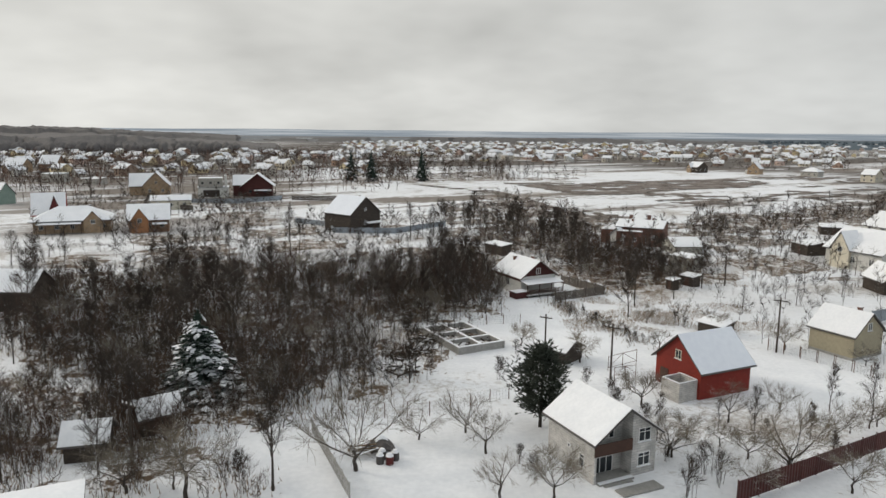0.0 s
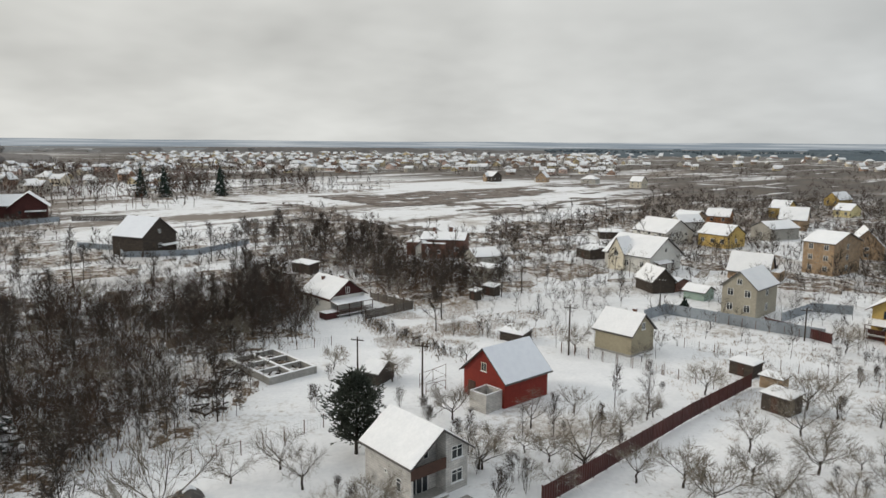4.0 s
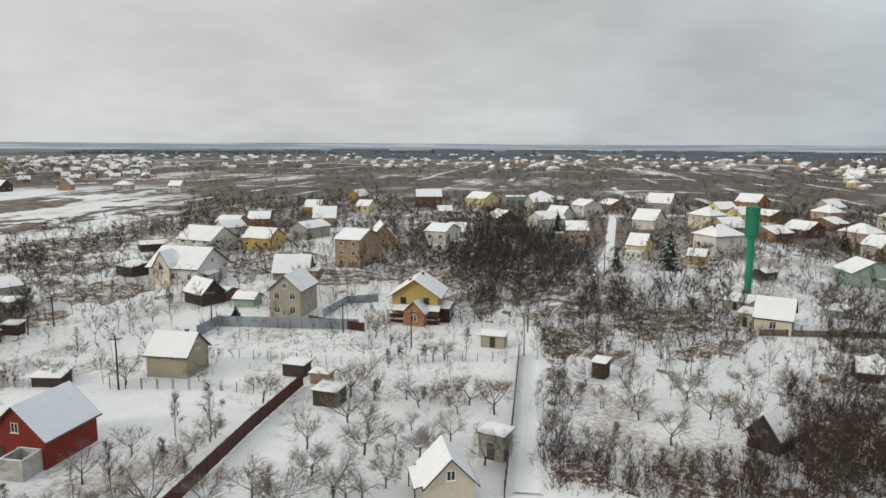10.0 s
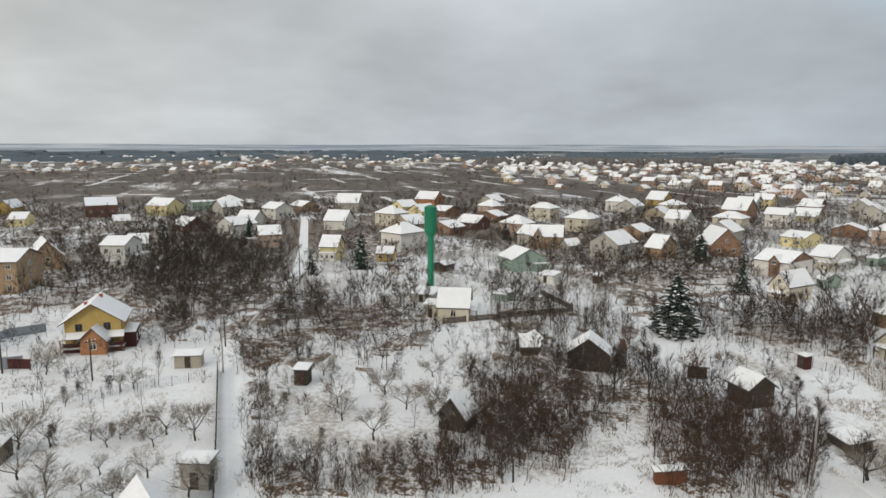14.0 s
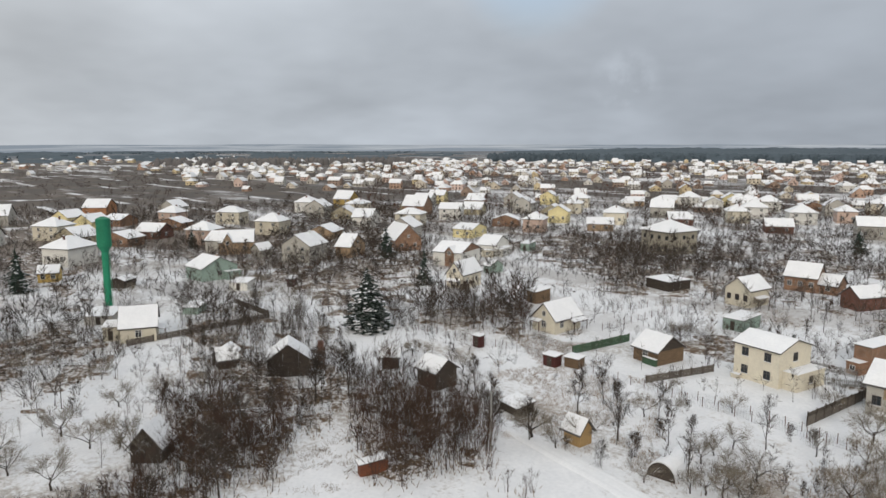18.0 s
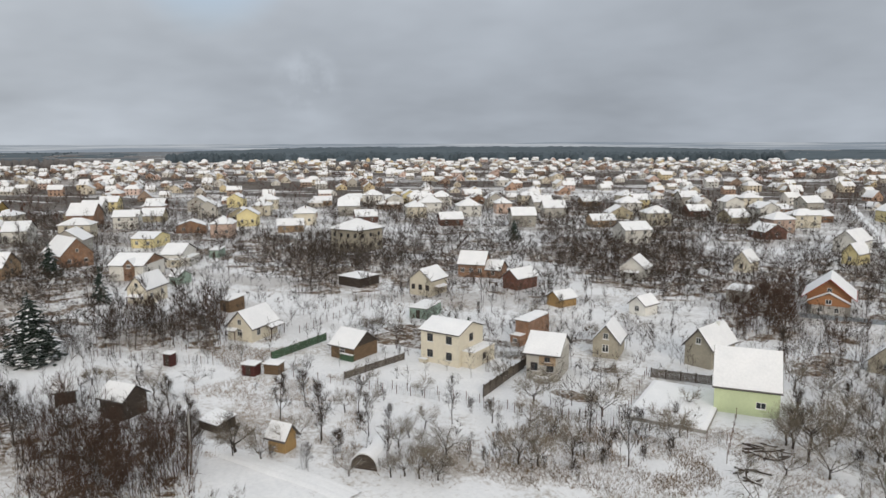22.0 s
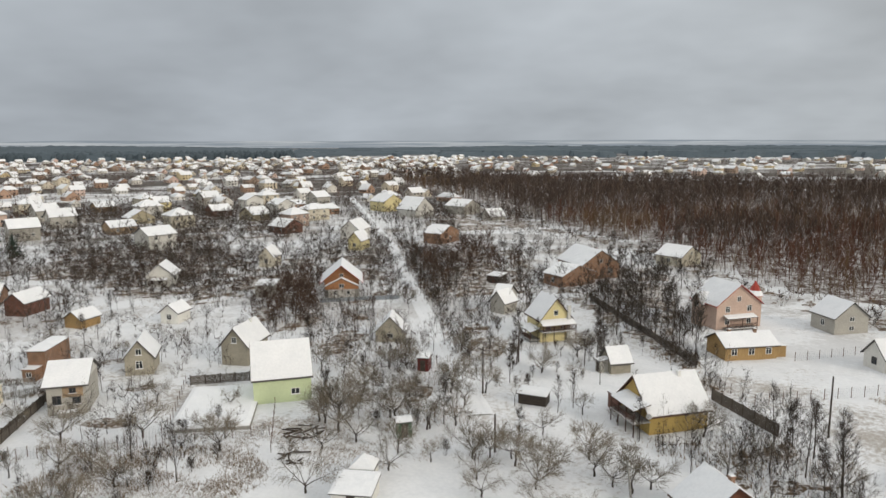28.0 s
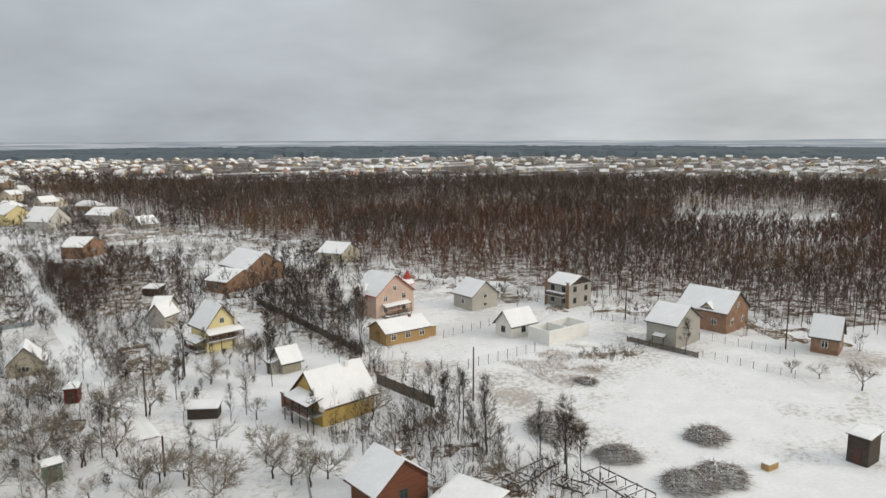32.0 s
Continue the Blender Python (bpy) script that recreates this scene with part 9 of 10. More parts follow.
def scrap_heap(x, y, rz):
    """Boards and drums stacked under a tarpaulin, with snow on top."""
    o = empty("scrap_heap", x, y, 0, rz, "heap of boards and drums under a dark tarpaulin, snowed over", "scrap heap")
    rg = random.Random(12)
    for i in range(9):
        a = part("board", boxes((-1.3, 1.3, -0.1, 0.1, -0.02, 0.03)), WALLS["brown_wood"], o, at=pose(rg.uniform(-1.2, -0.4), rg.uniform(0.3, 1.8), 0.15 + 0.09 * i, rg.uniform(-4, 4), rg.uniform(-9, 9), rg.uniform(-25, 25)))
        if i % 2:
            part("snow_strip", boxes((-1.1, 1.0, -0.09, 0.09, 0.032, 0.09)), SNOW, a)
    part("tarpaulin", rough_sheet(-0.2, 2.2, 0.4, 2.6, lambda p, q: 1.15 * math.exp(-((p - 1.0) ** 2 + (q - 1.5) ** 2) * 0.9), 0.12, 0.3, 0.25, 3), ROOF_DARK, o, "black crumpled tarpaulin")
    part("snow_cap", rough_sheet(0.4, 1.6, 1.1, 2.4, lambda p, q: 1.15 * math.exp(-((p - 1.0) ** 2 + (q - 1.5) ** 2) * 0.9) + 0.14, 0.1, 0.3, 0.08, 4), SNOW, o)
    for i, (p, q) in enumerate(((0.2, -1.2), (1.0, -1.6), (1.7, -1.0), (0.6, -0.4))):
        d = part("drum", tube(bmesh.new(), (p, q, -0.1), (p, q, 0.7), 0.36, 0.36, 12), WALLS["dark_red"] if i == 1 else ROOF_DARK, o)
        part("snow_cap", tube(bmesh.new(), (p, q, 0.704), (p, q, 0.95), 0.38, 0.2, 12), SNOW, d)


scrap_heap(-3.0, 60.0, 20)

# ---- the wood ----
def jitter_fill(poly, step, seed, skip=(), keep=0.0):
    rng = random.Random(seed)
    xs, ys = [p[0] for p in poly], [p[1] for p in poly]
    x = min(xs)
    while x < max(xs):
        y = min(ys)
        while y < max(ys):
            p = (x + rng.uniform(-0.5, 0.5) * step, y + rng.uniform(-0.5, 0.5) * step)
            if inside(p, poly) and not any(inside(p, s) for s in skip) and (not keep or free(*p, keep)):
                yield p, rng
            y += step
        x += step


WOOD_PALE = mat("birch_crowns", (0.15, 0.105, 0.080), 0.95, (0.095, 0.066, 0.05), 1.2, 30, 0.0)
WOOD_RED = mat("young_wood_red_brown", (0.135, 0.062, 0.040), 0.95, (0.078, 0.039, 0.027), 1.2, 30, 0.0)
WOOD_GREY = mat("old_wood_grey", (0.088, 0.062, 0.050), 0.95, (0.050, 0.037, 0.031), 1.2, 30, 0.0)
WOOD_TAN = mat("young_wood_tan", (0.18, 0.115, 0.066), 0.95, (0.11, 0.072, 0.044), 1.2, 30, 0.0)
EDGE = [(236, -648), (98, -424), (32, -312), (-9, -262), (-21, -228), (-39, -190), (-63, -160), (-88, -151), (-96, -134), (-114, -112), (-190, -60), (-330, -60), (-470, -230), (-430, -400), (-330, -500), (-200, -560), (-60, -590), (80, -600), (180, -660)]
GLADE = [(-152, -262), (-200, -232), (-285, -290), (-270, -345), (-205, -340)]


def wood():
    _wood = dict(bend=0.5, splits=1, twigs=3, twig=2.4, side=0, lift=0.7)
    kinds = [[light_plant(700 + 10 * i + j, r0=r, tw=tw, **dict(_wood, h=h, bole=bo, reach=re, limbs=li, rise=ri)) for j in range(7)] for i, (h, bo, re, li, ri, r, tw) in enumerate(((8.0, 1.5, 2.0, 4, 2.0, 0.085, 0.075), (6.5, 0.8, 1.7, 4, 2.2, 0.08, 0.08), (10.5, 3.0, 3.2, 4, 1.5, 0.13, 0.085), (12.5, 4.5, 2.6, 4, 1.8, 0.13, 0.06)))]
    ch = []
    for (x, y), rg in jitter_fill(EDGE, 2.9, 5, [GLADE]):
        r = math.hypot(x, y)
        if r > 360 and rg.random() < 0.5 or noise.noise((x / 17, y / 17, 4.2)) < -0.42:
            continue
        v = noise.noise((x / 45, y / 45, 1.5)) + rg.uniform(-0.35, 0.35)
        k = 2 if v < -0.2 or (r > 330 and v < 0.3) else (1 if v > 0.35 else 0)
        crown = {0: 1, 1: 2, 2: 0}[k]
        stem = crown
        if rg.random() < 0.16:
            k, stem, crown = 3, 3, rg.choice((0, 4))
        vv, ff = kinds[k][rg.randrange(7)]
        s = rg.uniform(0.7, 1.15) * (0.9 if r < 200 else 1.05 if r < 270 else 1.2)
        pts = spin(vv, s, rg.uniform(0, 6.28), x, y)
        n = 3 if k < 3 else 12
        ch.append((pts, ff[:n], stem))
        ch.append((pts, ff[n:], crown))
    stuff_mesh("wood", ch, [WOOD_GREY, WOOD_RED, WOOD_TAN, BIRCH, WOOD_PALE], "leafless red-brown and grey birch wood in snow", "wood")


def forest_floor():
    """Leaf litter, stems and snow under the trees, a thin uneven sheet on the ground."""
    V, F, step, at = [], [], 9.0, {}
    for i in range(-54, 30):
        for j in range(-76, -5):
            c = [(i * step, j * step), ((i + 1) * step, j * step), ((i + 1) * step, (j + 1) * step), (i * step, (j + 1) * step)]
            if sum(inside(p, EDGE) for p in c) < 3 or any(inside(p, GLADE) for p in c):
                continue
            q = []
            for p in c:
                if p not in at:
                    at[p] = len(V)
                    V.append((p[0] + 3 * noise.noise((p[0], p[1], 1)), p[1] + 3 * noise.noise((p[0], p[1], 2)), 0.28 + 0.1 * noise.noise((p[0] / 9, p[1] / 9, 3))))
                q.append(at[p])
            F.append(q)
    seen = [0] * len(V)
    for q in F:
        for i in q:
            seen[i] += 1
    V = [(x, y, z if k == 4 else -0.4) for (x, y, z), k in zip(V, seen)]
    m = mat("forest_floor_litter", (0.090, 0.060, 0.044), 0.95, (0.55, 0.54, 0.54), 2.5, 9, 0.3, vary=0, soft=0.06)
    tagged(link_mesh("forest_floor", V, F, m), "brown leaf litter and patchy snow on the forest floor", "ground", kind="structure")


forest_floor()
wood()
thicket(["red_bush", "bush"], [(98, -424), (32, -312), (-9, -262), (-39, -190), (-63, -160), (-96, -134), (-114, -112), (-102, -104), (-84, -126), (-60, -146), (-30, -182), (0, -255), (40, -305), (108, -424)], 170, 401, (0.6, 1.2), 1.6, "red-brown brushwood along the edge of a wood")

# ---- the town and the distance ----
def town_wall_mat():
    m = mat("town_walls", (0.6, 0.56, 0.48), 0.9)
    nt = m.node_tree
    geo, ramp = nt.nodes.new("ShaderNodeNewGeometry"), nt.nodes.new("ShaderNodeValToRGB")
    nt.links.new(geo.outputs["Random Per Island"], ramp.inputs[0])
    ramp.color_ramp.interpolation = "CONSTANT"
    cols = [(0.62, 0.57, 0.48), (0.40, 0.27, 0.20), (0.68, 0.66, 0.62), (0.60, 0.50, 0.32), (0.46, 0.43, 0.38), (0.64, 0.57, 0.45), (0.60, 0.46, 0.40), (0.32, 0.24, 0.19), (0.56, 0.55, 0.52)]
    while len(ramp.color_ramp.elements) < len(cols):
        ramp.color_ramp.elements.new(0.5)
    for i, (e, c) in enumerate(zip(ramp.color_ramp.elements, cols)):
        e.position, e.color = i / len(cols), (*c, 1)
    nt.links.new(ramp.outputs[0], nt.nodes["Principled BSDF"].inputs["Base Color"])
    return m


TOWN_WALL = town_wall_mat()


def small_house(w, d, e, r, hip=0.0):
    """Walls, windows and a snowy roof for a house far off: three chunks."""
    wall = np.array([(sx * w / 2, sy * d / 2, z) for z in (-0.5, e) for sx, sy in ((-1, -1), (1, -1), (1, 1), (-1, 1))] + [(-w / 2, 0, e if hip else r), (w / 2, 0, e if hip else r)], np.float32)
    wf = np.array([(0, 1, 5), (0, 5, 4), (1, 2, 6), (1, 6, 5), (2, 3, 7), (2, 7, 6), (3, 0, 4), (3, 4, 7), (5, 6, 9), (7, 4, 8)], np.int32)
    k, o, t = (r - e) / (d / 2), 0.5, 0.3
    rf, ff = [], []
    for s in (-1, 1):
        i = len(rf)
        for x in (-w / 2 - o, w / 2 + o):
            rf += [(x, s * (d / 2 + o), e - k * o), (x, s * (d / 2 + o), e - k * o + t), (x * (1 - hip), 0, r + t)]
        ff += [(i + 1, i + 4, i + 5), (i + 1, i + 5, i + 2), (i, i + 3, i + 4), (i, i + 4, i + 1)]
    if hip:
        for x in (-w / 2 - o, w / 2 + o):
            i = len(rf)
            rf += [(x, -d / 2 - o, e - k * o), (x, d / 2 + o, e - k * o), (x, -d / 2 - o, e - k * o + t), (x, d / 2 + o, e - k * o + t), (x * (1 - hip), 0, r + t)]
            ff += [(i, i + 1, i + 3), (i, i + 3, i + 2), (i + 2, i + 3, i + 4)]
    win, nf = [], []
    for s in (-1, 1):
        for j in range(2 if e > 4 else 1):
            for c in (-0.27, 0.0, 0.27):
                i, z = len(win), 1.0 + 2.7 * j
                win += [(c * w - 0.55, s * (d / 2 + 0.03), z), (c * w + 0.55, s * (d / 2 + 0.03), z), (c * w + 0.55, s * (d / 2 + 0.03), z + 1.3), (c * w - 0.55, s * (d / 2 + 0.03), z + 1.3)]
                nf += [(i, i + 1, i + 2), (i, i + 2, i + 3)]
    for s in (-1, 1):
        for c in (-0.22, 0.22):
            i = len(win)
            win += [(s * (w / 2 + 0.03), c * d - 0.5, 1.0), (s * (w / 2 + 0.03), c * d + 0.5, 1.0), (s * (w / 2 + 0.03), c * d + 0.5, 2.3), (s * (w / 2 + 0.03), c * d - 0.5, 2.3)]
            nf += [(i, i + 1, i + 2), (i, i + 2, i + 3)]
    return [(wall, wf, 0), (np.array(rf, np.float32), np.array(ff, np.int32), 1), (np.array(win, np.float32), np.array(nf, np.int32), 2)]


def sector(n, az0, az1, r0, r1, seed, gap, keep=4.0, power=0.6, want=None):
    """Places spread over a sector of the ground, in degrees to the right of +y, kept apart and off the wood."""
    rng, got, cells = random.Random(seed), [], {}
    for _ in range(n * 12):
        a, r = radians(rng.uniform(az0, az1)), r0 + (r1 - r0) * rng.random() ** power
        x, y = r * math.sin(a), r * math.cos(a)
        if want and not want(x, y):
            continue
        c = (int(x // gap), int(y // gap))
        if any((x - q[0]) ** 2 + (y - q[1]) ** 2 < gap * gap for i in (-1, 0, 1) for j in (-1, 0, 1) for q in cells.get((c[0] + i, c[1] + j), ())):
            continue
        if inside((x, y), EDGE) or not free(x, y, keep):
            continue
        cells.setdefault(c, []).append((x, y))
        got.append((x, y))
        if len(got) == n:
            break
    return got, rng


def in_field(x, y):
    """The open fields in the north."""
    r = math.hypot(x, y)
    return (0.174 * x + 0.985 * y) / r > 0.925 and 225 < r < 630


def town():
    rng = random.Random(9)
    kinds = [small_house(w, d, e, e + d * p, q) for w, d, e, p, q in ((11, 10, 3.2, 0.34, 0.0), (12, 10, 5.2, 0.28, 0.6), (9, 9, 3.0, 0.46, 0.0), (12, 11, 5.4, 0.27, 0.0), (8, 7, 2.6, 0.40, 0.0), (15, 10, 3.2, 0.28, 0.5), (11, 10, 3.0, 0.30, 0.0), (10, 8, 5.2, 0.36, 0.0))]
    ch = []
    for n, a0, a1, r0, r1, gap in ((150, -36, -6, 470, 950, 19), (520, -8, 30, 700, 1700, 19), (150, 26, 62, 900, 1900, 20), (120, 60, 86, 900, 1900, 20), (260, 82, 104, 560, 1500, 18), (800, 100, 166, 400, 1500, 19), (420, 160, 240, 690, 1500, 20)):
        got, rg = sector(n, a0, a1, r0, r1, int(a0 + 400), gap, power=0.75)
        for x, y in got:
            a = radians(rg.choice((-29, 61)) + rg.uniform(-9, 9))
            s = rg.uniform(0.62, 1.0)
            for v, f, m in kinds[rg.randrange(len(kinds))]:
                ch.append((spin(v, s, a, x, y, far_rise(x, y)), f, m))
    stuff_mesh("town", ch, [TOWN_WALL, SNOW, GLASS], "hundreds of distant houses with snowy roofs", "town")
    # bare trees and hedges between the far houses
    far = dict(h=7.5, bole=1.0, limbs=3, reach=3.2, rise=1.0, bend=0.4, splits=1, twigs=2, twig=2.2, side=0, r0=0.16, tw=0.13)
    src = [light_plant(830 + i, **far) for i in range(7)]
    src2 = [light_plant(850 + i, **dict(far, h=3.0, bole=0.4, reach=2.4, rise=0.8, leader=False, twig=1.8)) for i in range(7)]
    ch = []
    for n, a0, a1, r0, r1 in ((4300, -36, 30, 420, 1250), (3600, -38, 4, 330, 900), (3800, 20, 100, 380, 1100), (9500, 95, 166, 330, 1150), (2600, 160, 240, 690, 1400)):
        got, rg = sector(n, a0, a1, r0, r1, int(a0 + 900), 4.5, 1.0, 0.8)
        for x, y in got:
            if in_field(x, y) and not (x < -20 and math.hypot(x, y) > 345) or noise.noise((x / 70, y / 70, 2)) + rg.uniform(-0.5, 0.5) < (-0.4 if a1 == 4 else -0.05):
                continue
            v, f = rg.choice(src if rg.random() < (0.2 if a1 == 100 else 0.8 if a1 == 4 else 0.45) else src2)
            ch.append((spin(v, rg.uniform(0.6, 1.25), rg.uniform(0, 6.28), x, y, far_rise(x, y)), f, 0 if a1 == 100 else rg.choice((0, 0, 0, 1))))
    stuff_mesh("far_trees", ch, [WOOD_GREY, WOOD_RED], "scattered bare trees and hedges between distant plots", "trees")


town()


def prototypes():
    rng = random.Random(21)
    walls = ["cream", "white", "brick", "cream", "grey", "tan_brick", "pink", "pale_yellow", "beige", "white", "grey", "dark_brick"]
    words = ["cream", "white", "orange brick", "cream", "grey", "tan brick", "pink", "pale yellow", "beige", "white", "grey", "dark brick"]
    spots_, rg = sector(62, 99, 161, 275, 450, 31, 23, 9)
    spots_ += sector(26, 52, 97, 215, 400, 33, 19, 8)[0]
    made = []
    for i, (x, y) in enumerate(spots_):
        rz = rg.choice((-119, 151, -119)) + rg.uniform(-6, 6)
        if i < 12:
            two = i % 3 != 2
            e = 5.4 if two else 3.1
            w, d = rg.uniform(9.5, 13), rg.uniform(8.5, 11)
            made.append(house(x, y, rz, w, d, e, e + d * rg.uniform(0.22, 0.36), walls[i], "x" if i % 2 else "y", hip=i % 3 == 0, over=(0.6, 0.5), wins=("f2x2 r2x1" if two else "f2x1 r1x1"), chimneys=("1b", "1w", "")[i % 3], group="houses of the near town", label="%s %s house with a snow-covered roof in the town" % (words[i], "two-storey" if two else "low")))
        else:
            copy_thing(made[i % 12], pose(x, y, 0, 0, 0, rz))
            TAKEN.append((x, y, 6))


prototypes()


def far_wood(name, runs, material, label, seed):
    """Distant woods: crowns packed along broad strips, with an uneven top."""
    rng, ch = random.Random(seed), []
    for a0, a1, r0, r1, n, h in runs:
        for _ in range(n):
            a, r = radians(rng.uniform(a0, a1)), rng.uniform(r0, r1)
            x, y = r * math.sin(a), r * math.cos(a)
            s, hh = rng.uniform(0.6, 1.1) * min(h, 18) * 0.55, h * rng.uniform(0.7, 1.15)
            t = rng.uniform(0, 6.28)
            v = [(s * math.cos(t + i * 1.257), s * math.sin(t + i * 1.257), 0) for i in range(5)] + [(0.72 * s * math.cos(t + 0.6 + i * 1.257), 0.72 * s * math.sin(t + 0.6 + i * 1.257), hh * 0.72) for i in range(5)] + [(0, 0, hh)]
            f = [(i, (i + 1) % 5, 5 + i) for i in range(5)] + [((i + 1) % 5, 5 + (i + 1) % 5, 5 + i) for i in range(5)] + [(5 + i, 5 + (i + 1) % 5, 10) for i in range(5)]
            vv = np.array(v, np.float32)
            vv[:, 0] += x
            vv[:, 1] += y
            vv[:, 2] += far_rise(x, y) - 0.5
            ch.append((vv, np.array(f, np.int32), 0))
    stuff_mesh(name, ch, [material], label, "wood")


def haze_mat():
    """Far land with mist painted into a glowing colour: woods and snow fields in long strips, the same from everywhere.
    """
    m = bpy.data.materials.new("painted_mist")
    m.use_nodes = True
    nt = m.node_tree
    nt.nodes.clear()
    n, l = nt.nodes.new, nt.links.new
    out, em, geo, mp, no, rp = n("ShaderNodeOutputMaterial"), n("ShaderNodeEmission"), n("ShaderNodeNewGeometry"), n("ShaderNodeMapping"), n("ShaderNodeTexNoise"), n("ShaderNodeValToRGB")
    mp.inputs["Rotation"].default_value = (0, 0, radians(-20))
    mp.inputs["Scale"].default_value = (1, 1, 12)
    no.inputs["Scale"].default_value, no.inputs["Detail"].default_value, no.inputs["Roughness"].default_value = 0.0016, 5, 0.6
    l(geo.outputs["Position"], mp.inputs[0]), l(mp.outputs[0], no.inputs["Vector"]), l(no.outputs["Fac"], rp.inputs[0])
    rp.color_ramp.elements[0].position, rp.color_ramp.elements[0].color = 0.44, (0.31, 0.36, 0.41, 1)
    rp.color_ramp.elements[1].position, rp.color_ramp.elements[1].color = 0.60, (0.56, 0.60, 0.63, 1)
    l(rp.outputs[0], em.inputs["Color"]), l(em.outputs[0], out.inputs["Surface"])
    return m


def distance():
    """A self-lit ring of far land in painted mist, lying on the rising ground, out to the horizon."""
    V, F, seg, rings = [], [], 180, [2750, 3000, 3300, 3650, 4050, 4500, 4840]
    for r in rings:
        for i in range(seg):
            a = 2 * math.pi * i / seg
            x, y = r * math.cos(a), r * math.sin(a)
            V.append((x, y, far_rise(x, y) + (1.5 if r > 2800 else -3) + (3.5 + 3 * noise.noise((x / 700, y / 700, 8)) if r > 4600 else 0)))
    for k in range(len(rings) - 1):
        F += [(k * seg + i, (k + 1) * seg + i, (k + 1) * seg + (i + 1) % seg, k * seg + (i + 1) % seg) for i in range(seg)]
    tagged(link_mesh("backdrop", V, F, haze_mat()), "glowing backdrop of woods and snow fields in painted blue-grey haze", "backdrop", kind="structure")


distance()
# distance haze is put into both colours, paler and cooler than near trees
HAZED_PINE = mat("hazed_pine_wood", (0.080, 0.105, 0.125), 0.95, (0.055, 0.075, 0.09), 0.05, 1.5, 0.0)
HAZED_BARE = mat("hazed_bare_wood", (0.14, 0.13, 0.125), 0.95, (0.10, 0.095, 0.095), 0.05, 1.5, 0.0)
far_wood("far_bare_wood", ((-40, -16, 940, 1010, 500, 14), (80, 100, 1250, 1400, 260, 13)), HAZED_BARE, "distant leafless wood along the horizon", 3)
far_wood("far_pine_wood", ((106, 153, 1480, 1640, 900, 16), (24, 52, 2000, 2300, 400, 8), (60, 100, 2500, 2700, 300, 7)), HAZED_PINE, "distant dark pine wood along the horizon", 4)


OPEN = [
    [(-60, 60), (20, 50), (120, 105), (95, 140), (20, 125), (-10, 110)],
    [(-80, -150), (-30, -170), (20, -115), (-20, -60), (-110, -75)],
    [(40, 58), (74, 91), (99, 86), (114, 59), (59, 29)],
    [(121, -16), (135, -35), (120, -58), (99, -70), (76, -79), (63, -62), (78, -30), (95, -28)],
    [(59, -73), (73, -94), (51, -107), (40, -85)],
    [(121, -13), (133, -28), (114, -43), (98, -38), (104, -28), (110, -14)],
]


def waste(x, y):
    """Where shrubs grow: along the hedges of the plots, and in patches of waste ground."""
    if in_field(x, y) or any(inside((x, y), p) for p in OPEN):
        return 0
    u, w = x * 0.875 + y * 0.485, -x * 0.485 + y * 0.875
    pu, pw = u / 29 + 0.3 * noise.noise((w / 80, 0, 1)), w / 25 + 0.3 * noise.noise((u / 80, 0, 2))
    if min(abs(pu % 1 - 0.5), abs(pw % 1 - 0.5)) < 0.045:
        return 1
    cell = (math.floor(pu + 0.5), math.floor(pw + 0.5))
    wild = 0.75 * noise.noise((cell[0] * 0.37, cell[1] * 0.41, 6)) + 0.45 * noise.noise((cell[0] * 3.7, cell[1] * 5.3, 2))
    if x > 60 and y > 0.25 * x:
        wild += 0.16
    elif y < -20:
        wild += 0.06
    return 2 if wild + 0.25 * noise.noise((u / 7, w / 7, 2)) > 0.02 else 0


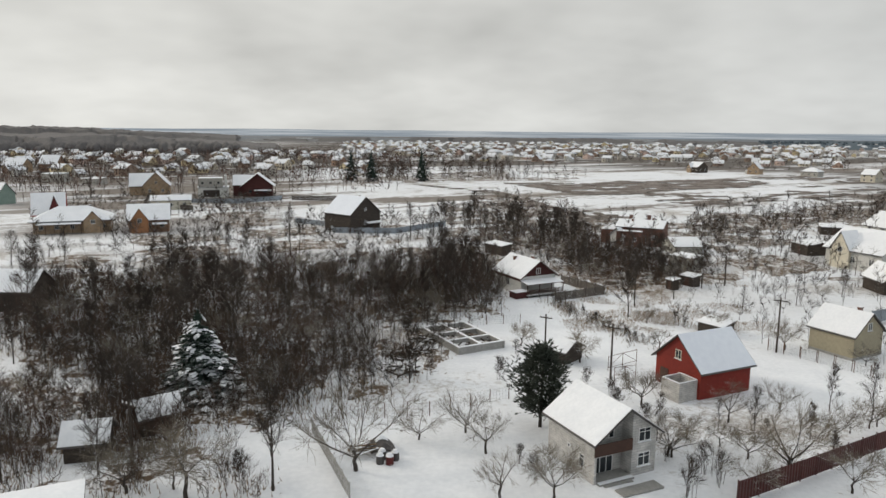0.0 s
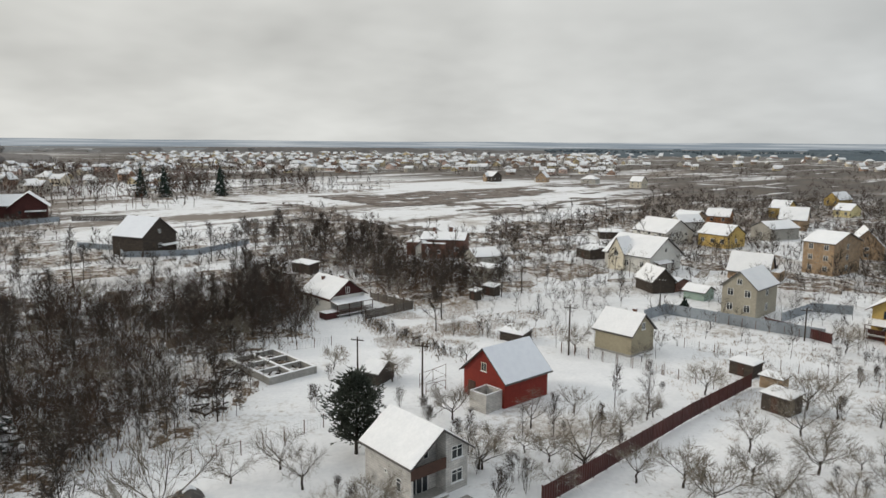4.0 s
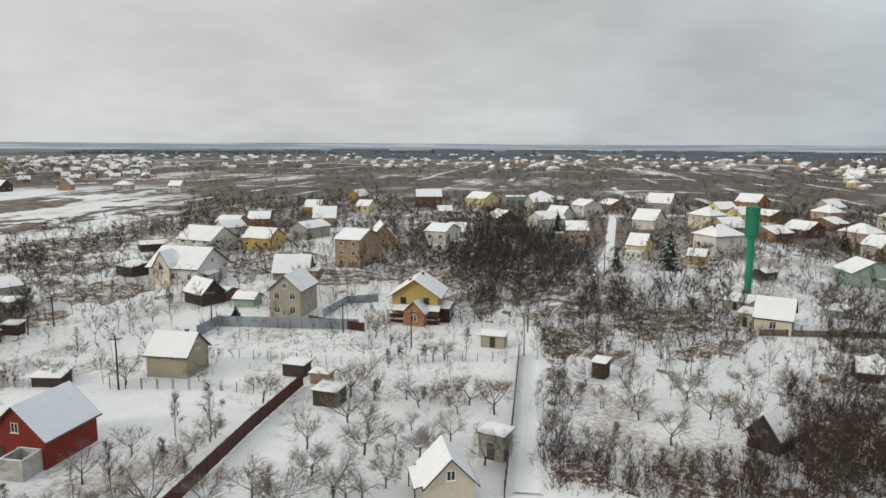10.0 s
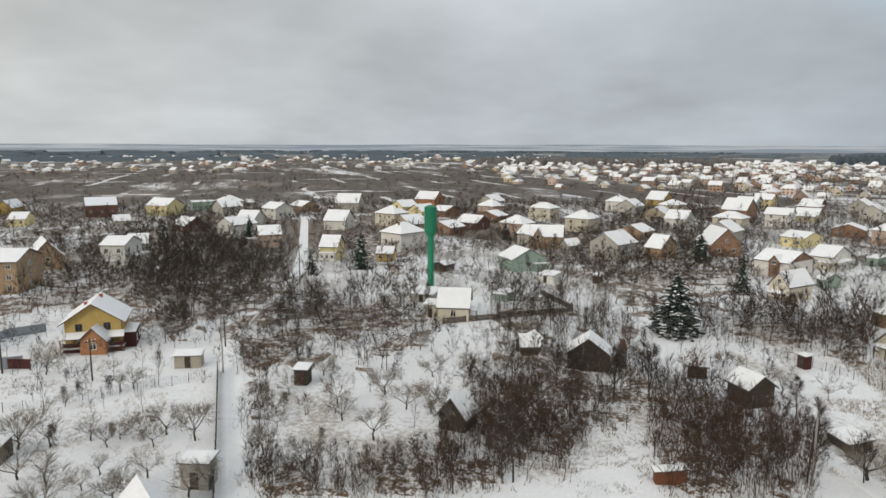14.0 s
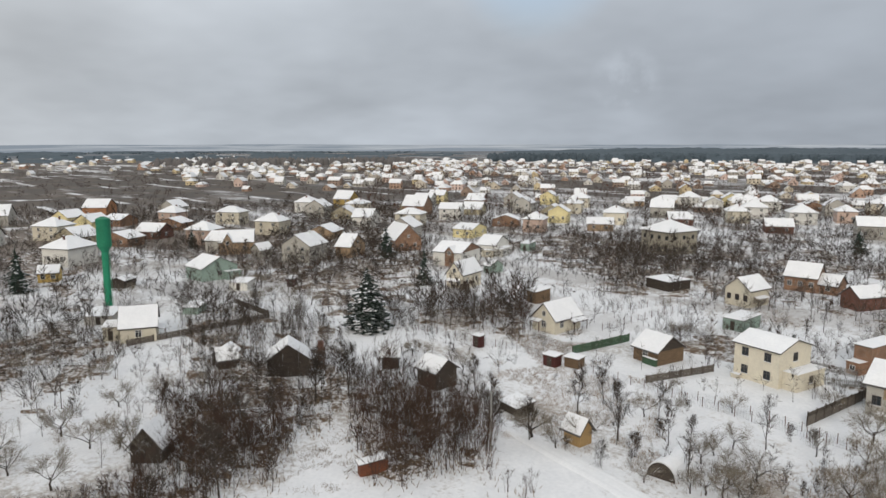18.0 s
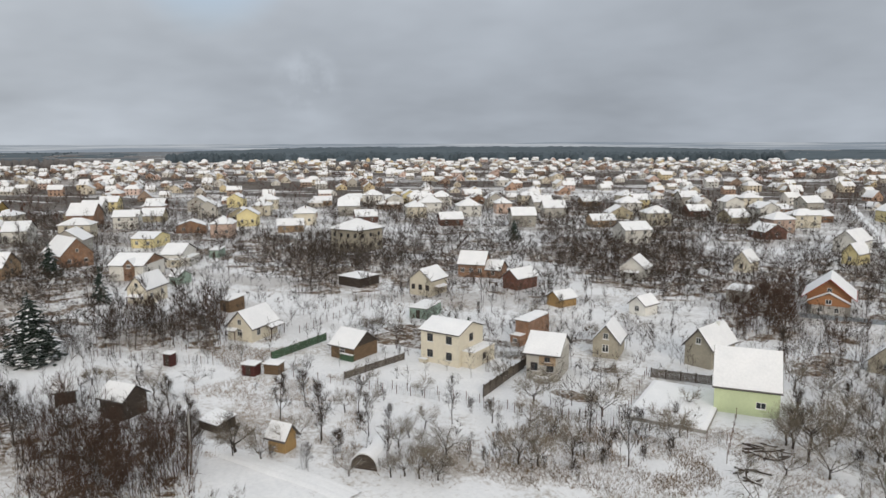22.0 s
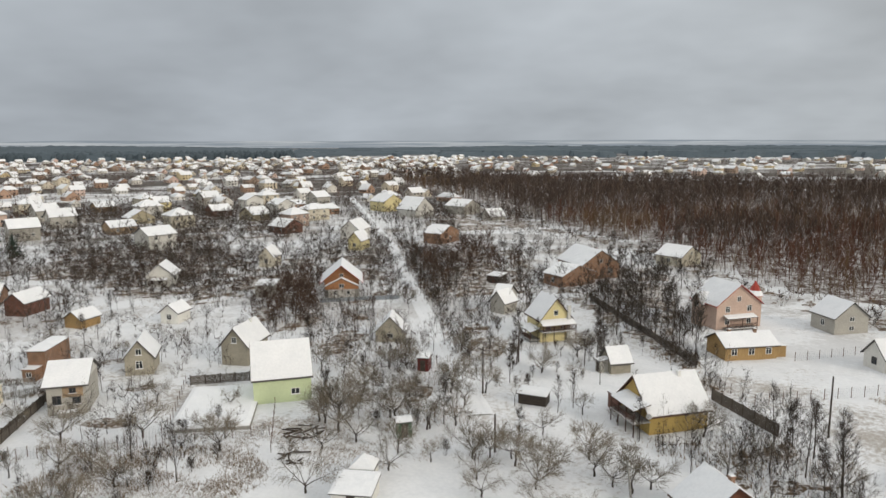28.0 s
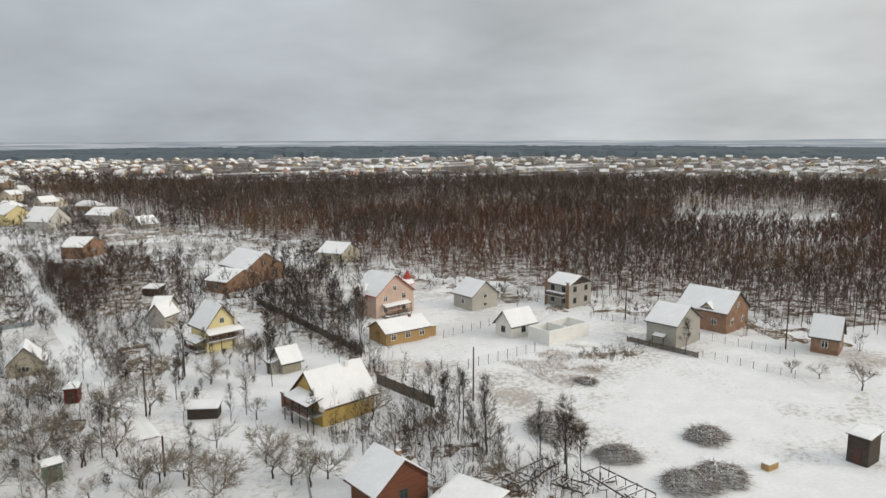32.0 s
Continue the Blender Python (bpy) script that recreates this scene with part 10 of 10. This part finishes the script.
def undergrowth():
    """Bare shrubs, with matted stems under them."""
    ch = []
    for n, a0, a1, r0, r1 in ((2700, 20, 75, 90, 430), (2200, 75, 105, 90, 430), (5400, 105, 166, 90, 430), (400, 160, 186, 100, 300), (600, -30, 20, 130, 330)):
        got, rg = sector(n, a0, a1, r0, r1, int(a0 + 1300), 1.35, 0.3, 0.62, waste)
        for x, y in got:
            hedge = waste(x, y) == 1
            k = rg.choice(("scrub", "scrub", "red_scrub", "sapling", "round")) if hedge else rg.choice(("scrub", "red_scrub", "slim", "round", "bush", "red_scrub"))
            if math.hypot(x, y) > 170:
                k = FAR_KIND[k]
            v, f = rg.choice(LIGHT[k][0])
            s = rg.uniform(0.5, 0.9) if hedge else rg.uniform(0.55, 1.1)
            ch.append((spin(v, s, rg.uniform(0, 6.28), x, y), f, 1 if "red" in k else 0))
    # small trees that stand apart in the clear plots
    for n, a0, a1, r0, r1 in ((820, 20, 75, 105, 430), (560, 75, 105, 105, 430), (950, 105, 166, 105, 430), (140, 160, 186, 105, 330), (120, -30, 20, 140, 330)):
        got, rg = sector(n, a0, a1, r0, r1, int(a0 + 1700), 3.6, 0.8, 0.7, lambda x, y: not waste(x, y) and not in_field(x, y))
        for x, y in got:
            k = rg.choice(("round", "round", "slim", "sapling", "scrub"))
            if math.hypot(x, y) > 190:
                k = FAR_KIND[k]
            v, f = rg.choice(LIGHT[k][0])
            ch.append((spin(v, rg.uniform(0.45, 0.85), rg.uniform(0, 6.28), x, y), f, 0))
    stuff_mesh("undergrowth", ch, [TWIG, TWIG_RED], "bare hedges and waste-ground shrubs between snowy plots", "shrubs")
    V, F, at, step = [], [], {}, 3.4
    for i in range(-60, 128):
        for j in range(-128, 100):
            x, y = (i + 0.5) * step, (j + 0.5) * step
            r, az = math.hypot(x, y), math.degrees(math.atan2(x, y))
            if not 100 < r < 430 or not -30 < az < 172 or waste(x, y) != 2 or inside((x, y), EDGE) or not free(x, y, 2.2):
                continue
            q = []
            for p in ((i, j), (i + 1, j), (i + 1, j + 1), (i, j + 1)):
                if p not in at:
                    at[p] = len(V)
                    px, py = p[0] * step, p[1] * step
                    V.append((px + 1.3 * noise.noise((px, py, 1)), py + 1.3 * noise.noise((px, py, 2)), 0.2 + 0.05 * noise.noise((px / 2, py / 2, 3))))
                q.append(at[p])
            F.append(q)
    seen = [0] * len(V)
    for q in F:
        for i in q:
            seen[i] += 1
    V = [(x, y, z if k == 4 else -0.3) for (x, y, z), k in zip(V, seen)]
    tagged(link_mesh("litter", V, F, HEATH), "matted brown stems and weeds with patchy snow", "ground", kind="structure")


undergrowth()


def canopy_far(a0, a1, r0, r1, height, gaps, material, label):
    """The closed crowns of a far wood, seen from above as one uneven surface; gaps: how much of it is open fields."""
    V, F, at, na = [], [], {}, int((a1 - a0) * 5.6)
    nr = int((r1 - r0) / 60)
    cell = lambda i, k: not gaps or noise.noise((i / 22, k / 1.6, a0)) > gaps - 0.5
    full = {(i, k) for i in range(na) for k in range(nr) if cell(i, k)}
    for i, k in full:
        q = []
        for p in ((i, k), (i + 1, k), (i + 1, k + 1), (i, k + 1)):
            if p not in at:
                at[p] = len(V)
                r = r0 + 60 * p[1] + (70 * noise.noise((p[0] / 9, 0, 7)) if p[1] < 2 else 0)
                a = radians(a0 + (a1 - a0) * p[0] / na) + 0.01 * noise.noise((p[0] / 3, r / 90, 1))
                x, y = r * math.sin(a), r * math.cos(a)
                rim = any((p[0] - di, p[1] - dk) not in full for di in (0, 1) for dk in (0, 1))
                V.append((x, y, far_rise(x, y) + (-1 if rim else height * min(1.0, 0.25 + 3.0 * p[0] / na, 0.25 + 2.2 * (na - p[0]) / na) * (0.85 + 0.22 * noise.noise((x / 18, y / 18, 2)) + 0.22 * noise.noise((x / 140, y / 140, 4))))))
            q.append(at[p])
        F.append(q)
    tagged(link_mesh("far_wood_crowns", V, F, material), label, "wood", kind="stuff")


P_WORDS, B_WORDS = "closed crowns of a distant pine wood, blued with painted haze", "closed crowns of a distant leafless wood, greyed with painted haze"
canopy_far(107, 153, 1480, 2780, 19, 0, HAZED_PINE, P_WORDS)
canopy_far(153, 232, 1560, 2780, 13, 0.22, HAZED_PINE, P_WORDS)
canopy_far(24, 104, 1560, 2780, 9, 0.45, HAZED_PINE, P_WORDS)
canopy_far(-46, -13, 960, 1400, 23, 0, HAZED_BARE, B_WORDS)
canopy_far(-50, -16, 1700, 2500, 33, 0, HAZED_BARE, B_WORDS)
canopy_far(-14, 26, 1720, 2300, 11, 0.42, HAZED_BARE, B_WORDS)
